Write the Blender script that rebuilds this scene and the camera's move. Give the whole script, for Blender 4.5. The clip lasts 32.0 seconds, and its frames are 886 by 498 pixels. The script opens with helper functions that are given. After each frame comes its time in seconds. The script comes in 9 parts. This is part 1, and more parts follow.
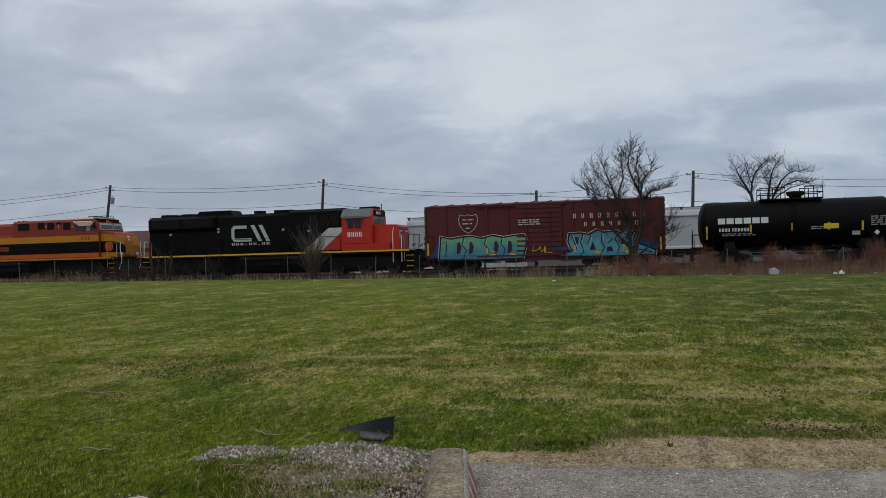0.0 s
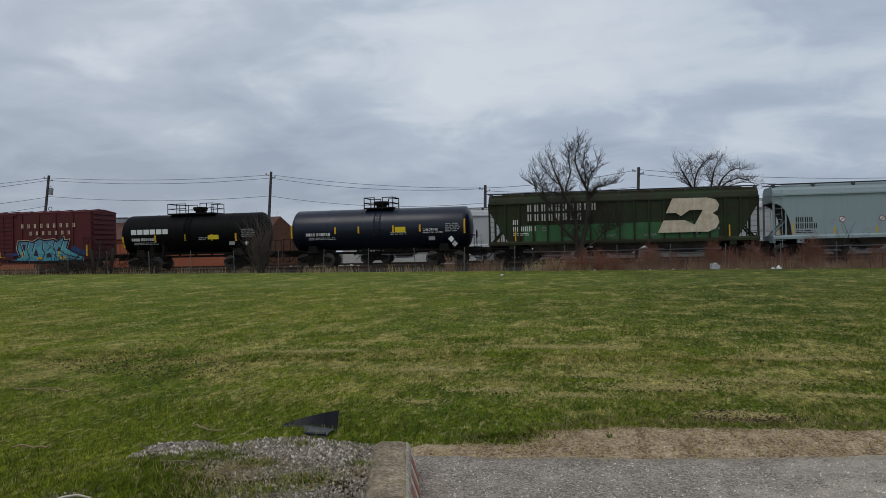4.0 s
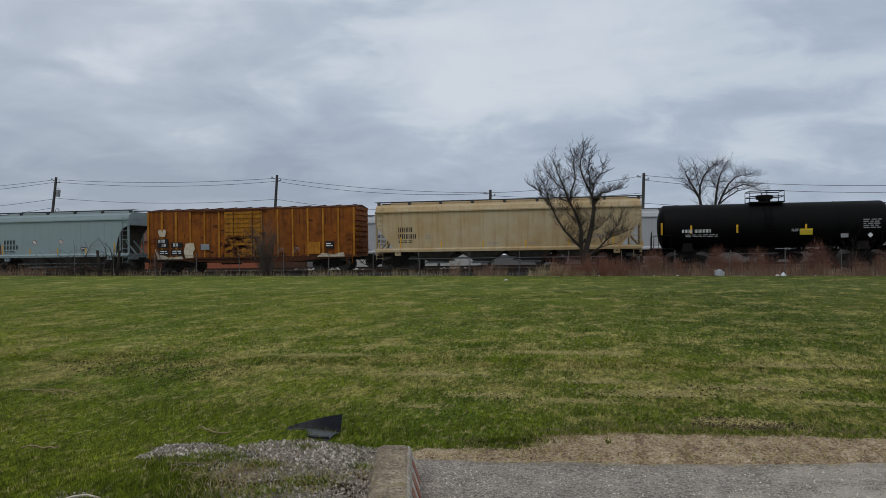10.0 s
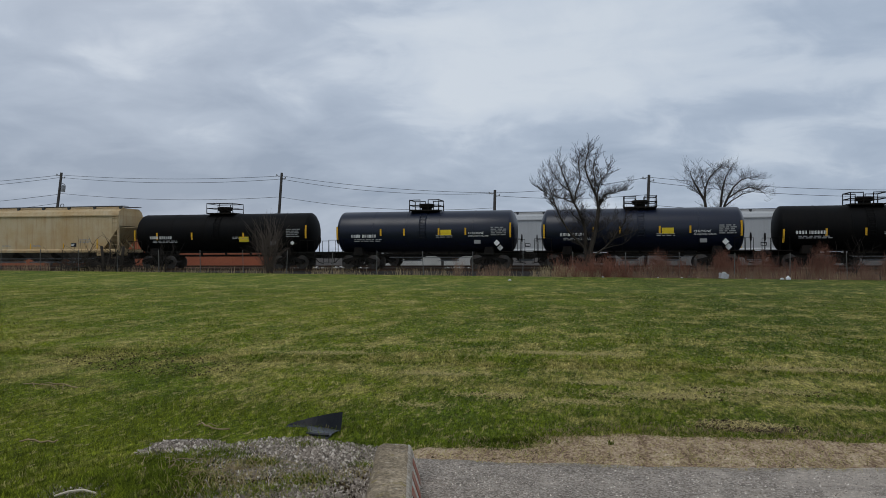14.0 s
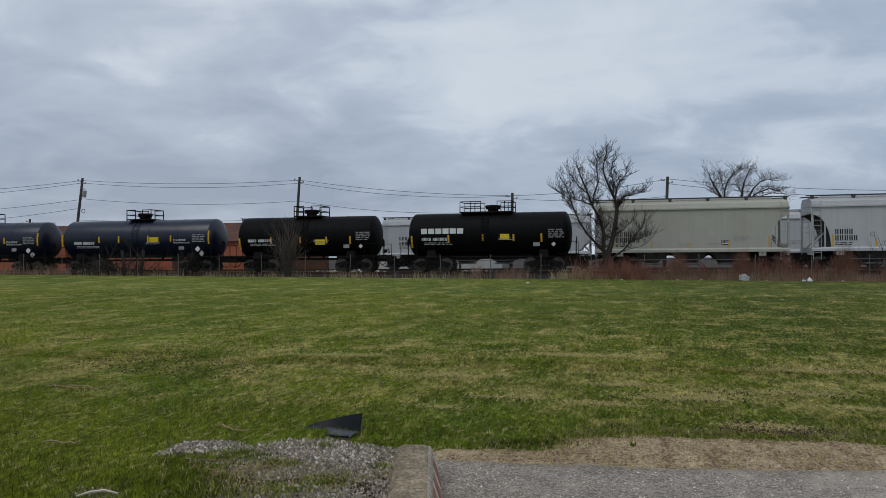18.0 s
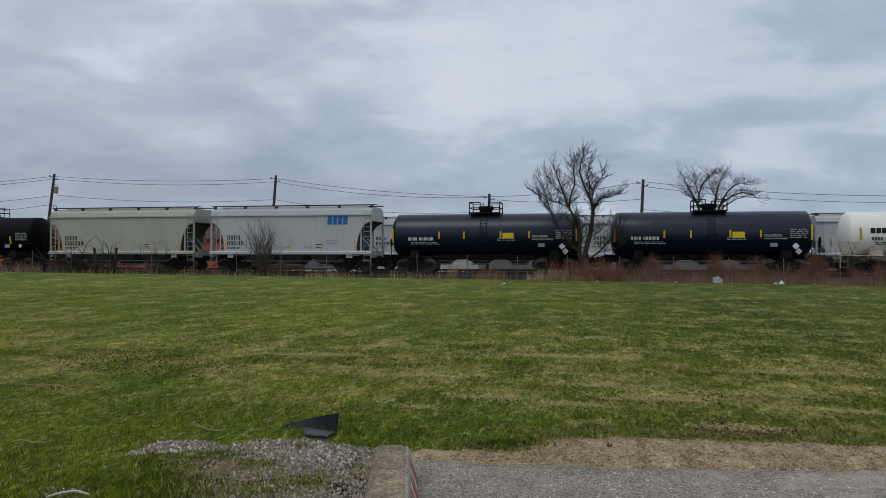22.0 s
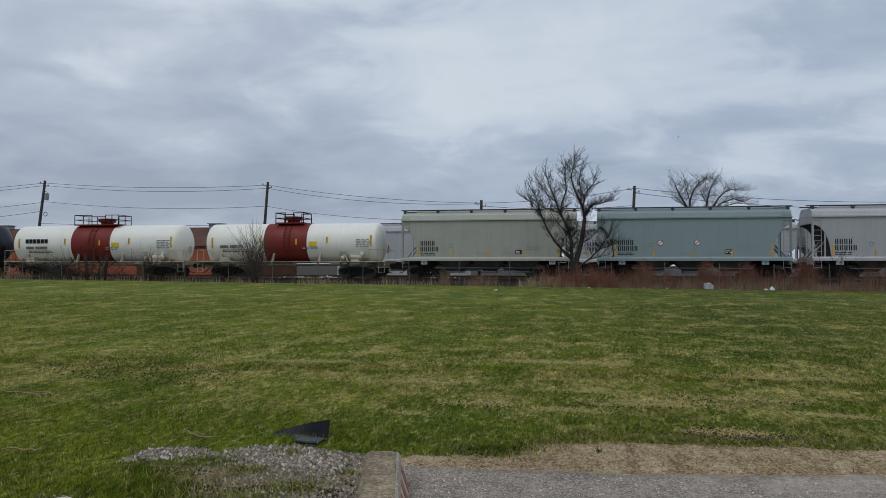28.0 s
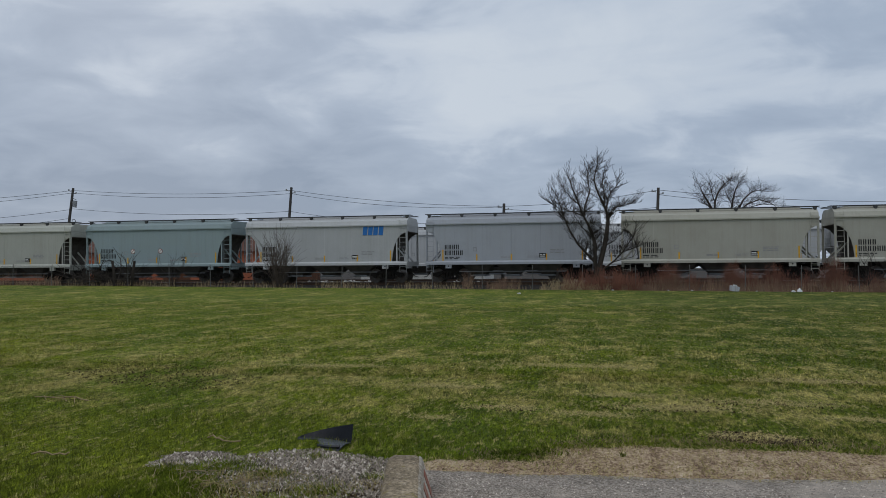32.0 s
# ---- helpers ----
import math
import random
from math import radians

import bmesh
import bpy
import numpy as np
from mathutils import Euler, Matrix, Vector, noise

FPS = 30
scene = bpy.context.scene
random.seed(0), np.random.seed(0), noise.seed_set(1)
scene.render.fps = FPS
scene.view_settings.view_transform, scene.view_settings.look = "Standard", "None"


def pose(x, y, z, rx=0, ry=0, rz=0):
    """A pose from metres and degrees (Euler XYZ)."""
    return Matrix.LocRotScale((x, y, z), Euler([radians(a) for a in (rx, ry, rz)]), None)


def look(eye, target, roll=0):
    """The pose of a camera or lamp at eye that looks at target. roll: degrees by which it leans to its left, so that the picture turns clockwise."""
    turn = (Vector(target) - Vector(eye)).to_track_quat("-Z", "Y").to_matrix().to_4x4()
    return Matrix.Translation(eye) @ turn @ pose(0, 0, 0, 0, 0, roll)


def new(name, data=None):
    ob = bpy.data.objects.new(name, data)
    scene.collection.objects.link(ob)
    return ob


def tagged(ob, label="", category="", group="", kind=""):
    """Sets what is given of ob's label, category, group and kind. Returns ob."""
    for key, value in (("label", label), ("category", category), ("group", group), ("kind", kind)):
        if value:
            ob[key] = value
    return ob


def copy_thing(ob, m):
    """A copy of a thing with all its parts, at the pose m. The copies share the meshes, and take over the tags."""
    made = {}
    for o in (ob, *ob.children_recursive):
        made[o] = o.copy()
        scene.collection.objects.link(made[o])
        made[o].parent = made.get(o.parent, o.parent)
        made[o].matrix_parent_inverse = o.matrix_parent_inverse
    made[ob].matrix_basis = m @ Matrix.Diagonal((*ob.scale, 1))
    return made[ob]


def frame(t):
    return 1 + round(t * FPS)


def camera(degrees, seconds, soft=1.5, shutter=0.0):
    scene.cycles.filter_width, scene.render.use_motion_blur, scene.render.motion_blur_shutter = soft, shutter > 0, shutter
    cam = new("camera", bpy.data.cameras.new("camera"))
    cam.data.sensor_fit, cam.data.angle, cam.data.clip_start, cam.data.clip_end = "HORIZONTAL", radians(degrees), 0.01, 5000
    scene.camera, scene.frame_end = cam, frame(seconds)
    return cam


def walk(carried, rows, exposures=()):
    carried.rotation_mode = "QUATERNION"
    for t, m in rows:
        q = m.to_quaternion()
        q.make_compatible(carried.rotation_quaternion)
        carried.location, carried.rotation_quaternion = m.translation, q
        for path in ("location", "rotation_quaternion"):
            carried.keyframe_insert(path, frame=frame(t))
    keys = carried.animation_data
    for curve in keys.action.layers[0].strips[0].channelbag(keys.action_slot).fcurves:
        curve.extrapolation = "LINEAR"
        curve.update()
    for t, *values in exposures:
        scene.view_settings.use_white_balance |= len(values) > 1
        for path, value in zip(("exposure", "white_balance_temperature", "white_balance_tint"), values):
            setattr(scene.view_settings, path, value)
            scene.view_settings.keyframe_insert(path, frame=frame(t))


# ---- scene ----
cam = camera(58.87, 32.0, soft=0.75)
# seconds, eye (m), yaw, pitch, lean (degrees)
PATH = [
    (0.0, -0.059, 0.064, 1.598, 14.84, 0.69, 1.49),
    (0.5, -0.067, 0.062, 1.595, 15.45, 0.52, 1.55),
    (1.0, -0.075, 0.067, 1.599, 16.09, 0.55, 1.70),
    (1.5, -0.071, 0.069, 1.598, 16.69, 0.51, 1.55),
    (2.0, -0.063, 0.074, 1.597, 16.85, 0.52, 1.82),
    (2.5, -0.034, 0.053, 1.602, 14.11, 0.34, 1.86),
    (3.0, -0.023, 0.059, 1.607, 12.66, 0.26, 1.82),
    (3.5, -0.014, 0.061, 1.607, 12.14, 0.24, 1.70),
    (4.0, -0.013, 0.042, 1.602, 11.15, 0.16, 1.24),
    (4.5, -0.009, 0.030, 1.601, 11.51, 0.08, 1.05),
    (6.5, 0.014, -0.054, 1.620, 12.08, -0.05, -0.28),
    (7.0, 0.011, -0.051, 1.621, 12.13, -0.02, -0.36),
    (7.5, 0.021, -0.065, 1.623, 13.01, -0.02, -0.01),
    (8.0, 0.045, -0.093, 1.632, 10.21, -0.02, 0.28),
    (8.5, 0.047, -0.097, 1.631, 11.33, 0.11, 0.21),
    (9.0, 0.048, -0.086, 1.626, 9.96, 0.28, 0.42),
    (9.5, 0.036, -0.076, 1.627, 10.75, 0.37, 0.48),
    (10.0, 0.030, -0.072, 1.630, 11.51, 0.46, 0.82),
    (10.5, 0.032, -0.053, 1.624, 11.15, 0.35, 0.93),
    (11.0, 0.028, -0.044, 1.619, 11.51, 0.49, 0.94),
    (11.5, 0.028, -0.047, 1.614, 12.81, 0.41, 0.89),
    (12.0, 0.027, -0.043, 1.614, 12.83, 0.41, 0.82),
    (12.5, 0.020, -0.023, 1.615, 12.06, 0.39, 0.71),
    (13.0, 0.013, 0.002, 1.607, 12.57, 0.40, 0.56),
    (13.5, 0.013, -0.000, 1.610, 11.71, 0.41, 0.20),
    (14.0, 0.022, -0.005, 1.609, 11.79, 0.45, 0.16),
    (14.5, 0.021, -0.016, 1.608, 11.89, 0.51, 0.22),
    (16.5, 0.015, 0.021, 1.595, 11.85, 0.80, 0.46),
    (17.0, 0.011, 0.023, 1.592, 11.73, 0.71, 0.44),
    (17.5, 0.011, 0.021, 1.589, 12.43, 0.77, 0.56),
    (18.0, -0.001, 0.023, 1.582, 13.06, 0.71, 0.39),
    (18.5, 0.001, 0.011, 1.587, 12.65, 0.69, -0.05),
    (19.0, 0.005, 0.017, 1.586, 12.11, 0.71, 0.33),
    (19.5, 0.002, 0.013, 1.586, 11.23, 0.63, 0.36),
    (20.0, 0.005, 0.016, 1.586, 10.00, 0.70, 0.36),
    (20.5, -0.005, 0.028, 1.583, 9.96, 0.75, 0.38),
    (21.0, -0.011, 0.020, 1.581, 10.41, 0.68, 0.16),
    (21.5, -0.018, 0.021, 1.585, 10.91, 0.73, -0.05),
    (22.0, -0.026, 0.038, 1.578, 11.33, 0.73, -0.11),
    (22.5, -0.017, 0.030, 1.586, 10.04, 0.71, -0.41),
    (23.0, -0.012, 0.023, 1.585, 9.34, 0.77, -0.46),
    (23.5, -0.012, 0.030, 1.587, 9.68, 0.86, -0.29),
    (24.0, -0.010, 0.025, 1.586, 9.90, 0.99, -0.05),
    (24.5, -0.009, 0.025, 1.585, 10.60, 1.10, 0.15),
    (26.5, -0.003, -0.018, 1.585, 11.67, 1.20, -0.07),
    (27.0, -0.005, 0.003, 1.581, 10.83, 1.19, -0.07),
    (27.5, -0.004, -0.009, 1.584, 10.21, 1.21, -0.03),
    (28.0, -0.001, -0.006, 1.581, 10.77, 1.20, -0.04),
    (28.5, 0.000, -0.007, 1.579, 11.26, 1.10, -0.01),
    (29.0, 0.005, -0.005, 1.583, 11.07, 1.17, 0.18),
    (29.5, 0.005, -0.010, 1.583, 10.56, 1.17, 0.41),
    (30.0, 0.011, -0.022, 1.582, 10.96, 1.21, 0.39),
    (30.5, 0.008, -0.016, 1.584, 11.58, 1.29, 0.45),
    (31.0, 0.011, -0.015, 1.586, 12.05, 1.22, 0.47),
    (31.5, 0.004, -0.008, 1.584, 12.47, 1.26, 0.28),
    (32.0, 0.014, -0.011, 1.586, 12.46, 1.47, 0.35),
]
walk(cam, [(t, pose(x, y, z, 90 + pitch, lean, yaw)) for t, x, y, z, yaw, pitch, lean in PATH], [(0.0, 0.0, 6600, 10), (9.0, 0.0, 6580, 10), (16.0, 0.0, 6460, 10), (30.8, 0.0, 6430, 10), (32.0, -0.07, 6420, 10)])
# seconds, metres that the train has rolled towards -x
ROLLED = [
    (0.0, -0.00), (0.5, 4.61), (1.0, 9.18), (1.5, 13.70), (2.0, 18.24), (2.5, 22.80),
    (3.0, 27.31), (3.5, 31.88), (4.0, 36.53), (4.5, 41.20), (6.5, 59.47), (7.0, 64.09),
    (7.5, 68.71), (8.0, 73.32), (8.5, 77.92), (9.0, 82.49), (9.5, 87.11), (10.0, 91.75),
    (10.5, 96.40), (11.0, 101.10), (11.5, 105.69), (12.0, 110.21), (12.5, 114.72), (13.0, 119.26),
    (13.5, 123.89), (14.0, 128.56), (14.5, 133.24), (16.5, 151.52), (17.0, 156.21), (17.5, 160.88),
    (18.0, 165.52), (18.5, 170.25), (19.0, 174.96), (19.5, 179.66), (20.0, 184.42), (20.5, 189.15),
    (21.0, 193.77), (21.5, 198.39), (22.0, 203.06), (22.5, 207.76), (23.0, 212.48), (23.5, 217.23),
    (24.0, 221.98), (24.5, 226.72), (26.5, 245.21), (27.0, 249.91), (27.5, 254.69), (28.0, 259.47),
    (28.5, 264.24), (29.0, 269.01), (29.5, 273.79), (30.0, 278.54), (30.5, 283.33), (31.0, 288.16),
    (31.5, 292.95), (32.0, 297.72),
]

# ---- light ----
world = bpy.data.worlds.new("overcast_sky")
scene.world = world
world.use_nodes = True
wn, wl = world.node_tree.nodes, world.node_tree.links
wn.clear()
SUN_DIR = (32.0, -35.0)  # elevation, azimuth from +y
sky = wn.new("ShaderNodeTexSky")
sky.sky_type, sky.sun_disc = "NISHITA", False
sky.sun_elevation, sky.sun_rotation = radians(SUN_DIR[0]), radians(SUN_DIR[1])
sky.air_density, sky.dust_density = 1.0, 2.0


def wnode(kind, **kw):
    n = wn.new(kind)
    for k, v in kw.items():
        n.inputs[k.replace("_", " ")].default_value = v
    return n


coord = wn.new("ShaderNodeTexCoord")
sep = wn.new("ShaderNodeSeparateXYZ")
wl.new(coord.outputs["Generated"], sep.inputs[0])
# a flat cloud deck: the direction divided by its height
hgt = wn.new("ShaderNodeMath")
hgt.operation, hgt.inputs[1].default_value = "ADD", 0.30
wl.new(sep.outputs["Z"], hgt.inputs[0])
clampz = wn.new("ShaderNodeMath")
clampz.operation, clampz.inputs[1].default_value = "MAXIMUM", 0.05
wl.new(hgt.outputs[0], clampz.inputs[0])
plane = wn.new("ShaderNodeVectorMath")
plane.operation = "DIVIDE"
comb = wn.new("ShaderNodeCombineXYZ")
for i in (0, 1, 2):
    wl.new(clampz.outputs[0], comb.inputs[i])
wl.new(coord.outputs["Generated"], plane.inputs[0])
wl.new(comb.outputs[0], plane.inputs[1])
stretch = wn.new("ShaderNodeMapping")
stretch.inputs["Rotation"].default_value = (0, 0, radians(-5))
stretch.inputs["Scale"].default_value = (0.72, 0.80, 0.0)
stretch.inputs["Location"].default_value = (7.9, 4.6, 0.0)
wl.new(plane.outputs[0], stretch.inputs[0])
big = wnode("ShaderNodeTexNoise", Scale=1.75, Detail=5.0, Roughness=0.48, Distortion=0.3)
small = wnode("ShaderNodeTexNoise", Scale=5.2, Detail=7.0, Roughness=0.53, Distortion=0.5)
for n in (big, small):
    wl.new(stretch.outputs[0], n.inputs["Vector"])
mixn = wn.new("ShaderNodeMix")
mixn.inputs[0].default_value = 0.46
wl.new(big.outputs["Fac"], mixn.inputs[2])
wl.new(small.outputs["Fac"], mixn.inputs[3])
ramp = wn.new("ShaderNodeValToRGB")
els = ramp.color_ramp.elements
els[0].position, els[0].color = 0.27, (0.258, 0.328, 0.438, 1)
els[1].position, els[1].color = 0.68, (0.582, 0.645, 0.722, 1)
mid = els.new(0.48)
mid.color = (0.391, 0.466, 0.577, 1)
mid2 = els.new(0.56)
mid2.color = (0.506, 0.577, 0.674, 1)
# darker banks low over the horizon, a paler rim below them
rise = wn.new("ShaderNodeFloatCurve")
for p, q in ((0.30, 0.56), (0.365, 0.31), (0.42, 0.47), (0.50, 0.58)):
    rise.mapping.curves[0].points.new(p, q)
rise.mapping.curves[0].points[0].location, rise.mapping.curves[0].points[-1].location = (0.0, 0.60), (1.0, 0.60)
rise.mapping.update()
up = wn.new("ShaderNodeMapRange")
up.inputs["From Min"].default_value, up.inputs["From Max"].default_value = -0.35, 0.85
wl.new(sep.outputs["Z"], up.inputs[0])
wl.new(up.outputs[0], rise.inputs["Value"])
lowbank = wn.new("ShaderNodeMath")
lowbank.operation, lowbank.inputs[1].default_value, lowbank.inputs[2].default_value = "MULTIPLY_ADD", 0.50, -0.25
wl.new(rise.outputs[0], lowbank.inputs[0])
# long level streaks of cloud seen edge-on low in the sky
level_map = wn.new("ShaderNodeMapping")
level_map.inputs["Scale"].default_value = (2.0, 2.0, 9.5)
level_map.inputs["Location"].default_value = (3.1, 1.7, 0.4)
wl.new(coord.outputs["Generated"], level_map.inputs[0])
streaks = wnode("ShaderNodeTexNoise", Scale=1.15, Detail=6.0, Roughness=0.52, Distortion=0.35)
wl.new(level_map.outputs[0], streaks.inputs["Vector"])
streak_add = wn.new("ShaderNodeMath")
streak_add.operation, streak_add.inputs[1].default_value = "MULTIPLY_ADD", 0.46
wl.new(streaks.outputs["Fac"], streak_add.inputs[0])
wl.new(mixn.outputs[0], streak_add.inputs[2])
streak_mid = wn.new("ShaderNodeMath")
streak_mid.operation, streak_mid.inputs[1].default_value = "SUBTRACT", 0.225
wl.new(streak_add.outputs[0], streak_mid.inputs[0])
total = wn.new("ShaderNodeMath")
wl.new(streak_mid.outputs[0], total.inputs[0])
wl.new(lowbank.outputs[0], total.inputs[1])
# thinner cloud, so a paler sky, towards +x
thin = wn.new("ShaderNodeMath")
thin.operation, thin.inputs[1].default_value = "MULTIPLY_ADD", 0.16
wl.new(sep.outputs["X"], thin.inputs[0])
wl.new(total.outputs[0], thin.inputs[2])
# a brighter break in the cloud over the yard
gap = wn.new("ShaderNodeFloatCurve")
for q, v in ((0.34, 0.46), (0.44, 0.62), (0.50, 0.64), (0.57, 0.50)):
    gap.mapping.curves[0].points.new(q, v)
gap.mapping.curves[0].points[0].location, gap.mapping.curves[0].points[-1].location = (0.0, 0.5), (1.0, 0.46)
gap.mapping.update()
across = wn.new("ShaderNodeMath")
across.operation, across.inputs[1].default_value, across.inputs[2].default_value = "MULTIPLY_ADD", 0.5, 0.5
wl.new(sep.outputs["X"], across.inputs[0])
wl.new(across.outputs[0], gap.inputs["Value"])
broke = wn.new("ShaderNodeMath")
broke.operation, broke.inputs[1].default_value = "MULTIPLY_ADD", 0.45
wl.new(gap.outputs[0], broke.inputs[0])
wl.new(thin.outputs[0], broke.inputs[2])
level = wn.new("ShaderNodeMath")
level.operation, level.inputs[1].default_value = "SUBTRACT", 0.225
wl.new(broke.outputs[0], level.inputs[0])
wl.new(level.outputs[0], ramp.inputs[0])
# clouds cover nearly all of the blue
cover = wn.new("ShaderNodeMix")
cover.data_type = "RGBA"
cover.inputs[0].default_value = 0.96
skyscale = wn.new("ShaderNodeMix")
skyscale.data_type, skyscale.blend_type = "RGBA", "MULTIPLY"
skyscale.inputs[0].default_value = 1.0
skyscale.inputs[7].default_value = (0.1, 0.1, 0.1, 1)
wl.new(sky.outputs[0], skyscale.inputs[6])
wl.new(skyscale.outputs[2], cover.inputs[6])
wl.new(ramp.outputs[0], cover.inputs[7])
bg = wn.new("ShaderNodeBackground")
bg.inputs["Strength"].default_value = 1.0
wl.new(cover.outputs[2], bg.inputs["Color"])
wl.new(bg.outputs[0], wn.new("ShaderNodeOutputWorld").inputs[0])
sun = new("sun", bpy.data.lights.new("sun", "SUN"))
sun.data.energy, sun.data.angle, sun.data.color = 0.8, radians(30), (1.0, 0.97, 0.93)
el, az = radians(SUN_DIR[0] + 25), radians(SUN_DIR[1])
sun.matrix_world = look((math.sin(az) * math.cos(el) * 50, -math.cos(az) * math.cos(el) * 50, math.sin(el) * 50), (0, 0, 0))
scene.view_settings.exposure = 0.0


# ---- materials ----
def mat(name, base, rough=0.6, metal=0.0, other=None, amount=0.5, scale=3.0, fine=40.0, bump=0.0, streak=0.0, dirt=None, spread=0.08, stretch=(1, 1, 1), spec=0.22):
    """Paint, metal or earth: base broken up by a second colour at two scales; streak: rain streaks of the dirt colour running down."""
    m = bpy.data.materials.new(name)
    m.use_nodes = True
    nt = m.node_tree
    n, l = nt.nodes, nt.links
    b = n["Principled BSDF"]
    tc = n.new("ShaderNodeTexCoord")
    mp = n.new("ShaderNodeMapping")
    mp.inputs["Scale"].default_value = stretch
    l.new(tc.outputs["Object"], mp.inputs[0])
    info = n.new("ShaderNodeObjectInfo")
    n1, n2 = n.new("ShaderNodeTexNoise"), n.new("ShaderNodeTexNoise")
    n1.inputs["Scale"].default_value, n1.inputs["Detail"].default_value, n1.inputs["Roughness"].default_value = scale, 6, 0.65
    n2.inputs["Scale"].default_value, n2.inputs["Detail"].default_value = fine, 4
    l.new(mp.outputs[0], n1.inputs["Vector"])
    l.new(mp.outputs[0], n2.inputs["Vector"])
    r = n.new("ShaderNodeValToRGB")
    r.color_ramp.elements[0].position, r.color_ramp.elements[1].position = 0.38, 0.66
    l.new(n1.outputs["Fac"], r.inputs[0])
    other = other or tuple(c * 0.72 for c in base)
    mx = n.new("ShaderNodeMix")
    mx.data_type = "RGBA"
    mx.inputs[6].default_value, mx.inputs[7].default_value = (*base, 1), (*other, 1)
    fac = n.new("ShaderNodeMath")
    fac.operation, fac.inputs[1].default_value = "MULTIPLY", amount
    l.new(r.outputs[0], fac.inputs[0])
    l.new(fac.outputs[0], mx.inputs[0])
    col = mx.outputs[2]
    if streak:
        sm = n.new("ShaderNodeMapping")
        sm.inputs["Scale"].default_value = (5.0, 5.0, 0.22)
        l.new(tc.outputs["Object"], sm.inputs[0])
        sn = n.new("ShaderNodeTexNoise")
        sn.inputs["Scale"].default_value, sn.inputs["Detail"].default_value, sn.inputs["Roughness"].default_value = 1.0, 6, 0.7
        l.new(sm.outputs[0], sn.inputs["Vector"])
        sr = n.new("ShaderNodeValToRGB")
        sr.color_ramp.elements[0].position, sr.color_ramp.elements[1].position = 0.48, 0.78
        l.new(sn.outputs["Fac"], sr.inputs[0])
        sf = n.new("ShaderNodeMath")
        sf.operation, sf.inputs[1].default_value = "MULTIPLY", streak
        l.new(sr.outputs[0], sf.inputs[0])
        sx = n.new("ShaderNodeMix")
        sx.data_type = "RGBA"
        sx.inputs[7].default_value = (*(dirt or (0.10, 0.06, 0.035)), 1)
        l.new(sf.outputs[0], sx.inputs[0])
        l.new(col, sx.inputs[6])
        col = sx.outputs[2]
    hs = n.new("ShaderNodeHueSaturation")
    mr = n.new("ShaderNodeMapRange")
    mr.inputs["To Min"].default_value, mr.inputs["To Max"].default_value = 1 - spread, 1 + spread
    l.new(info.outputs["Random"], mr.inputs[0])
    l.new(mr.outputs[0], hs.inputs["Value"])
    l.new(col, hs.inputs["Color"])
    fx = n.new("ShaderNodeMix")
    fx.data_type, fx.blend_type = "RGBA", "OVERLAY"
    fx.inputs[0].default_value = 0.25
    l.new(hs.outputs[0], fx.inputs[6])
    l.new(n2.outputs["Fac"], fx.inputs[7])
    l.new(fx.outputs[2], b.inputs["Base Color"])
    b.inputs["Metallic"].default_value = metal
    b.inputs["Specular IOR Level"].default_value = spec
    rr = n.new("ShaderNodeMapRange")
    rr.inputs["To Min"].default_value, rr.inputs["To Max"].default_value = max(0.03, rough - 0.12), min(1, rough + 0.15)
    l.new(n1.outputs["Fac"], rr.inputs[0])
    l.new(rr.outputs[0], b.inputs["Roughness"])
    if bump:
        bp = n.new("ShaderNodeBump")
        bp.inputs["Strength"].default_value, bp.inputs["Distance"].default_value = min(1, bump), 0.02
        l.new(n2.outputs["Fac"], bp.inputs["Height"])
        l.new(bp.outputs[0], b.inputs["Normal"])
    return m


def spray(name, low, middle, high):
    """Spray paint fading upwards from one colour to the next, cloudy where the can passed twice."""
    m = bpy.data.materials.new(name)
    m.use_nodes = True
    n, l = m.node_tree.nodes, m.node_tree.links
    tc, sp, nz = n.new("ShaderNodeTexCoord"), n.new("ShaderNodeSeparateXYZ"), n.new("ShaderNodeTexNoise")
    nz.inputs["Scale"].default_value, nz.inputs["Detail"].default_value = 1.9, 5
    l.new(tc.outputs["Object"], sp.inputs[0])
    l.new(tc.outputs["Object"], nz.inputs["Vector"])
    up, add = n.new("ShaderNodeMapRange"), n.new("ShaderNodeMath")
    up.inputs["From Min"].default_value, up.inputs["From Max"].default_value = 0.75, 2.4
    up.inputs["To Min"].default_value, up.inputs["To Max"].default_value = -0.62, 0.38
    l.new(sp.outputs["Z"], up.inputs[0])
    add.operation, add.inputs[1].default_value = "MULTIPLY_ADD", 1.25
    l.new(nz.outputs["Fac"], add.inputs[0])
    l.new(up.outputs[0], add.inputs[2])
    r = n.new("ShaderNodeValToRGB")
    e = r.color_ramp.elements
    e[0].position, e[1].position = 0.12, 0.80
    e[0].color, e[1].color = (*low, 1), (*high, 1)
    e.new(0.42).color = (*middle, 1)
    l.new(add.outputs[0], r.inputs[0])
    l.new(r.outputs[0], n["Principled BSDF"].inputs["Base Color"])
    n["Principled BSDF"].inputs["Roughness"].default_value = 0.6
    return m


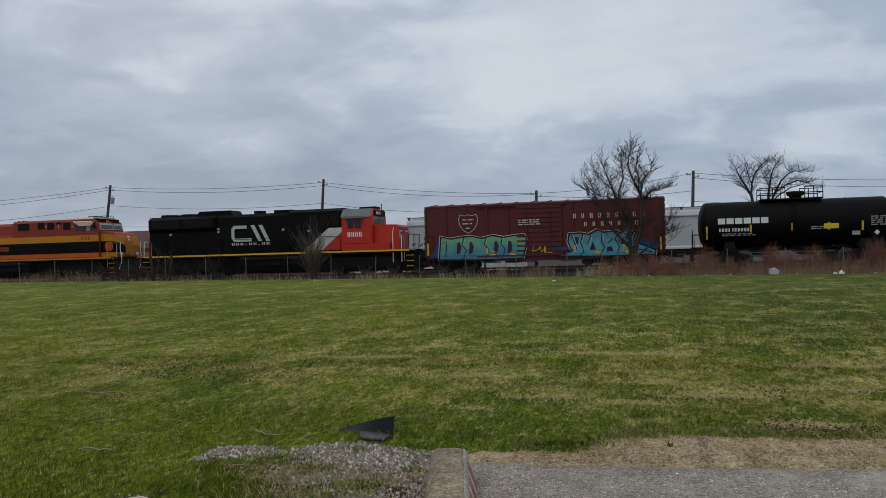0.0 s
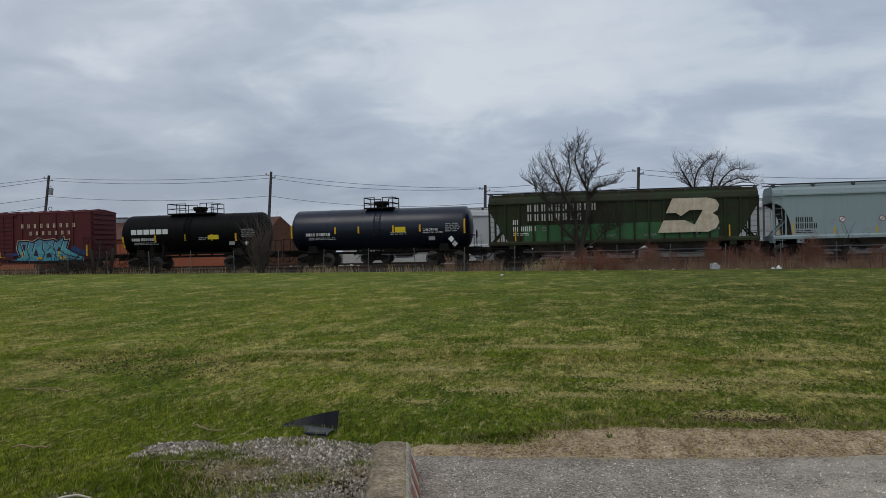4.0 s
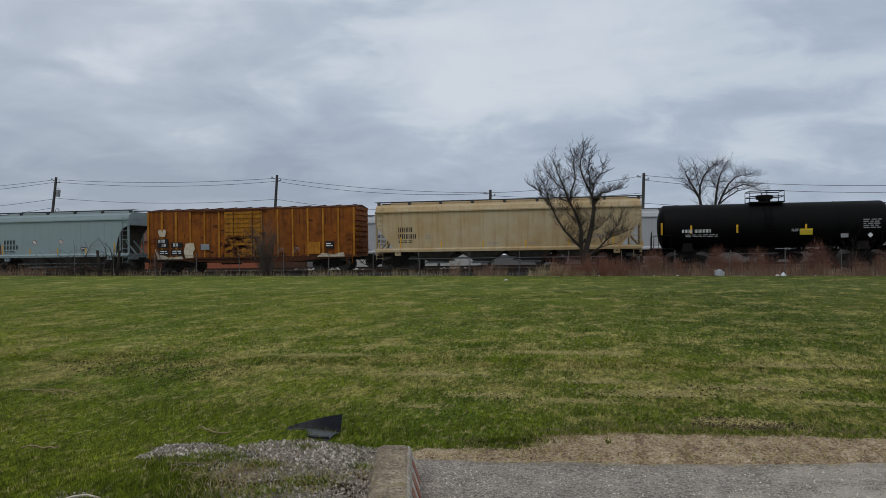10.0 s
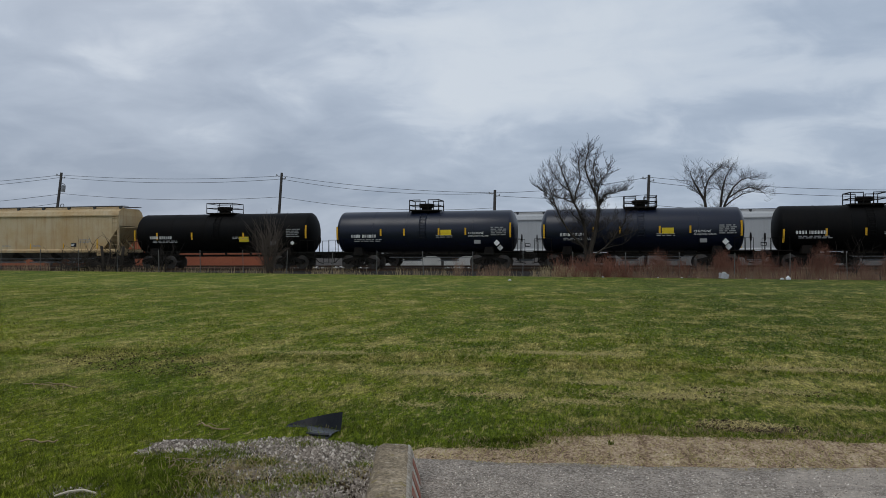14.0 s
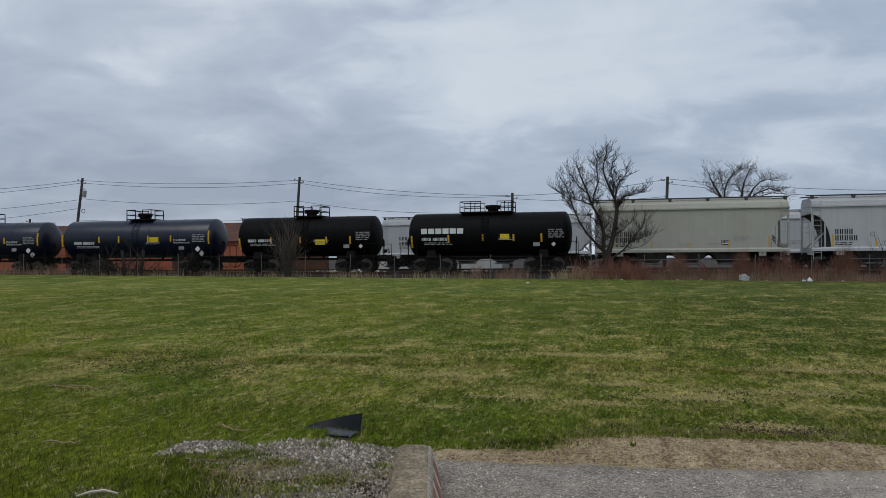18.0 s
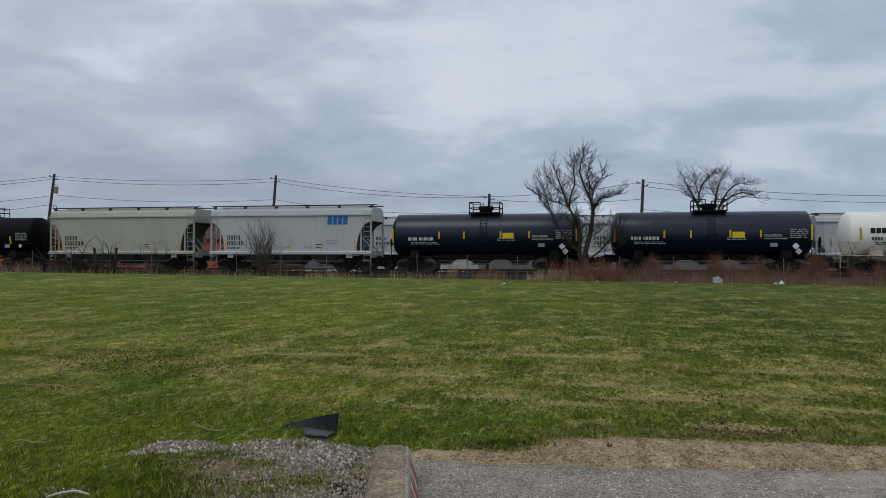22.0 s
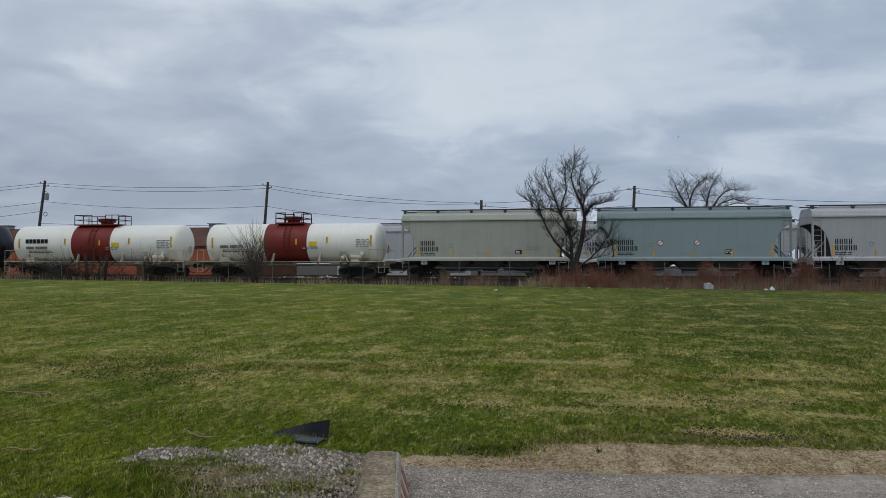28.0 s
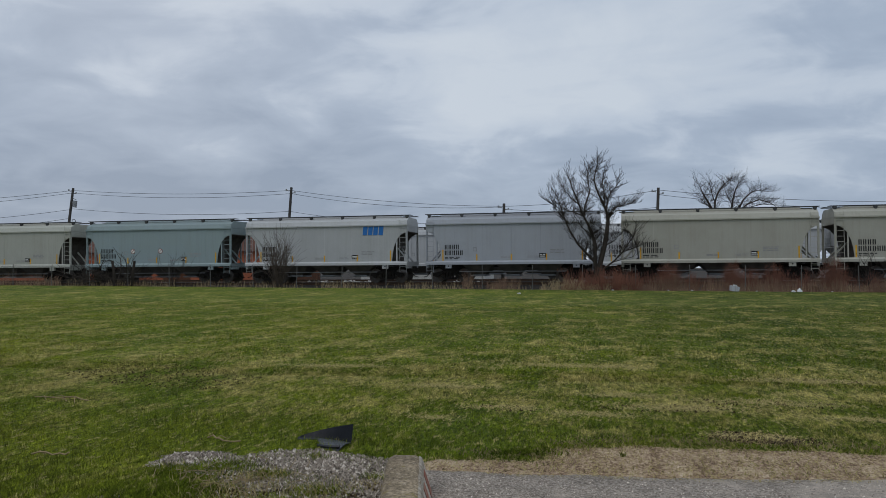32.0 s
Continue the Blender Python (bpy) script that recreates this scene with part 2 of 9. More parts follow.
M_BLACK = mat("black_tank_paint", (0.005, 0.0085, 0.024), 0.33, other=(0.006, 0.0085, 0.018), amount=0.7, scale=0.8, streak=0.12, dirt=(0.016, 0.016, 0.017), spec=0.42)
M_BLACKM = mat("matt_black_paint", (0.0042, 0.0042, 0.0046), 0.55, other=(0.007, 0.0062, 0.0055), amount=0.8, scale=1.2, streak=0.2, dirt=(0.014, 0.012, 0.010), spec=0.07)
M_UNDER = mat("grimy_underframe", (0.010, 0.009, 0.0085), 0.75, other=(0.022, 0.016, 0.012), amount=0.6, scale=2.5, spec=0.08)
M_STEEL = mat("worn_wheel_steel", (0.10, 0.095, 0.09), 0.45, 0.7, other=(0.06, 0.035, 0.022), amount=0.7, scale=4)
M_WHITE = mat("white_tank_paint", (0.87, 0.855, 0.79), 0.38, other=(0.76, 0.72, 0.60), amount=0.45, scale=0.7, streak=0.14, dirt=(0.33, 0.27, 0.16))
M_DIRTYWHITE = mat("rust_stained_white_frame_paint", (0.56, 0.51, 0.41), 0.6, other=(0.30, 0.22, 0.14), amount=0.8, scale=2.2, streak=0.4, dirt=(0.16, 0.09, 0.05))
M_REDBAND = mat("dark_red_band_paint", (0.20, 0.028, 0.022), 0.5, other=(0.13, 0.022, 0.018), amount=0.6, scale=1.2, streak=0.2)
M_MAROON = mat("maroon_boxcar_paint", (0.104, 0.018, 0.023), 0.65, other=(0.07, 0.022, 0.018), amount=0.7, scale=1.3, streak=0.45, dirt=(0.045, 0.022, 0.018))
M_ORANGE = mat("faded_orange_boxcar_paint", (0.31, 0.092, 0.008), 0.7, other=(0.135, 0.036, 0.008), amount=0.9, scale=1.3, streak=1.0, dirt=(0.048, 0.016, 0.008))
M_DOORYEL = mat("faded_yellow_door_paint", (0.41, 0.18, 0.012), 0.7, other=(0.19, 0.060, 0.010), amount=0.8, scale=2.2, streak=0.7, dirt=(0.10, 0.035, 0.012), stretch=(1, 1, 2.2))
M_POSTOR = mat("ochre_post_paint", (0.46, 0.20, 0.018), 0.7, other=(0.28, 0.09, 0.012), amount=0.8, scale=1.6, streak=0.6, dirt=(0.09, 0.03, 0.01))
M_RUST = mat("brown_rust", (0.13, 0.052, 0.025), 0.85, other=(0.055, 0.026, 0.016), amount=0.8, scale=3, bump=0.4)
M_RUSTDK = mat("dark_flaking_rust", (0.050, 0.018, 0.010), 0.9, other=(0.13, 0.042, 0.012), amount=0.9, scale=5, bump=0.5)
M_GREEN = mat("dark_green_hopper_paint", (0.024, 0.040, 0.015), 0.6, other=(0.026, 0.018, 0.010), amount=1.0, scale=0.55, streak=0.5, dirt=(0.020, 0.016, 0.010))
M_GREENL = mat("bright_green_band_paint", (0.050, 0.155, 0.062), 0.6, other=(0.042, 0.10, 0.042), amount=0.7, scale=1.2, streak=0.45, dirt=(0.03, 0.04, 0.02))
M_CREAM = mat("cream_mark_paint", (0.62, 0.54, 0.42), 0.7, other=(0.45, 0.35, 0.24), amount=0.8, scale=2.5, streak=0.4, dirt=(0.16, 0.11, 0.07))
M_BLUEGREY = mat("pale_blue_green_hopper_paint", (0.262, 0.326, 0.336), 0.55, other=(0.258, 0.314, 0.304), amount=0.6, scale=0.7, streak=0.28, dirt=(0.17, 0.18, 0.16))
M_TAN = mat("rust_stained_tan_hopper_paint", (0.49, 0.395, 0.250), 0.6, other=(0.43, 0.29, 0.135), amount=1.0, scale=0.4, streak=0.62, dirt=(0.30, 0.14, 0.045))
M_BEIGE = mat("beige_hopper_paint", (0.410, 0.402, 0.344), 0.55, other=(0.344, 0.328, 0.271), amount=0.6, scale=0.6, streak=0.25, dirt=(0.22, 0.19, 0.14))
M_LGREY = mat("light_grey_hopper_paint", (0.459, 0.467, 0.467), 0.5, other=(0.385, 0.394, 0.394), amount=0.5, scale=0.6, streak=0.25, dirt=(0.22, 0.20, 0.17))
M_GREY = mat("blue_grey_hopper_paint", (0.344, 0.361, 0.394), 0.5, other=(0.295, 0.312, 0.336), amount=0.5, scale=0.6, streak=0.25, dirt=(0.20, 0.19, 0.17))
M_GREYGREEN = mat("grey_green_hopper_paint", (0.415, 0.420, 0.370), 0.55, other=(0.355, 0.352, 0.305), amount=0.6, scale=0.6, streak=0.25, dirt=(0.2, 0.18, 0.14))
# dusty chute grey, darkened further to add to the shade below the cars
M_DIRTY = mat("dusty_shaded_grey", (0.11, 0.10, 0.085), 0.8, other=(0.045, 0.038, 0.032), amount=0.8, scale=1.6, streak=0.3)
M_CNRED = mat("red_cab_paint", (0.48, 0.030, 0.018), 0.4, other=(0.38, 0.026, 0.018), amount=0.5, scale=1.0, streak=0.15)
M_KRED = mat("dull_red_hood_paint", (0.265, 0.034, 0.022), 0.5, other=(0.20, 0.034, 0.024), amount=0.6, scale=1.0, streak=0.2)
M_KYEL = mat("golden_yellow_paint", (0.47, 0.185, 0.010), 0.45, other=(0.36, 0.14, 0.012), amount=0.5, scale=1.2, streak=0.15)
M_KORANGE = mat("orange_emblem_paint", (0.50, 0.085, 0.012), 0.5)
M_YEL = mat("yellow_reflector", (0.72, 0.40, 0.02), 0.45, other=(0.5, 0.27, 0.03), amount=0.6, scale=6)
M_LABEL = mat("yellow_label", (0.75, 0.55, 0.03), 0.5, scale=8, amount=0.3)
M_INKW = mat("white_lettering", (0.72, 0.72, 0.70), 0.6, scale=6, amount=0.3)
M_INKG = mat("dim_grey_lettering", (0.30, 0.30, 0.30), 0.6, scale=6, amount=0.4)
M_INKK = mat("black_lettering", (0.016, 0.016, 0.018), 0.6, scale=6, amount=0.4)
M_BLUE = mat("blue_mark_paint", (0.030, 0.15, 0.42), 0.55, scale=4, amount=0.4)
M_TEAL = mat("teal_graffiti_paint", (0.055, 0.30, 0.27), 0.6, other=(0.10, 0.42, 0.20), amount=0.9, scale=1.6)
M_CYAN = mat("sky_blue_graffiti_paint", (0.07, 0.30, 0.42), 0.6, other=(0.10, 0.38, 0.30), amount=0.9, scale=1.8)
M_NAVY = mat("navy_graffiti_paint", (0.025, 0.05, 0.16), 0.6, scale=3)
M_NIGHT = mat("black_spray_paint", (0.010, 0.012, 0.020), 0.6, scale=4)
M_PLUM = mat("dark_plum_spray_paint", (0.045, 0.014, 0.03), 0.6, other=(0.02, 0.03, 0.07), amount=0.8, scale=2)
M_FOAM = mat("pale_mint_spray_paint", (0.40, 0.62, 0.58), 0.6, scale=4)
M_INKG2 = mat("weathered_white_paint", (0.52, 0.51, 0.48), 0.6, other=(0.38, 0.36, 0.33), scale=3, amount=0.6, streak=0.2)
M_SPRAYG = spray("green_to_blue_spray_paint", (0.045, 0.16, 0.26), (0.06, 0.25, 0.22), (0.13, 0.33, 0.17))
M_SPRAYB = spray("sky_blue_to_teal_spray_paint", (0.05, 0.27, 0.36), (0.09, 0.32, 0.36), (0.08, 0.20, 0.28))
M_CABGREY = mat("grey_cab_roof_paint", (0.16, 0.17, 0.18), 0.55, scale=2)
M_SILVER = mat("dull_galvanised_steel", (0.34, 0.35, 0.36), 0.5, 0.5, scale=5)
M_RAIL = mat("rusty_rail_steel", (0.07, 0.045, 0.03), 0.6, 0.3, other=(0.08, 0.04, 0.025), amount=0.7, scale=4)
M_TIE = mat("weathered_timber_sleeper", (0.075, 0.058, 0.045), 0.9, other=(0.04, 0.032, 0.026), amount=0.7, scale=6, bump=0.5, stretch=(4, 1, 1))
# ballast colour lowered to add to the shade under the train
M_BALLAST = mat("shade_dark_ballast", (0.048, 0.042, 0.037), 0.95, other=(0.022, 0.019, 0.017), amount=0.9, scale=9, fine=60, bump=0.9)
M_WALK = mat("dark_grated_steel", (0.075, 0.077, 0.08), 0.6, 0.4, other=(0.05, 0.045, 0.04), amount=0.6, scale=4)
M_POLE = mat("weathered_timber_pole", (0.085, 0.078, 0.072), 0.9, other=(0.045, 0.040, 0.037), amount=0.7, scale=5, bump=0.4, stretch=(4, 4, 0.3))
M_WIRE = mat("dark_cable", (0.03, 0.03, 0.032), 0.6)
M_BARK = mat("grey_brown_bark", (0.058, 0.047, 0.038), 0.95, other=(0.035, 0.028, 0.024), amount=0.8, scale=6, bump=0.6, stretch=(3, 3, 0.6))
M_TWIG = mat("dark_bare_twigs", (0.040, 0.032, 0.027), 0.9, other=(0.025, 0.02, 0.017), scale=4)
M_REDTWIG = mat("reddish_brown_brush", (0.27, 0.115, 0.078), 0.95, other=(0.14, 0.075, 0.056), amount=0.8, scale=0.9, spread=0.15)
M_STRAW = mat("dry_straw_grass", (0.50, 0.39, 0.235), 0.95, other=(0.30, 0.215, 0.12), amount=0.8, scale=0.8)
M_CHAIN = mat("dull_weathered_chain_link", (0.035, 0.033, 0.030), 0.8, 0.2, scale=5)
M_BRICK = mat("orange_sheet_wall", (0.42, 0.13, 0.065), 0.8, other=(0.33, 0.10, 0.055), amount=0.7, scale=0.5, streak=0.2)
M_ROOF = mat("rusty_sheet_roof", (0.13, 0.058, 0.040), 0.8, other=(0.075, 0.042, 0.034), amount=0.8, scale=0.7, streak=0.3, dirt=(0.2, 0.09, 0.05))
M_PALEWALL = mat("pale_sheet_wall", (0.55, 0.54, 0.50), 0.7, scale=0.5, streak=0.2)
M_RUBBLE = mat("pale_broken_concrete", (0.50, 0.48, 0.45), 0.9, other=(0.34, 0.32, 0.29), amount=0.8, scale=2, bump=0.4)
M_BLOCKRED = mat("faded_red_stripe_paint", (0.30, 0.075, 0.045), 0.8, other=(0.36, 0.27, 0.2), amount=0.8, scale=12, fine=90, bump=0.3)
M_PLASTIC = mat("black_moulded_plastic", (0.008, 0.009, 0.013), 0.42, other=(0.018, 0.019, 0.024), amount=0.6, scale=6, fine=90, bump=0.15, spec=0.4)
M_PLASTICIN = mat("scuffed_grey_plastic", (0.075, 0.08, 0.092), 0.38, other=(0.04, 0.042, 0.05), amount=0.7, scale=8, stretch=(0.6, 7, 4))
M_TRASH = mat("white_plastic_litter", (0.72, 0.73, 0.74), 0.5, scale=9)
M_TRASHG = mat("grey_white_carton", (0.50, 0.51, 0.54), 0.6, other=(0.36, 0.37, 0.40), scale=6)
M_STONE = mat("pale_limestone_gravel", (0.36, 0.33, 0.29), 0.95, other=(0.18, 0.16, 0.14), amount=0.9, scale=2.5, spread=0.35)
M_SHADE = mat("tinted_cab_glass", (0.012, 0.014, 0.017), 0.08, spec=0.5)


# ---- mesh tools ----
class Shape:
    """Vertices and faces gathered from simple solids."""

    def __init__(self):
        self.v, self.f = [], []

    def add(self, v, f):
        o = len(self.v)
        self.v.extend(v)
        self.f.extend(tuple(i + o for i in q) for q in f)
        return self

    def box(self, x0, x1, y0, y1, z0, z1):
        return self.prism([(x0, z0), (x1, z0), (x1, z1), (x0, z1)], y0, y1)

    def prism(self, poly, y0, y1):
        """A polygon in x, z drawn out from y0 to y1."""
        n = len(poly)
        v = [(x, y0, z) for x, z in poly] + [(x, y1, z) for x, z in poly]
        f = [tuple(range(n)), tuple(range(2 * n - 1, n - 1, -1))]
        f += [(i, i + n, (i + 1) % n + n, (i + 1) % n) for i in range(n)]
        return self.add(v, f)

    def extrude_x(self, poly, x0, x1):
        """A polygon in y, z drawn out from x0 to x1."""
        n = len(poly)
        v = [(x0, y, z) for y, z in poly] + [(x1, y, z) for y, z in poly]
        f = [tuple(range(n - 1, -1, -1)), tuple(range(n, 2 * n))]
        f += [(i, (i + 1) % n, (i + 1) % n + n, i + n) for i in range(n)]
        return self.add(v, f)

    def rod(self, p, q, r, r2=None, n=6):
        p, q = Vector(p), Vector(q)
        r2 = r if r2 is None else r2
        w = (q - p).normalized()
        a = w.orthogonal().normalized()
        b = w.cross(a)
        v = [tuple(c + (a * math.cos(t) + b * math.sin(t)) * s) for c, s in ((p, r), (q, r2)) for t in (2 * math.pi * i / n for i in range(n))]
        f = [tuple(range(n - 1, -1, -1)), tuple(range(n, 2 * n))] + [(i, (i + 1) % n, (i + 1) % n + n, i + n) for i in range(n)]
        return self.add(v, f)

    def path(self, pts, r, n=5):
        """A bent round bar in one piece."""
        pts = [Vector(p) for p in pts]
        v, f = [], []
        a = None
        for k, p in enumerate(pts):
            w = (pts[min(k + 1, len(pts) - 1)] - pts[max(k - 1, 0)]).normalized()
            a = (w.orthogonal() if a is None else a - w * a.dot(w)).normalized()
            c = w.cross(a)
            v += [tuple(p + (a * math.cos(q) + c * math.sin(q)) * r) for q in (2 * math.pi * i / n for i in range(n))]
        for k in range(len(pts) - 1):
            f += [(k * n + i, k * n + (i + 1) % n, (k + 1) * n + (i + 1) % n, (k + 1) * n + i) for i in range(n)]
        f += [tuple(range(n - 1, -1, -1)), tuple(range((len(pts) - 1) * n, len(pts) * n))]
        return self.add(v, f)

    def lathe_x(self, prof, yc, zc, n=32):
        """Radii along x turned about the line y = yc, z = zc."""
        v, f = [], []
        for x, r in prof:
            v += [(x, yc + r * math.cos(2 * math.pi * i / n), zc + r * math.sin(2 * math.pi * i / n)) for i in range(n)]
        for k in range(len(prof) - 1):
            f += [(k * n + i, k * n + (i + 1) % n, (k + 1) * n + (i + 1) % n, (k + 1) * n + i) for i in range(n)]
        f += [tuple(range(n - 1, -1, -1)), tuple(range((len(prof) - 1) * n, len(prof) * n))]
        return self.add(v, f)

    def lathe_z(self, prof, xc, yc, n=20):
        v, f = [], []
        for r, z in prof:
            v += [(xc + r * math.cos(2 * math.pi * i / n), yc + r * math.sin(2 * math.pi * i / n), z) for i in range(n)]
        for k in range(len(prof) - 1):
            f += [(k * n + i, k * n + (i + 1) % n, (k + 1) * n + (i + 1) % n, (k + 1) * n + i) for i in range(n)]
        f += [tuple(range(n - 1, -1, -1)), tuple(range((len(prof) - 1) * n, len(prof) * n))]
        return self.add(v, f)


def mesh_of(name, shape, material, smooth=False):
    me = bpy.data.meshes.new(name)
    me.from_pydata(shape.v, [], shape.f)
    me.materials.append(material)
    if smooth:
        me.polygons.foreach_set("use_smooth", [True] * len(me.polygons))
        me.set_sharp_from_angle(angle=radians(35))
    me.validate()
    return me


def part(name, shape, material, parent, label="", smooth=False):
    ob = new(name, mesh_of(name, shape, material, smooth))
    ob.parent = parent
    if label:
        ob["label"] = label
    return ob


def thing(name, shape, material, label, category, group="", kind="", smooth=False):
    return tagged(new(name, mesh_of(name, shape, material, smooth)), label, category, group, kind)


# ---- ground ----
RAIL_Z, TRACK_Y, FAR_TRACK_Y, FENCE_Y = 0.70, 52.05, 67.5, 46.9


def lift(x, y):
    """Height of the field: level by the car park, rising a little to the fence."""
    t = min(1.0, max(0.0, (y - 7) / 39.5))
    return (0.30 - 0.0085 * max(-60, min(40, x))) * (t * t * (3 - 2 * t) * 0.4 + t * 0.6)


def grass_material(name, blade=False):
    """Green with straw patches; blades take the same patches, each blade a little lighter or darker."""
    m = bpy.data.materials.new(name)
    m.use_nodes = True
    n, l = m.node_tree.nodes, m.node_tree.links
    b = n["Principled BSDF"]
    tc = n.new("ShaderNodeTexCoord")

    def noise_at(scale, detail, stretch=(1, 1, 1), rough=0.6):
        mp = n.new("ShaderNodeMapping")
        mp.inputs["Scale"].default_value = stretch
        l.new(tc.outputs["Object"], mp.inputs[0])
        t = n.new("ShaderNodeTexNoise")
        t.inputs["Scale"].default_value, t.inputs["Detail"].default_value, t.inputs["Roughness"].default_value = scale, detail, rough
        l.new(mp.outputs[0], t.inputs["Vector"])
        return t.outputs["Fac"]

    def ramp_of(fac, lo, hi, c0, c1):
        r = n.new("ShaderNodeValToRGB")
        r.color_ramp.elements[0].position, r.color_ramp.elements[1].position = lo, hi
        r.color_ramp.elements[0].color, r.color_ramp.elements[1].color = (*c0, 1), (*c1, 1)
        l.new(fac, r.inputs[0])
        return r.outputs[0]

    def mix(fac, a, c, kind="MIX"):
        x = n.new("ShaderNodeMix")
        x.data_type, x.blend_type = "RGBA", kind
        l.new(fac, x.inputs[0]) if not isinstance(fac, float) else None
        if isinstance(fac, float):
            x.inputs[0].default_value = fac
        for s, v in ((6, a), (7, c)):
            if isinstance(v, tuple):
                x.inputs[s].default_value = (*v, 1)
            else:
                l.new(v, x.inputs[s])
        return x.outputs[2]

    green = ramp_of(noise_at(0.22, 5, (0.8, 0.6, 1), 0.65), 0.36, 0.66, (0.074, 0.120, 0.010), (0.155, 0.188, 0.020))
    green = mix(0.6, green, ramp_of(noise_at(2.2, 6, (1, 0.5, 1), 0.75), 0.34, 0.66, (0.50, 0.56, 0.44), (1.5, 1.42, 1.2)), "MULTIPLY")
    # worn, dry turf lies some way out; the turf by the gravel and by the fence is greener
    place = n.new("ShaderNodeSeparateXYZ")
    l.new(tc.outputs["Object"], place.inputs[0])

    def along_field(points):
        u = n.new("ShaderNodeMath")
        u.operation, u.inputs[1].default_value = "DIVIDE", 50.0
        l.new(place.outputs["Y"], u.inputs[0])
        c = n.new("ShaderNodeFloatCurve")
        k = c.mapping.curves[0].points
        k[0].location, k[-1].location = (0.0, points[0][1]), (1.0, points[-1][1])
        for p, q in points[1:-1]:
            k.new(p / 50.0, q)
        c.mapping.update()
        l.new(u.outputs[0], c.inputs["Value"])
        return c.outputs[0]

    dry = n.new("ShaderNodeMath")
    dry.operation, dry.inputs[1].default_value, dry.use_clamp = "MULTIPLY_ADD", 0.5, False
    l.new(along_field(((0, 0.36), (6, 0.36), (8.2, 0.53), (10, 0.59), (14, 0.555), (19, 0.51), (30, 0.50), (50, 0.47))), dry.inputs[0])
    l.new(noise_at(1.1, 10, (1, 0.55, 1), 0.80), dry.inputs[2])
    patch = ramp_of(dry.outputs[0], 0.755, 0.875, (0, 0, 0), (0.92, 0.92, 0.92))
    lush = ramp_of(along_field(((0, 0.52), (6, 0.56), (9, 0.66), (16, 0.58), (28, 0.40), (50, 0.28))), 0.0, 1.0, (0.55, 0.62, 0.5), (1.35, 1.28, 1.2))
    green = mix(1.0, green, lush, "MULTIPLY")
    # deeper green growth towards +x, in drifts
    east = n.new("ShaderNodeMath")
    east.operation, east.inputs[1].default_value = "MULTIPLY_ADD", 0.022
    l.new(place.outputs["X"], east.inputs[0])
    l.new(noise_at(0.35, 5, (0.45, 1.0, 1), 0.7), east.inputs[2])
    green = mix(1.0, green, ramp_of(east.outputs[0], 0.36, 0.62, (1.06, 1.04, 1.0), (0.62, 0.66, 0.62)), "MULTIPLY")
    straw = ramp_of(noise_at(9.0, 5, (1, 0.45, 1)), 0.3, 0.7, (0.18, 0.16, 0.045), (0.50, 0.43, 0.175))
    col = mix(patch, green, straw)
    # tuft by tuft light and dark
    tuft = ramp_of(noise_at(26.0, 3, (1, 0.30, 1), 0.7), 0.36, 0.64, (0.30, 0.33, 0.28), (1.75, 1.68, 1.45))
    col = mix(0.85, col, tuft, "MULTIPLY")
    thatch = ramp_of(noise_at(16.0, 2, (1, 0.28, 1), 0.6), 0.58, 0.68, (0, 0, 0), (0.8, 0.8, 0.8))
    col = mix(thatch, col, (0.40, 0.345, 0.14))
    if blade:
        geo = n.new("ShaderNodeNewGeometry")
        fine = ramp_of(geo.outputs["Random Per Island"], 0.0, 1.0, (0.42, 0.45, 0.42), (2.0, 1.95, 1.75))
    else:
        fine = ramp_of(noise_at(60.0, 3, (1, 0.35, 1), 0.8), 0.34, 0.68, (0.25, 0.28, 0.25), (1.75, 1.7, 1.5))
    col = mix(0.8, col, fine, "MULTIPLY")
    l.new(col, b.inputs["Base Color"])
    b.inputs["Roughness"].default_value = 0.95
    b.inputs["Specular IOR Level"].default_value = 0.15
    bp = n.new("ShaderNodeBump")
    bp.inputs["Strength"].default_value, bp.inputs["Distance"].default_value = 0.8, 0.05
    l.new(noise_at(22.0, 6, (1, 1, 1), 0.75), bp.inputs["Height"])
    if blade:
        # soft turf: the thin blades are lit like the sward they make up
        upward = n.new("ShaderNodeCombineXYZ")
        upward.inputs[1].default_value, upward.inputs[2].default_value = -0.35, 0.94
        l.new(upward.outputs[0], b.inputs["Normal"])
    else:
        l.new(bp.outputs[0], b.inputs["Normal"])
    return m


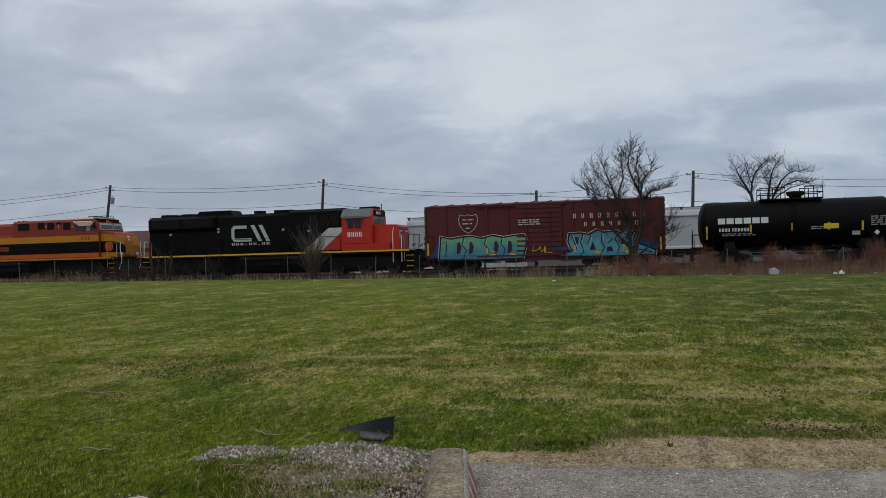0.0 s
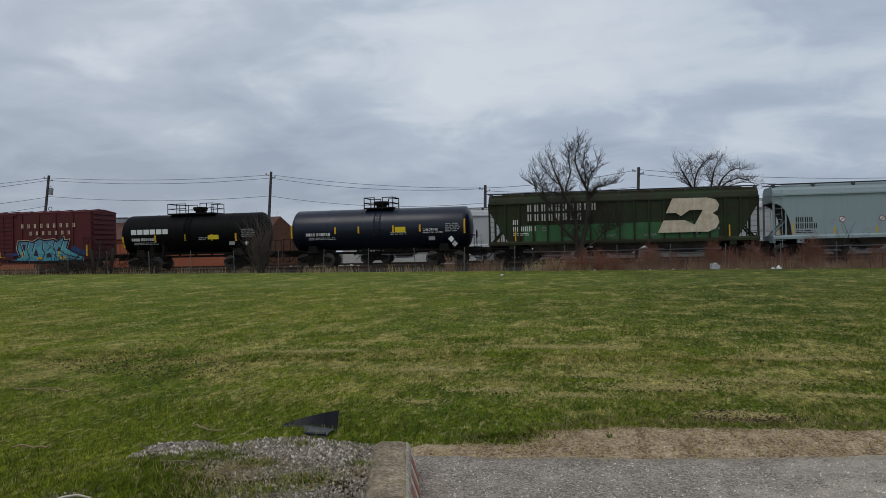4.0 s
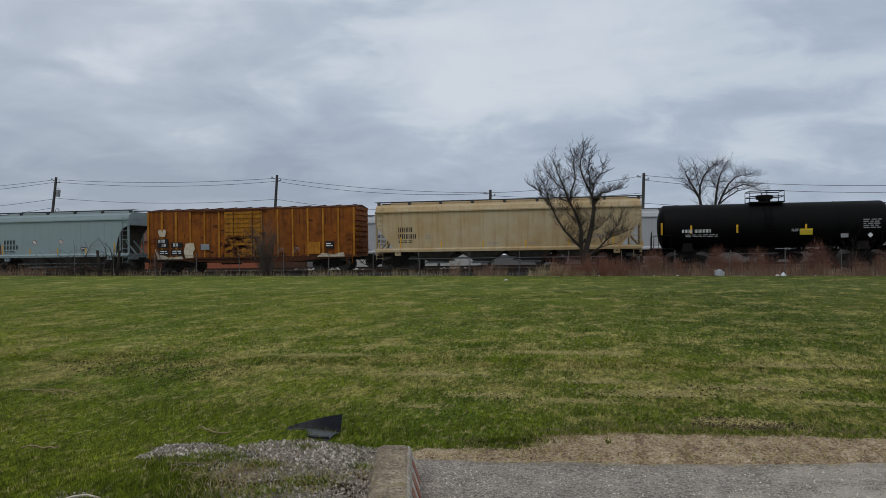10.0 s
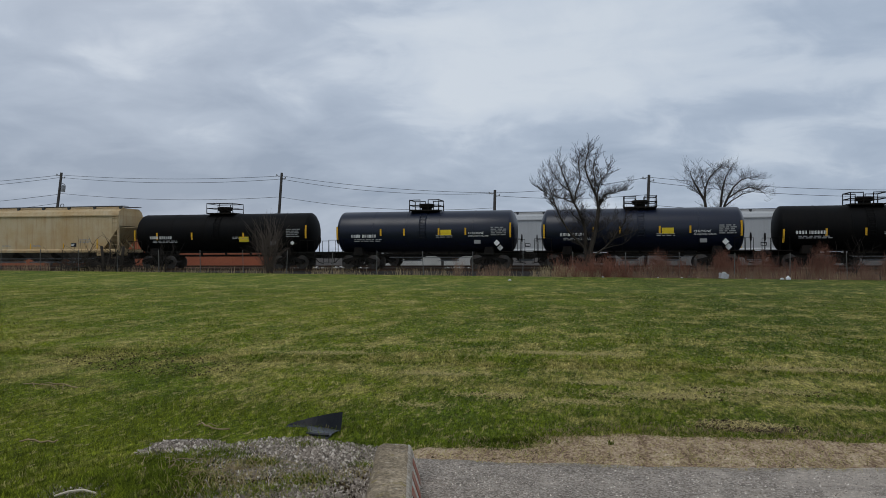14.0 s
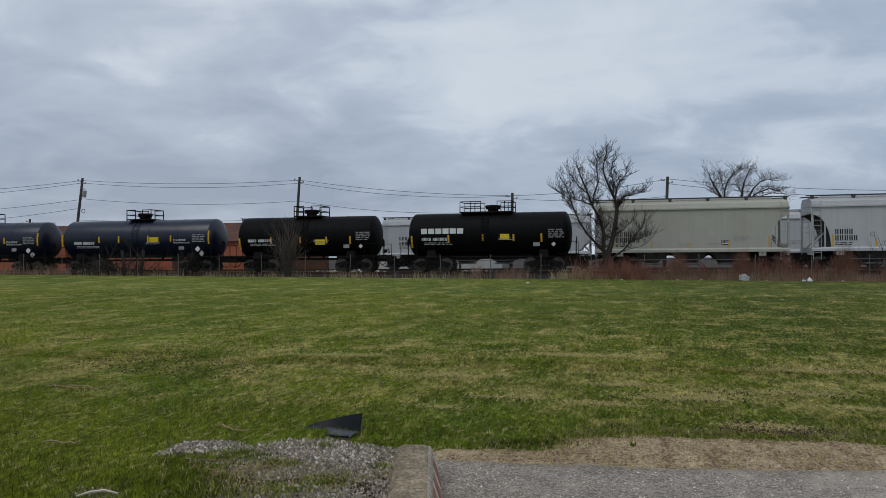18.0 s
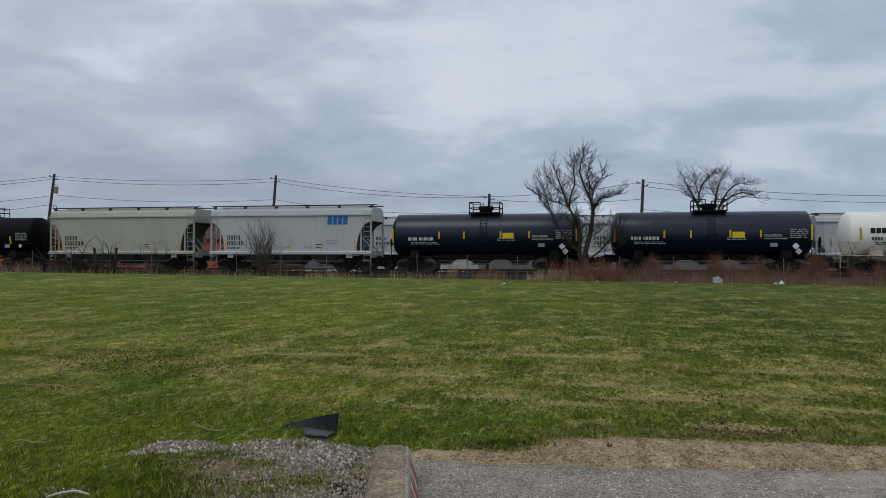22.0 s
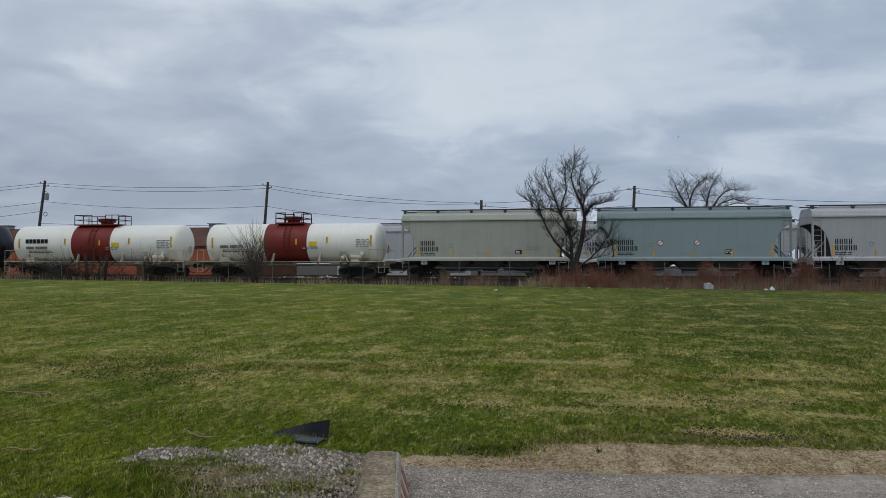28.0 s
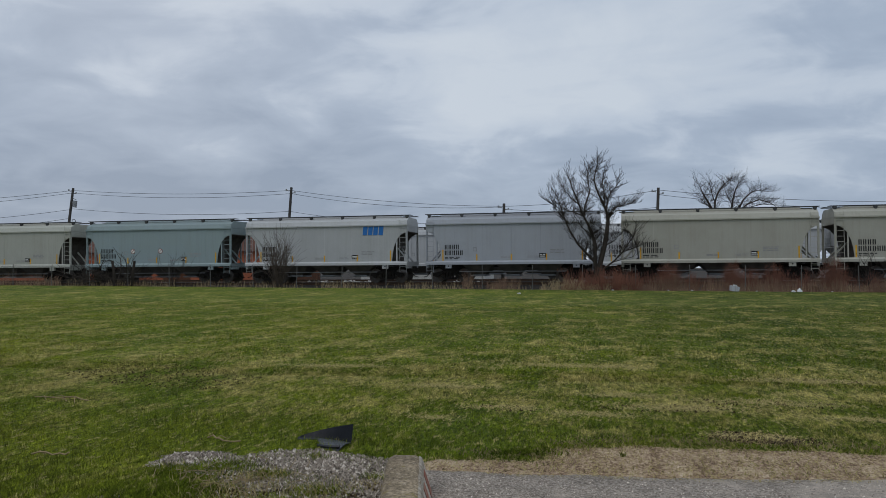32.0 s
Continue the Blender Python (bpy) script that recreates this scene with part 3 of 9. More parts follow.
def gravel_material(name, c0, c1, c2, cell, over, edge, reach=0.0):
    """Loose stone: cells of several greys with dark joints; over: the fine earth or dust that covers it in patches."""
    m = bpy.data.materials.new(name)
    m.use_nodes = True
    n, l = m.node_tree.nodes, m.node_tree.links
    b = n["Principled BSDF"]
    tc = n.new("ShaderNodeTexCoord")

    def noise_at(scale, detail, rough):
        z = n.new("ShaderNodeTexNoise")
        z.inputs["Scale"].default_value, z.inputs["Detail"].default_value, z.inputs["Roughness"].default_value = scale, detail, rough
        l.new(tc.outputs["Object"], z.inputs["Vector"])
        return z.outputs["Fac"]

    vo = n.new("ShaderNodeTexVoronoi")
    vo.inputs["Scale"].default_value = cell
    l.new(tc.outputs["Object"], vo.inputs["Vector"])
    r = n.new("ShaderNodeValToRGB")
    r.color_ramp.elements[0].color, r.color_ramp.elements[1].color = (*c0, 1), (*c2, 1)
    mid = r.color_ramp.elements.new(0.5)
    mid.color = (*c1, 1)
    sp = n.new("ShaderNodeSeparateColor")
    l.new(vo.outputs["Color"], sp.inputs[0])
    l.new(sp.outputs[0], r.inputs[0])
    # dust or soil in patches, more of it towards +x where reach is set
    place = n.new("ShaderNodeSeparateXYZ")
    l.new(tc.outputs["Object"], place.inputs[0])
    sum1 = n.new("ShaderNodeMath")
    sum1.operation, sum1.inputs[1].default_value = "MULTIPLY_ADD", reach
    l.new(place.outputs["X"], sum1.inputs[0])
    l.new(noise_at(1.7, 9, 0.72), sum1.inputs[2])
    cov = n.new("ShaderNodeMapRange")
    cov.inputs["From Min"].default_value, cov.inputs["From Max"].default_value = edge, edge + 0.10
    l.new(sum1.outputs[0], cov.inputs[0])
    fines = n.new("ShaderNodeValToRGB")
    fines.color_ramp.elements[0].position, fines.color_ramp.elements[1].position = 0.30, 0.66
    fines.color_ramp.elements[0].color, fines.color_ramp.elements[1].color = (*[c * 0.62 for c in over], 1), (*[min(1, c * 1.12) for c in over], 1)
    l.new(noise_at(38.0, 6, 0.8), fines.inputs[0])
    mx = n.new("ShaderNodeMix")
    mx.data_type = "RGBA"
    l.new(cov.outputs[0], mx.inputs[0])
    l.new(r.outputs[0], mx.inputs[6])
    l.new(fines.outputs[0], mx.inputs[7])
    mr = n.new("ShaderNodeMapRange")
    mr.inputs["From Min"].default_value, mr.inputs["From Max"].default_value = 0.3, 0.7
    mr.inputs["To Min"].default_value, mr.inputs["To Max"].default_value = 0.75, 1.22
    l.new(noise_at(3.3, 8, 0.75), mr.inputs[0])
    hs = n.new("ShaderNodeHueSaturation")
    l.new(mx.outputs[2], hs.inputs["Color"])
    l.new(mr.outputs[0], hs.inputs["Value"])
    l.new(hs.outputs[0], b.inputs["Base Color"])
    b.inputs["Roughness"].default_value = 0.95
    b.inputs["Specular IOR Level"].default_value = 0.15
    bp = n.new("ShaderNodeBump")
    bp.inputs["Strength"].default_value, bp.inputs["Distance"].default_value = 1.0, 0.03
    bp.invert = True
    l.new(vo.outputs["Distance"], bp.inputs["Height"])
    l.new(bp.outputs[0], b.inputs["Normal"])
    return m


def litter_material(name, colours, scale, stretch):
    """Trampled stalks over earth: flecks of several colours, clumped at a second scale."""
    m = bpy.data.materials.new(name)
    m.use_nodes = True
    n, l = m.node_tree.nodes, m.node_tree.links
    b = n["Principled BSDF"]
    tc, mp = n.new("ShaderNodeTexCoord"), n.new("ShaderNodeMapping")
    mp.inputs["Scale"].default_value = stretch
    l.new(tc.outputs["Object"], mp.inputs[0])
    fleck, clump = n.new("ShaderNodeTexNoise"), n.new("ShaderNodeTexNoise")
    for z, s, d in ((fleck, scale, 5), (clump, scale * 0.11, 6)):
        z.inputs["Scale"].default_value, z.inputs["Detail"].default_value, z.inputs["Roughness"].default_value = s, d, 0.72
        l.new(mp.outputs[0], z.inputs["Vector"])
    mx = n.new("ShaderNodeMix")
    mx.inputs[0].default_value = 0.42
    l.new(fleck.outputs["Fac"], mx.inputs[2])
    l.new(clump.outputs["Fac"], mx.inputs[3])
    r = n.new("ShaderNodeValToRGB")
    e = r.color_ramp.elements
    e[0].position, e[1].position = 0.36, 0.62
    e[0].color, e[1].color = (*colours[0], 1), (*colours[-1], 1)
    for k, c in enumerate(colours[1:-1]):
        e.new(0.36 + 0.26 * (k + 1) / (len(colours) - 1)).color = (*c, 1)
    l.new(mx.outputs[0], r.inputs[0])
    l.new(r.outputs[0], b.inputs["Base Color"])
    b.inputs["Roughness"].default_value = 0.95
    b.inputs["Specular IOR Level"].default_value = 0.1
    bp = n.new("ShaderNodeBump")
    bp.inputs["Strength"].default_value, bp.inputs["Distance"].default_value = 0.9, 0.02
    l.new(mx.outputs[0], bp.inputs["Height"])
    l.new(bp.outputs[0], b.inputs["Normal"])
    return m

M_GRASS, M_LAWN = grass_material("mown_spring_grass"), grass_material("lawn_blades", True)
M_LOT = gravel_material("worn_gravel_lot", (0.23, 0.19, 0.152), (0.44, 0.372, 0.305), (0.68, 0.59, 0.50), 80.0, (0.68, 0.58, 0.48), 0.55, 0.085)
M_GRAVEL = gravel_material("loose_crushed_stone", (0.085, 0.064, 0.046), (0.29, 0.235, 0.18), (0.58, 0.50, 0.41), 100.0, (0.14, 0.10, 0.062), 0.56)
M_DEADGRASS = litter_material("dead_trampled_grass", ((0.050, 0.032, 0.021), (0.20, 0.128, 0.082), (0.42, 0.31, 0.20), (0.60, 0.48, 0.34)), 46.0, (1, 0.45, 1))
M_SOIL = litter_material("bare_dark_soil", ((0.018, 0.012, 0.007), (0.050, 0.034, 0.018), (0.15, 0.11, 0.05)), 40.0, (1, 0.5, 1))
M_DRYBLADE = mat("dry_blades", (0.34, 0.26, 0.14), 0.9, other=(0.22, 0.16, 0.08), amount=0.8, scale=3)


def rough_z(x, y):
    return 0.018 * noise.noise(Vector((x * 0.5, y * 0.5, 0))) + 0.006 * noise.noise(Vector((x * 2.3, y * 2.3, 5)))


def sheet(xs, ys, height):
    s = Shape()
    nx = len(xs)
    s.v = [(x, y, height(x, y)) for y in ys for x in xs]
    s.f = [(j * nx + i, j * nx + i + 1, (j + 1) * nx + i + 1, (j + 1) * nx + i) for j in range(len(ys) - 1) for i in range(nx - 1)]
    return s


def field_z(x, y):
    if y > 47.8:
        return -0.5
    return lift(x, y) + (rough_z(x, y) if y < 47 and abs(x) < 60 else 0)


xs = [-2500, -900, -300, -140, -100] + [-80 + 2 * i for i in range(36)] + [-8 + 0.25 * i for i in range(53)] + [5.5 + 2 * i for i in range(33)] + [80, 110, 150, 300, 900, 2500]
ys = [-2500, -600, -120, -40, -15, -5, 0, 2] + [3 + 0.25 * i for i in range(44)] + [14.5 + 1.0 * i for i in range(33)] + [48, 50, 60, 80, 120, 200, 400, 900, 2500]
ground = thing("ground", sheet(xs, ys, field_z), M_GRASS, "uneven mown spring grass with straw-coloured patches", "grass field", kind="structure", smooth=True)


def blob_sheet(outline, step, thick, soft):
    """Loose ground heaped inside a rough outline; its rim thins out and dips under the turf in patches."""
    s = Shape()
    n = len(outline)

    def depth(x, y):
        c, best = False, 9.0
        for i in range(n):
            (x0, y0), (x1, y1) = outline[i], outline[(i + 1) % n]
            if (y0 > y) != (y1 > y) and x < (x1 - x0) * (y - y0) / (y1 - y0) + x0:
                c = not c
            ex, ey = x1 - x0, y1 - y0
            f = max(0.0, min(1.0, ((x - x0) * ex + (y - y0) * ey) / (ex * ex + ey * ey)))
            best = min(best, math.hypot(x - x0 - f * ex, y - y0 - f * ey))
        return best if c else -best

    x0, x1 = min(p[0] for p in outline) - soft, max(p[0] for p in outline) + soft
    y0, y1 = max(3.0, min(p[1] for p in outline) - soft), max(p[1] for p in outline) + soft
    nx, ny = int((x1 - x0) / step) + 1, int((y1 - y0) / step) + 1
    ids = {}
    for j in range(ny + 1):
        for i in range(nx + 1):
            x, y = x0 + i * step, y0 + j * step
            d = depth(x, y)
            if d < -soft:
                continue
            wob = 0.55 * noise.noise(Vector((x * 2.2, y * 2.2, 1))) + 0.45 * noise.noise(Vector((x * 7, y * 7, 2))) + 0.4 * noise.noise(Vector((x * 23, y * 23, 6)))
            k = max(-1.0, min(1.0, d / soft + wob * (1.0 if d < soft * 2 else 0.25)))
            ids[i, j] = len(s.v)
            s.v.append((x, y, field_z(x, y) + thick * k + (0.002 if d > soft * 2 else 0)))
    for j in range(ny):
        for i in range(nx):
            q = [ids.get(p) for p in ((i, j), (i + 1, j), (i + 1, j + 1), (i, j + 1))]
            if None not in q:
                s.f.append(tuple(q))
    return s


LOT = [(-1.75, 6.07), (-0.7, 6.09), (0.8, 6.22), (2.4, 6.52), (5, 7.0), (9, 7.9), (9, 2.0), (-1.3, 2.0)]
STRIP = [(-1.75, 6.0), (-1.5, 6.36), (-1.0, 6.52), (-0.66, 6.5), (-0.5, 7.0), (0.1, 7.22), (0.9, 7.24), (2.6, 7.3), (5, 7.7), (9, 8.6), (9, 7.7), (5, 6.8), (2.4, 6.35), (0.8, 6.05), (-0.7, 5.95)]
GRAVEL = [(-3.75, 5.75), (-3.75, 6.2), (-3.45, 6.27), (-3.1, 6.15), (-2.95, 6.4), (-2.55, 6.52), (-2.0, 6.35), (-1.6, 6.3), (-1.4, 5.5), (-1.3, 2.2), (-2.6, 2.2), (-2.75, 4.7), (-2.95, 5.2), (-3.0, 5.55), (-3.5, 5.6)]
thing("pavement", blob_sheet(STRIP, 0.04, 0.010, 0.13), M_DEADGRASS, "strip of trampled dead straw-brown grass beside the lot", "dead grass", kind="structure", smooth=True)
thing("road", blob_sheet(LOT, 0.05, 0.014, 0.06), M_LOT, "worn pale grey gravel car park surface", "gravel lot", kind="structure", smooth=True)
thing("pavement", blob_sheet(GRAVEL, 0.03, 0.016, 0.22), M_GRAVEL, "loose grey crushed stone spilling over the grass", "gravel", kind="structure", smooth=True)
thing("pavement", blob_sheet([(-3.75, 4.55), (-3.8, 4.85), (-3.45, 4.9), (-3.25, 4.7), (-3.3, 4.4)], 0.03, 0.014, 0.2), M_GRAVEL, "small patch of grey stone showing through grass", "gravel", kind="structure", smooth=True)
thing("pavement", blob_sheet([(0.85, 7.62), (0.98, 7.9), (1.35, 7.95), (1.72, 7.62), (1.58, 7.45), (1.2, 7.5)], 0.025, 0.006, 0.34), M_SOIL, "scuffed bare dark soil in the grass", "bare soil", kind="structure", smooth=True)

# ---- track ----
def track(yc, x0, x1, z, label):
    bed = Shape()
    steps = [x0 + (x1 - x0) * i / 120 for i in range(121)]
    prof = [(-3.2, z - 0.75), (-1.75, z - 0.22), (1.75, z - 0.22), (3.2, z - 0.75)]
    bed.v = [(x, yc + dy + 0.12 * noise.noise(Vector((x * 0.7, dy, yc))), h) for x in steps for dy, h in prof]
    bed.f = [(4 * i + k, 4 * i + k + 1, 4 * i + 5 + k, 4 * i + 4 + k) for i in range(120) for k in range(3)]
    bed.f = [q[::-1] for q in bed.f]
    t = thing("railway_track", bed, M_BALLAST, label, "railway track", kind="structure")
    for dy in (-0.7525, 0.7525):
        part("rail", Shape().extrude_x([(yc + dy + a, z + b) for a, b in ((-0.07, -0.17), (0.07, -0.17), (0.07, -0.15), (0.01, -0.12), (0.01, -0.05), (0.036, -0.04), (0.036, 0), (-0.036, 0), (-0.036, -0.04), (-0.01, -0.05), (-0.01, -0.12), (-0.07, -0.15))], x0, x1), M_RAIL, t, "steel rail, rusty sides")
    return t


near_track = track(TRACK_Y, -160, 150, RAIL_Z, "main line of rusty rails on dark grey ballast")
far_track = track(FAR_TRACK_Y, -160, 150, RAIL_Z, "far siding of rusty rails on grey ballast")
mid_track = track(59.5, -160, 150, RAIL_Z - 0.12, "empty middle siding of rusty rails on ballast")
M_CINDER = mat("dark_cinder_ground", (0.034, 0.028, 0.024), 0.95, other=(0.065, 0.052, 0.038), amount=0.8, scale=0.5, fine=20, bump=0.5)
yard = sheet([-2400, -600, -200, -100, 0, 100, 200, 600, 2400], [47.5, 49.2, 72, 84, 140, 400, 2400], lambda x, y: RAIL_Z - 0.72 if y < 48 else RAIL_Z - 0.42)
thing("ground", yard, M_CINDER, "dark cinder and ballast ground of the rail yard", "yard ground", kind="structure")

# ---- rolling stock ----
TRAIN = []  # vehicle, x of its middle at the start
AXLES = []  # axle, wheel radius
R_CAR, R_LOCO = 0.457, 0.508


def axle_shape(r):
    s = Shape()
    s.lathe_z([(0.02, 0), (0.02, 0.01)], 0, 0, 4)
    s.v, s.f = [], []
    prof = [(-0.98, 0.07), (-0.82, 0.09), (-0.80, r - 0.12), (-0.795, r), (-0.72, r - 0.004), (-0.70, r + 0.025), (-0.68, r - 0.03), (-0.67, 0.12), (-0.6, 0.085)]
    prof = prof + [(-x, q) for x, q in reversed(prof)]
    n = 20
    for y, q in prof:
        s.v += [(q * math.cos(2 * math.pi * i / n), y, q * math.sin(2 * math.pi * i / n)) for i in range(n)]
    for k in range(len(prof) - 1):
        s.f += [(k * n + i, (k + 1) * n + i, (k + 1) * n + (i + 1) % n, k * n + (i + 1) % n) for i in range(n)]
    s.f += [tuple(range(n)), tuple(range(len(prof) * n - 1, (len(prof) - 1) * n - 1, -1))]
    # bolts on the wheel face, which show that it turns
    for i in range(3):
        a = 2 * math.pi * i / 3
        for y in (-0.805, 0.805):
            s.rod((0.25 * math.cos(a), y - 0.02, 0.25 * math.sin(a)), (0.25 * math.cos(a), y + 0.02, 0.25 * math.sin(a)), 0.05, n=6)
    return s


AXLE_MESH = {r: mesh_of("wheelset", axle_shape(r), M_STEEL, True) for r in (R_CAR, R_LOCO)}


def side_frame_shape(base, axles, r, heavy=False):
    """One truck side: a cast frame that drops between the wheels, journal boxes and springs."""
    s = Shape()
    hb = base / 2
    if heavy:
        s.prism([(-hb - 0.6, r + 0.02), (hb + 0.6, r + 0.02), (hb + 0.6, r + 0.36), (hb + 0.2, r + 0.62), (-hb - 0.2, r + 0.62), (-hb - 0.6, r + 0.36)], -0.08, 0.08)
        for k in range(axles):
            x = -hb + base * k / (axles - 1)
            s.prism([(x - 0.24, r - 0.2), (x + 0.24, r - 0.2), (x + 0.3, r + 0.15), (x - 0.3, r + 0.15)], -0.14, 0.12)
            s.lathe_x([(x - 0.001, 0.01), (x, 0.02)], 0, r, 4)
        for k in range(axles - 1):
            x = -hb + base * (k + 0.5) / (axles - 1)
            s.prism([(x - 0.42, r - 0.12), (x + 0.42, r - 0.12), (x + 0.34, r + 0.12), (x - 0.34, r + 0.12)], -0.06, 0.07)
            s.rod((x - 0.35, -0.12, r + 0.02), (x + 0.35, -0.12, r + 0.2), 0.045)
        return s
    s.prism([(-hb - 0.28, r - 0.02), (-hb - 0.28, r + 0.16), (-0.45, r + 0.34), (0.45, r + 0.34), (hb + 0.28, r + 0.16), (hb + 0.28, r - 0.02), (hb - 0.2, r + 0.02), (0.48, r + 0.16), (-0.48, r + 0.16), (-hb + 0.2, r + 0.02)], -0.09, 0.09)
    s.prism([(-hb + 0.15, r + 0.02), (-hb + 0.28, r - 0.06), (-0.40, r - 0.24), (0.40, r - 0.24), (hb - 0.28, r - 0.06), (hb - 0.15, r + 0.02), (0.46, r - 0.12), (-0.46, r - 0.12)], -0.09, 0.09)
    for x in (-0.42, 0.42):
        s.box(x - 0.07, x + 0.07, -0.09, 0.09, r - 0.2, r + 0.3)
    for x in (-0.2, 0, 0.2):
        s.rod((x, 0, r - 0.14), (x, 0, r + 0.16), 0.075, n=8)
    for x in (-hb, hb):
        s.rod((x, -0.15, r), (x, 0.1, r), 0.13, n=10)
    return s


FRAME_MESH = {}


def truck(parent, x, axles=2, base=1.78, r=R_CAR, heavy=False, colour=None):
    key = (axles, base, r, heavy)
    if key not in FRAME_MESH:
        FRAME_MESH[key] = mesh_of("side_frame", side_frame_shape(base, axles, r, heavy), M_UNDER)
    b = Shape().box(-0.22, 0.22, -0.95, 0.95, r - 0.02, r + 0.28).rod((0, 0, r + 0.2), (0, 0, r + 0.48), 0.2, n=10)
    bolster = part("truck", b, M_UNDER, parent, "dark grimy cast steel truck")
    bolster.matrix_basis = pose(x, 0, 0)
    for y in (-0.98, 0.98):
        f = new("side_frame", FRAME_MESH[key])
        f.parent, f.matrix_basis = bolster, pose(0, y, 0, 0, 0, 0 if y < 0 else 180)
    for k in range(axles):
        a = new("wheelset", AXLE_MESH[r])
        a.parent, a.matrix_basis = bolster, pose(-base / 2 + base * k / (axles - 1), 0, r)
        AXLES.append((a, r))
    return bolster


def couplers(car, half, reach, material=None):
    for sgn in (-1, 1):
        s = Shape().box(min(sgn * (half - 0.7), sgn * (half + reach)), max(sgn * (half - 0.7), sgn * (half + reach)), -0.1, 0.1, 0.76, 0.96)
        x = sgn * (half + reach)
        s.prism([(x - 0.15, 0.70), (x + 0.15, 0.70), (x + 0.15, 1.02), (x - 0.15, 1.02)], -0.16, 0.16)
        part("coupler", s, M_UNDER, car, "rusty knuckle coupler")
        part("air_hose", Shape().path([(sgn * (half - 0.1), -0.35, 0.75), (sgn * (half + reach * 0.4), -0.34, 0.42), (sgn * (half + reach * 0.9), -0.28, 0.36)], 0.03), M_UNDER, car)


def vehicle(name, label, category, x0, x1):
    ob = tagged(new(name), label, category, "cars of the passing train")
    xc = (x0 + x1) / 2
    ob.matrix_basis = pose(xc, TRACK_Y, RAIL_Z)
    TRAIN.append((ob, xc))
    return ob, (x1 - x0) / 2


def bars(words, h, x, z, y, step=0.82, solid=False):
    """Lettering that stands as plain bars: words is a list of letter counts."""
    s = Shape()
    for count in words:
        for _ in range(count):
            if solid:
                s.box(x, x + h * step * 0.84, y - 0.008, y, z, z + h)
            else:
                s.box(x, x + h * 0.20, y - 0.008, y, z, z + h)
                s.box(x + h * 0.36, x + h * 0.56, y - 0.008, y, z, z + h)
            x += h * step
        x += h * 0.5
    return s


def bar_row(name, words, h, x, z, y, material, parent, label="", step=0.82, solid=False):
    """The same bars with each letter's bars a part of its own."""
    for count in words:
        for _ in range(count):
            part(name, bars([1], h, x, z, y, step, solid), material, parent, label)
            x += h * step
        x += h * 0.5


def smallprint(x, z, w, rows, y, h=0.05, rnd=None):
    s = Shape()
    rnd = rnd or random.Random(int(x * 100 + z * 10))
    for i in range(rows):
        a = x
        while a < x + w - 0.1:
            b = min(x + w, a + rnd.uniform(0.12, 0.4))
            s.box(a, b, y - 0.006, y, z - i * h * 2, z - i * h * 2 + h)
            a = b + rnd.uniform(0.05, 0.12)
    return s


TEXT_CACHE = {}


def written(text, size, x, y, z, material, parent):
    if text not in TEXT_CACHE:
        c = bpy.data.curves.new("lettering", "FONT")
        c.body, c.size, c.extrude, c.resolution_u = text, 1.0, 0.01, 3
        tmp = bpy.data.objects.new("lettering", c)
        TEXT_CACHE[text] = bpy.data.meshes.new_from_object(tmp)
        bpy.data.objects.remove(tmp)
    me = TEXT_CACHE[text]
    if not me.materials:
        me.materials.append(material)
    ob = new("lettering", me)
    ob.parent = parent
    ob.matrix_basis = Matrix.LocRotScale((x, y, z), Euler((radians(90), 0, 0)), (size, size, size))
    return ob


def on_tank(r, zc, z):
    """How far the shell bulges towards the camera's side at height z."""
    return -math.sqrt(max(0.01, r * r - (z - zc) ** 2)) - 0.012


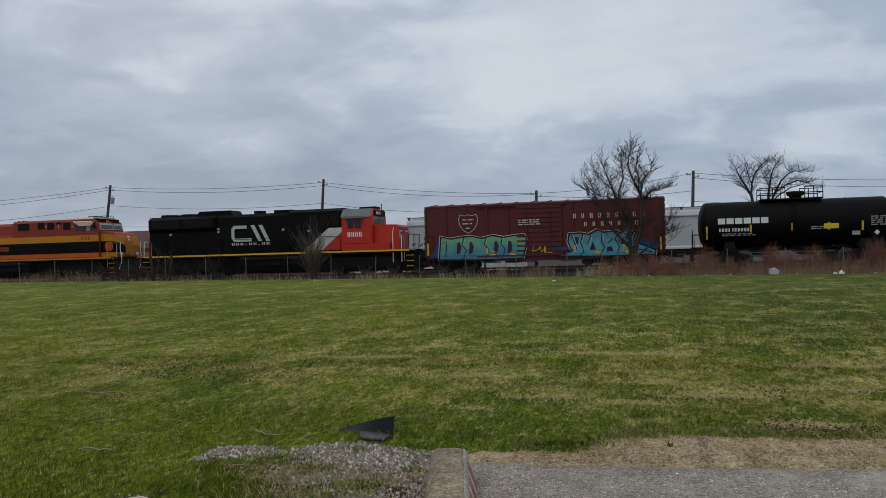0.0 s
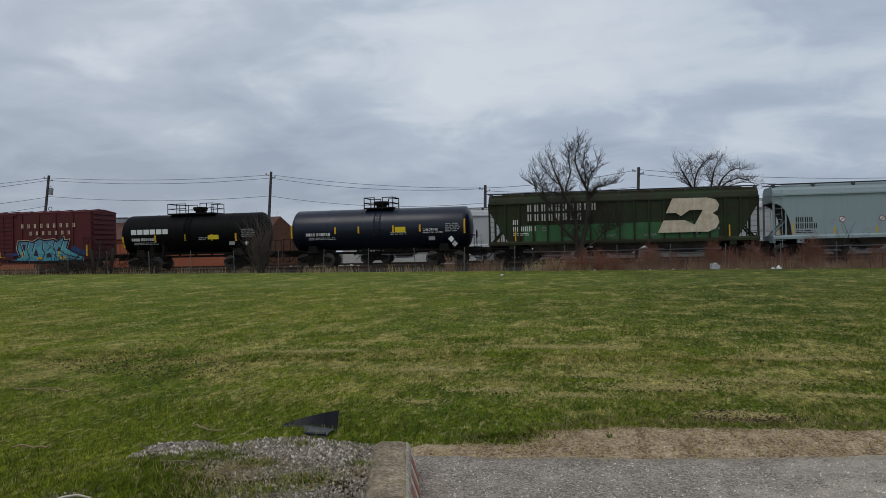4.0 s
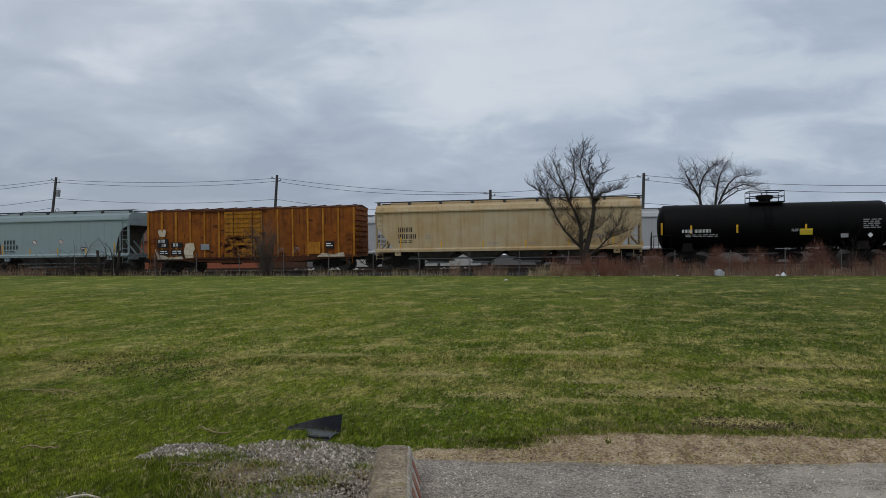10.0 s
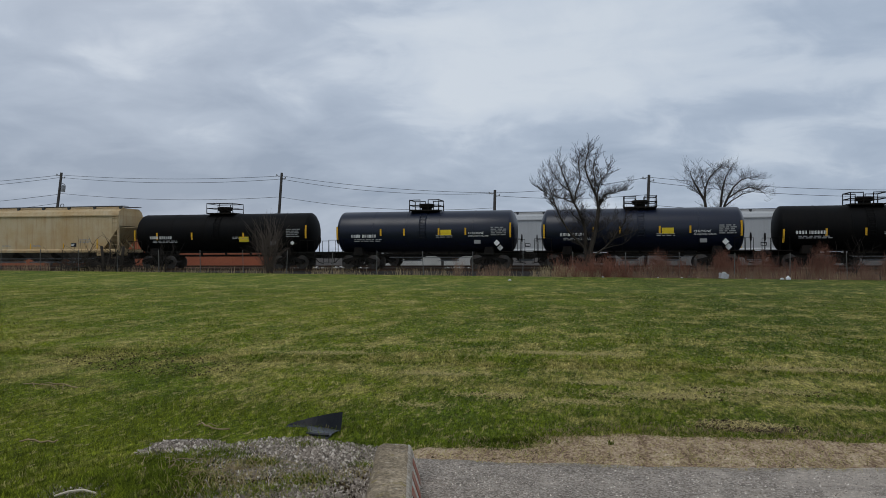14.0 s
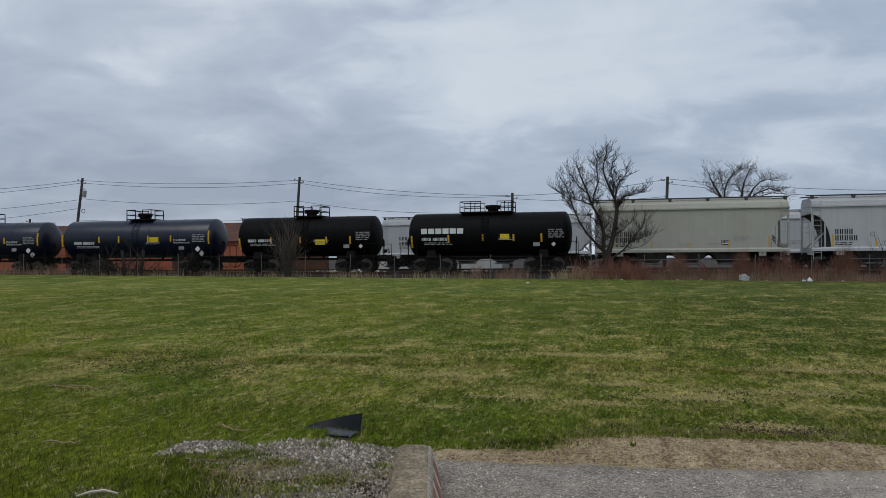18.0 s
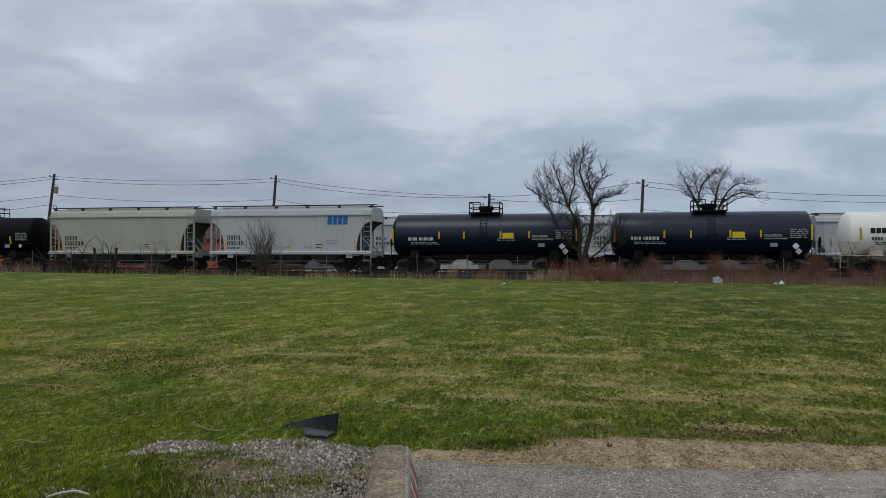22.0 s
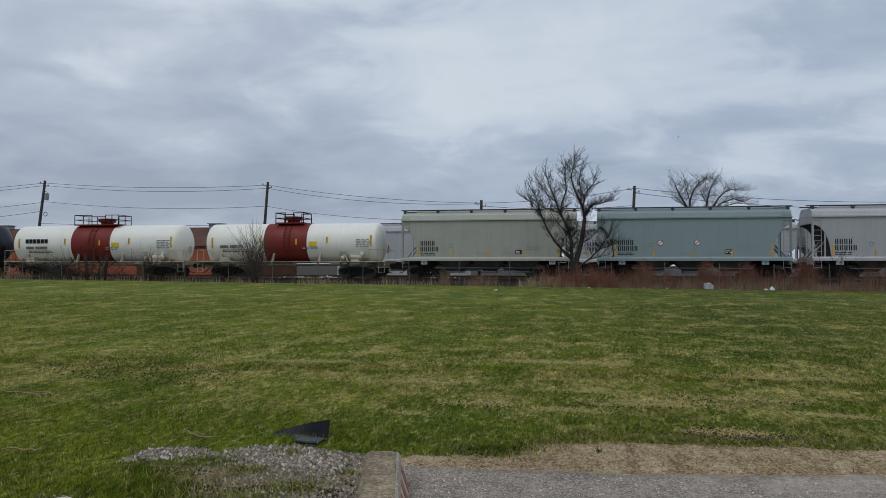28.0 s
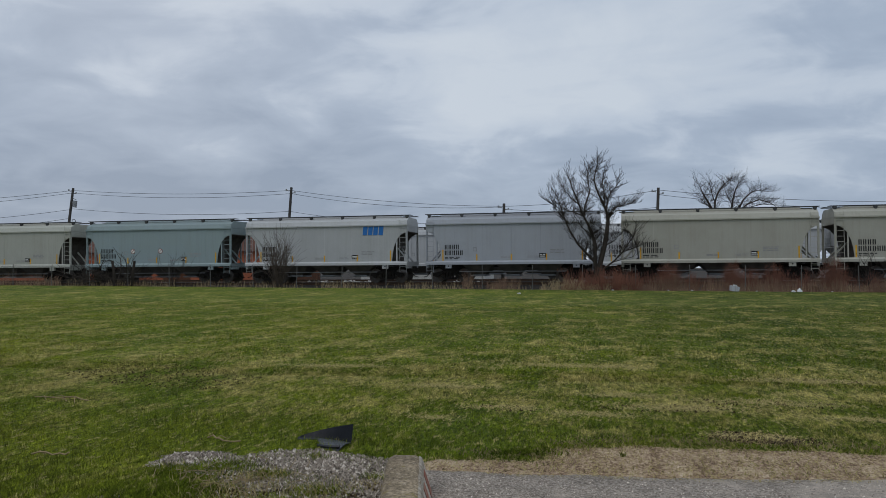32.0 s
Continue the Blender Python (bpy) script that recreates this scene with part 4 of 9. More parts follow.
def tank_car(name, label, x0, x1, shell=M_BLACK, r=1.4, zc=2.5, ink=M_INKW, logo=None, mark=(4, 6), strips=(), hazard=False, cage="posts", band=None, dome_x=0.0, frame_mat=M_UNDER, label_x=0.17, dome_mat=None, step_dome=False, label_z=0.0, logo_at=(0.54, 0.33, 1.42), mark_z=0.04, label_size=(0.72, 0.36)):
    car, half = vehicle(name, label, "tank car", x0, x1)
    hl = 0.48
    prof = [(-half, 0.05)] + [(-half + hl - hl * math.cos(a), r * math.sin(a)) for a in (0.3, 0.6, 0.9, 1.2, 1.4)] + [(-half + hl, r)]
    body = [(x, q) for x, q in prof]
    seams = [-half * 0.55, -half * 0.18, half * 0.18, half * 0.55]
    for xs_ in seams:
        body += [(xs_ - 0.03, r), (xs_ - 0.025, r + 0.012), (xs_ + 0.025, r + 0.012), (xs_ + 0.03, r)]
    body += [(-x, q) for x, q in reversed(prof)]
    part("tank_shell", Shape().lathe_x(body, 0, zc, 48), shell, car, "", True)
    if band:
        part("band", Shape().lathe_x([(band[0], r + 0.004), (band[0] + 0.002, r + 0.016), (band[1] - 0.002, r + 0.016), (band[1], r + 0.004)], 0, zc, 48), M_REDBAND, car, "dark red painted band round the tank", True)
    # underframe: stub sills, bolsters, saddles, running boards
    for sgn in (-1, 1):
        a, b = sorted((sgn * (half - 2.7), sgn * (half + 0.35)))
        part("stub_sill", Shape().box(a, b, -0.28, 0.28, 0.72, 1.12).box(sgn * (half + 0.3) - 0.06, sgn * (half + 0.3) + 0.06, -1.4, 1.4, 0.92, 1.12), frame_mat, car)
        xb = sgn * (half - 1.75)
        part("saddle", Shape().prism([(xb - 0.35, 0.95), (xb + 0.35, 0.95), (xb + 0.25, 1.45), (xb - 0.25, 1.45)], -1.35, 1.35), frame_mat, car)
        part("end_platform", Shape().box(min(sgn * (half - 0.9), sgn * (half + 0.4)), max(sgn * (half - 0.9), sgn * (half + 0.4)), -1.45, 1.45, 1.12, 1.17), frame_mat, car)
        xe = sgn * (half + 0.32)
        for y in (-1.42, 1.42):
            part("handrail", Shape().path([(xe, y, 1.15), (xe, y, 1.95), (sgn * (half - 0.75), y * 0.99, 1.95), (sgn * (half - 0.75), y * 0.97, 1.15)], 0.022).rod((xe - sgn * 0.5, y, 1.15), (xe - sgn * 0.5, y, 1.95), 0.018), frame_mat, car)
            part("sill_step", Shape().path([(xe, y, 1.12), (xe, y, 0.42), (xe - sgn * 0.42, y, 0.42), (xe - sgn * 0.42, y, 1.12)], 0.02).rod((xe, y, 0.75), (xe - sgn * 0.42, y, 0.75), 0.018), frame_mat, car)
        part("brake_staff", Shape().rod((xe, -0.5 * sgn, 1.1), (xe, -0.5 * sgn, 2.1), 0.03).rod((xe - 0.02, -0.5 * sgn, 2.0), (xe + 0.02, -0.5 * sgn, 2.0), 0.28, n=12), frame_mat, car)
        truck(car, sgn * (half - 1.75))
    part("centre_pipe", Shape().rod((-half + 2.6, -0.35, 0.95), (half - 2.6, -0.35, 0.95), 0.05).rod((-half + 2.8, 0.3, 0.88), (half - 2.8, 0.3, 0.88), 0.035), frame_mat, car)
    part("brake_cylinder", Shape().rod((half * 0.42, -0.5, 1.0), (half * 0.42 + 0.7, -0.5, 1.0), 0.17, n=12).box(half * 0.42 + 0.1, half * 0.42 + 0.2, -0.6, -0.2, 1.0, 1.2), frame_mat, car)
    for k in range(5):
        xk = -half + 3.0 + (2 * half - 6.0) * k / 4
        part("pipe_bracket", Shape().prism([(xk - 0.04, 0.86), (xk + 0.04, 0.86), (xk + 0.09, zc - r * 0.93), (xk - 0.09, zc - r * 0.93)], -0.4, -0.3), frame_mat, car)
    # top platform with valve housing
    top = zc + r
    dm = dome_mat or (M_UNDER if shell is not M_WHITE else M_REDBAND)
    if step_dome:
        w0, w1 = dome_x - 1.75, dome_x + 1.75
    else:
        w0, w1 = dome_x - 1.0, dome_x + 1.0
    dw = 1.28 if band else 1.05
    part("top_platform", Shape().box(w0, w1, -0.85, 0.85, top - 0.02, top + 0.06), dm, car)
    part("valve_housing", Shape().lathe_z([(0.34 * dw, top - 0.05), (0.34 * dw, top + 0.22), (0.46 * dw, top + 0.24), (0.46 * dw, top + 0.34), (0.50 * dw, top + 0.36), (0.50 * dw, top + 0.47), (0.42 * dw, top + 0.50)], dome_x + (0.35 if step_dome else 0), 0), dm, car, "", True)
    hz = top + 0.72
    rail_mat = M_UNDER
    if cage == "rail":
        for y in (-0.82, 0.82):
            for a, b in ((w0, dome_x - 0.35), (dome_x + 0.75, w1)) if step_dome else ((w0, w1),):
                part("guard_rail", Shape().path([(a, y, top), (a, y, hz), (b, y, hz), (b, y, top)], 0.035).rod((a, y, top + 0.38), (b, y, top + 0.38), 0.03).rod(((a + b) / 2, y, top), ((a + b) / 2, y, hz), 0.028), rail_mat, car)
        for x in (w0, w1):
            part("guard_rail", Shape().path([(x, -0.82, hz), (x, 0.82, hz)], 0.024).rod((x, -0.82, top + 0.38), (x, 0.82, top + 0.38), 0.02), rail_mat, car)
    else:
        for y in (-0.8, 0.8):
            for a, b in ((w0, w0 + 0.72), (w1 - 0.72, w1)):
                part("guard_rail", Shape().path([(a, y, top - 0.1), (a, y, hz), (b, y, hz), (b, y, top + 0.35), (b, y, top)], 0.04).rod((a, y, top + 0.36), (b, y, top + 0.36), 0.032), rail_mat, car)
        for x in (w0, w1):
            part("guard_rail", Shape().path([(x, -0.8, hz), (x, 0.8, hz)], 0.04).rod((x, -0.8, top + 0.36), (x, 0.8, top + 0.36), 0.032), rail_mat, car)
    lad = Shape()
    for dx in (-0.2, 0.2):
        lad.path([(dome_x + dx, on_tank(r, zc, z) - 0.10, z) for z in (zc - 0.5, zc, zc + 0.5 * r, zc + 0.8 * r, zc + 0.97 * r)], 0.022)
    for k in range(8):
        z = zc - 0.4 + k * (r + 0.2) / 8
        lad.rod((dome_x - 0.2, on_tank(r, zc, z) - 0.10, z), (dome_x + 0.2, on_tank(r, zc, z) - 0.10, z), 0.016)
    part("ladder", lad, shell if not band else M_REDBAND, car)
    # writing and reflectors on the near side
    def flat(z0, z1):
        return on_tank(r, zc, zc if z0 < zc < z1 else (z0 if z0 > zc else z1))

    def sticker(xa, xb, z0, z1):
        """A thin sheet that follows the shell's curve."""
        sheet, steps = Shape(), max(2, round((z1 - z0) / 0.12))
        for k in range(steps):
            za, zb = z0 + (z1 - z0) * k / steps, z0 + (z1 - z0) * (k + 1) / steps
            sheet.box(xa, xb, flat(za, zb) - 0.012, flat(za, zb) + 0.03, za, zb)
        return sheet

    for fx, zz, hh in strips:
        part("reflector", sticker(fx * half - 0.055, fx * half + 0.055, zz, zz + hh), M_YEL, car, "yellow reflective strip")
    zl = zc + mark_z
    if logo:
        dz, h, step = logo_at
        bar_row("mark_block", [6], h, -half * 0.80, zc + dz, flat(zc + dz, zc + dz + h), ink, car, "bold plain block of paint", step, True)
        zl = zc + dz - h - 0.11
    bar_row("number_bar", mark, 0.20, -half * 0.79, zl, flat(zl, zl + 0.25) - 0.004, ink, car, "plain block")
    part("small_print", smallprint(-half * 0.76, zl - 0.16, 1.9, 2, flat(zl - 0.4, zl)), M_INKG if shell is not M_WHITE else M_INKK, car)
    part("yellow_label", sticker(half * label_x, half * label_x + label_size[0], zc + label_z - label_size[1] / 2, zc + label_z + label_size[1] / 2), M_LABEL, car, "bright yellow warning label")
    part("stencil_panel", smallprint(half * 0.74, zc + 0.18, 1.0, 5, flat(zc - 0.4, zc + 0.25), 0.06), M_INKG, car)
    part("small_print", smallprint(half * 0.15, zc - 0.32, 1.1, 2, flat(zc - 0.4, zc - 0.25)), M_INKG, car)
    part("test_plate", Shape().box(half * 0.56, half * 0.56 + 0.42, flat(zc - 0.84, zc - 0.6), flat(zc - 0.84, zc - 0.6) + 0.02, zc - 0.84, zc - 0.60), M_INKG, car, "grey stencilled plate")
    if hazard:
        written("CHLORINE", 0.21, half * 0.50, flat(zc - 0.3, zc - 0.1) - 0.015, zc - 0.22, M_INKW, car)
        written("INHALATION HAZARD", 0.13, half * 0.50, flat(zc - 0.42, zc - 0.3) - 0.02, zc - 0.38, M_INKW, car)
        for dx, dz in ((0, 0), (0.2, -0.31)):
            x, z = half * 0.80 + dx, zc - 0.80 + dz
            part("placard", Shape().prism([(x - 0.21, z), (x, z - 0.21), (x + 0.21, z), (x, z + 0.21)], flat(z - 0.21, z + 0.21) - 0.02, flat(z - 0.21, z + 0.21) + 0.02), M_INKW, car, "white diamond hazard placard")
    else:
        x, z = half * 0.80, zc - 0.72
        part("placard", Shape().prism([(x - 0.15, z), (x, z - 0.15), (x + 0.15, z), (x, z + 0.15)], flat(z - 0.15, z + 0.15) - 0.02, flat(z - 0.15, z + 0.15) + 0.02), M_INKW, car, "white diamond hazard placard")
    couplers(car, half, 0.62)
    return car, half


def cut_profile(half, style, z0, z1, slope_top, run):
    """Outline of a hopper car's side: full at the top, cut back at both ends towards the sill."""
    if style == "diag":
        left = [(-half, slope_top), (-half + run * 0.9, z0)]
    else:
        left = [(-half + 0.02, slope_top + 0.06)] + [(-half + 0.12 + run * math.sin(a), z0 + (slope_top - z0) * math.cos(a)) for a in (0.12, 0.4, 0.7, 1.0, 1.25, 1.45)] + [(-half + run + 0.14, z0)]
    right = [(-x, z) for x, z in reversed(left)]
    return left, right


def hopper_car(name, label, x0, x1, paint, style="arc", ribs=0, bays=3, logo=None, mark=(4, 5), strips=5, ink=M_INKK, lower=None, roof_mat=None, seams=5, cut=(1.45, 3.0)):
    car, half = vehicle(name, label, "covered hopper", x0, x1)
    W, zs, zt, zr = 1.52, 1.38, 3.86, 4.40
    run, st = cut if style == "diag" else (0.95, 3.34)
    left, right = cut_profile(half, style, zs, zt, st, run)
    poly = left + right + [(half, zt), (-half, zt)]
    # two side walls with thickness, roof, and sloping end floors between them
    for sgn, nm in ((-1, "side_wall"), (1, "side_wall")):
        part(nm, Shape().prism(poly, min(sgn * W, sgn * (W - 0.06)), max(sgn * W, sgn * (W - 0.06))), paint, car)
    part("roof", Shape().extrude_x([(-W, zt), (W, zt), (W - 0.10, zt + 0.30), (1.0, zr), (-1.0, zr), (-W + 0.10, zt + 0.30)], -half + 0.03, half - 0.03), roof_mat or paint, car)
    part("top_chord", Shape().box(-half, half, -W - 0.09, -W, zt - 0.05, zt + 0.03).box(-half, half, W, W + 0.09, zt - 0.05, zt + 0.03), paint, car)
    for sgn in (-1, 1):
        pts = [(x, z) for x, z in (left if sgn < 0 else right)]
        pts = sorted(pts, key=lambda p: p[1], reverse=True)
        inner = [(x - sgn * 0.05, z + 0.04) for x, z in pts]
        # arched ends: dark grey also stands in for the sheet's shaded underside
        part("slope_sheet", Shape().prism(pts + inner[::-1], -W + 0.06, W - 0.06), M_DIRTY if style != "diag" else paint, car, "sloping end sheet")
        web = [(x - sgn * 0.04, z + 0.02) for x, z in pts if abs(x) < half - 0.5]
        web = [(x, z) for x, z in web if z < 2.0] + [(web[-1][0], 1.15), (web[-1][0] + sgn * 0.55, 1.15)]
        # centre plate in the same shade-darkened grey, so the open end reads dark
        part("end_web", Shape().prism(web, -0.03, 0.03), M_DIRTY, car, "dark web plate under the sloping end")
        xe = sgn * (half - 0.04)
        part("end_wall", Shape().box(min(xe, xe - sgn * 0.06), max(xe, xe - sgn * 0.06), -W + 0.06, W - 0.06, st + 0.1, zt), paint, car)
    # sills, posts, end frame
    for y in (-W, W - 0.12):
        part("side_sill", Shape().box(-half, half, y, y + 0.12, zs - 0.18, zs), paint, car)
    # ledge in body paint, added with a tilt so its top catches the sky
    for y0, y1 in ((-W - 0.10, -W - 0.002), (W + 0.10, W + 0.002)):
        part("sill_ledge", Shape().extrude_x([(y0, zs - 0.20), (y1, zs - 0.20), (y1, zs + 0.05), (y0, zs - 0.05)][::1 if y0 < 0 else -1], -half, half), paint, car, "sloping ledge above the side sill")
    for x in (-half + 1.55, half - 1.55):
        part("jacking_pad", Shape().box(x - 0.2, x + 0.2, -W - 0.06, -W + 0.1, zs - 0.44, zs - 0.19), paint, car)
        part("pad_hole", Shape().rod((x, -W - 0.066, zs - 0.30), (x, -W - 0.05, zs - 0.30), 0.045, n=10), M_UNDER, car, "dark round hole")
    for sgn in (-1, 1):
        for y in (-W + 0.03, W - 0.12):
            xe = sgn * (half - 0.07)
            part("corner_post", Shape().box(xe - 0.06, xe + 0.06, y, y + 0.09, zs, zt), paint, car)
            xi = sgn * (half - 0.75)
            part("end_post", Shape().box(xi - 0.04, xi + 0.04, y, y + 0.08, zs, st - 0.35 if style == "diag" else st - 0.3), paint, car)
        for y in (-W - 0.04, W + 0.04):
            xl = sgn * (half - 0.30)
            ld = Shape()
            for dx in (-0.22, 0.22):
                ld.rod((xl + dx, y, zs - 0.7), (xl + dx, y, zt + (0.35 if dx * sgn < 0 else 0.1)), 0.016)
            for k in range(11):
                ld.rod((xl - 0.22, y, zs - 0.6 + k * 0.32), (xl + 0.22, y, zs - 0.6 + k * 0.32), 0.012)
            part("ladder", ld, paint, car)
        part("end_sill", Shape().box(min(sgn * half, sgn * (half - 0.16)), max(sgn * half, sgn * (half - 0.16)), -W + 0.12, W - 0.12, zs - 0.42, zs), paint, car)
        part("draft_sill", Shape().box(min(sgn * (half - 2.6), sgn * (half + 0.2)), max(sgn * (half - 2.6), sgn * (half + 0.2)), -0.3, 0.3, 0.72, 1.1), M_UNDER, car)
        part("shear_plate", Shape().box(min(sgn * (half - 2.3), sgn * (half - 0.16)), max(sgn * (half - 2.3), sgn * (half - 0.16)), -W + 0.12, W - 0.12, 1.12, 1.2), M_UNDER, car)
        for y in (-0.5, 0.5):
            part("brace", Shape().rod((sgn * (half - 0.1), y, zs), (sgn * (half - 1.2), y, 2.6), 0.06), paint, car)
        truck(car, sgn * (half - 1.55))
    # roof walk, hatches
    part("roof_walk", Shape().box(-half - 0.12, half + 0.12, -1.12, -0.5, zr + 0.13, zr + 0.165).box(-half - 0.12, half + 0.12, 0.5, 1.12, zr + 0.13, zr + 0.165), M_WALK, car, "grated steel roof walkway")
    n = max(6, int(half * 1.1))
    for k in range(n):
        x = -half + 0.15 + (2 * half - 0.3) * k / (n - 1)
        part("walk_bracket", Shape().prism([(x - 0.05, zr - 0.12), (x + 0.05, zr - 0.12), (x + 0.12, zr + 0.12), (x - 0.12, zr + 0.12)], -1.14, -1.0), M_WALK, car)
    part("hatch_cover", Shape().extrude_x([(-0.4, zr), (0.4, zr), (0.34, zr + 0.14), (-0.34, zr + 0.14)], -half + 0.8, half - 0.8), roof_mat or paint, car)
    # discharge bays
    inner_half = half - 2.35
    bw = 2 * inner_half / bays
    for k in range(bays):
        xc = -inner_half + bw * (k + 0.5)
        a = bw * 0.49
        s = Shape()
        top, bot = [(xc - a, -W + 0.1), (xc + a, -W + 0.1), (xc + a, W - 0.1), (xc - a, W - 0.1)], [(xc - a * 0.32, -0.75), (xc + a * 0.32, -0.75), (xc + a * 0.32, 0.75), (xc - a * 0.32, 0.75)]
        s.add([(x, y, zs - 0.17) for x, y in top] + [(x, y, 0.52) for x, y in bot], [(0, 1, 5, 4), (1, 2, 6, 5), (2, 3, 7, 6), (3, 0, 4, 7), (7, 6, 5, 4)])
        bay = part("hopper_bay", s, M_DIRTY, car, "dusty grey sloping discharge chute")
        part("outlet_gate", Shape().box(xc - a * 0.4, xc + a * 0.4, -0.85, 0.85, 0.40, 0.52).rod((xc - a * 0.5, -0.9, 0.45), (xc + a * 0.5, -0.9, 0.45), 0.03), M_SILVER, bay)
    part("centre_sill", Shape().box(-half + 2.2, half - 2.2, -0.25, 0.25, 1.0, 1.25), M_UNDER, car)
    part("train_line", Shape().rod((-half + 2.2, -1.2, 0.72), (half - 2.2, -1.2, 0.72), 0.03), M_SILVER, car)
    if ribs:
        for k in range(ribs):
            x = -half + 1.1 + (2 * half - 2.2) * k / (ribs - 1)
            zb = zs if abs(x) < half - run * 0.9 else zs + (st - zs) * (abs(x) - half + run * 0.9) / (run * 0.9)
            for y0, y1 in ((-W - 0.11, -W), (W, W + 0.11)):
                part("side_post", Shape().prism([(x - 0.05, zb), (x + 0.05, zb), (x + 0.05, zt - 0.07), (x - 0.05, zt - 0.07)], y0, y1), paint, car)
    else:
        for k in range(seams):
            x = -half * 0.66 + 1.32 * half * k / (seams - 1)
            part("panel_seam", Shape().box(x - 0.02, x + 0.02, -W - 0.008, -W, zs, zt - 0.07), paint, car)
    yw = -W - 0.002
    if lower:
        part("colour_band", Shape().box(-half + 2.3, half - 2.4, yw - 0.004, yw, zs + 0.02, zs + 1.05), lower, car, "bright green painted lower band")
        yw -= 0.008
    edge_x = 1.75 if style == "diag" else 1.17
    for k in range(strips):
        x = (-half + edge_x) + (2 * half - 2 * edge_x) * k / max(1, strips - 1)
        tall = 0.72 if k in (0, strips - 1) else 0.40
        part("reflector", Shape().box(x - 0.04, x + 0.04, yw - 0.012, yw, zs + 0.06, zs + 0.06 + tall), M_YEL, car, "yellow reflective strip")
    mx, m1, m2 = (-half + 1.6, 1.12, 0.68) if style == "diag" else (-half + 1.3, 0.80, 0.42)
    bar_row("number_bar", mark[:1], 0.31, mx, zs + m1, yw, ink, car, "plain block")
    bar_row("number_bar", mark[1:], 0.31, mx, zs + m2, yw, ink, car, "plain block")
    part("small_print", smallprint(mx, zs + m2 - 0.16, 1.0, 2, yw, 0.05), ink, car)
    part("small_print", smallprint(half - 3.2, zs + 0.7, 0.9, 3, yw, 0.05), M_INKG, car)
    part("test_plate", Shape().box(half - 3.9, half - 3.45, yw - 0.006, yw, zs + 0.22, zs + 0.5), M_INKK, car, "black stencilled plate")
    part("small_print", smallprint(half - 3.86, zs + 0.38, 0.36, 2, yw - 0.008, 0.05), M_INKW, car)
    part("square_mark", ribbon([(mx + 1.9, zs + 0.68), (mx + 2.12, zs + 0.68), (mx + 2.12, zs + 0.90), (mx + 1.9, zs + 0.90), (mx + 1.9, zs + 0.68)], 0.03, yw - 0.004), M_INKG, car, "small outlined square")
    for f in (-0.12, 0.18):
        part("small_print", smallprint(f * half, zs + 0.30, 0.75, 2, yw, 0.035), M_INKG, car)
    couplers(car, half, 0.48)
    return car, half


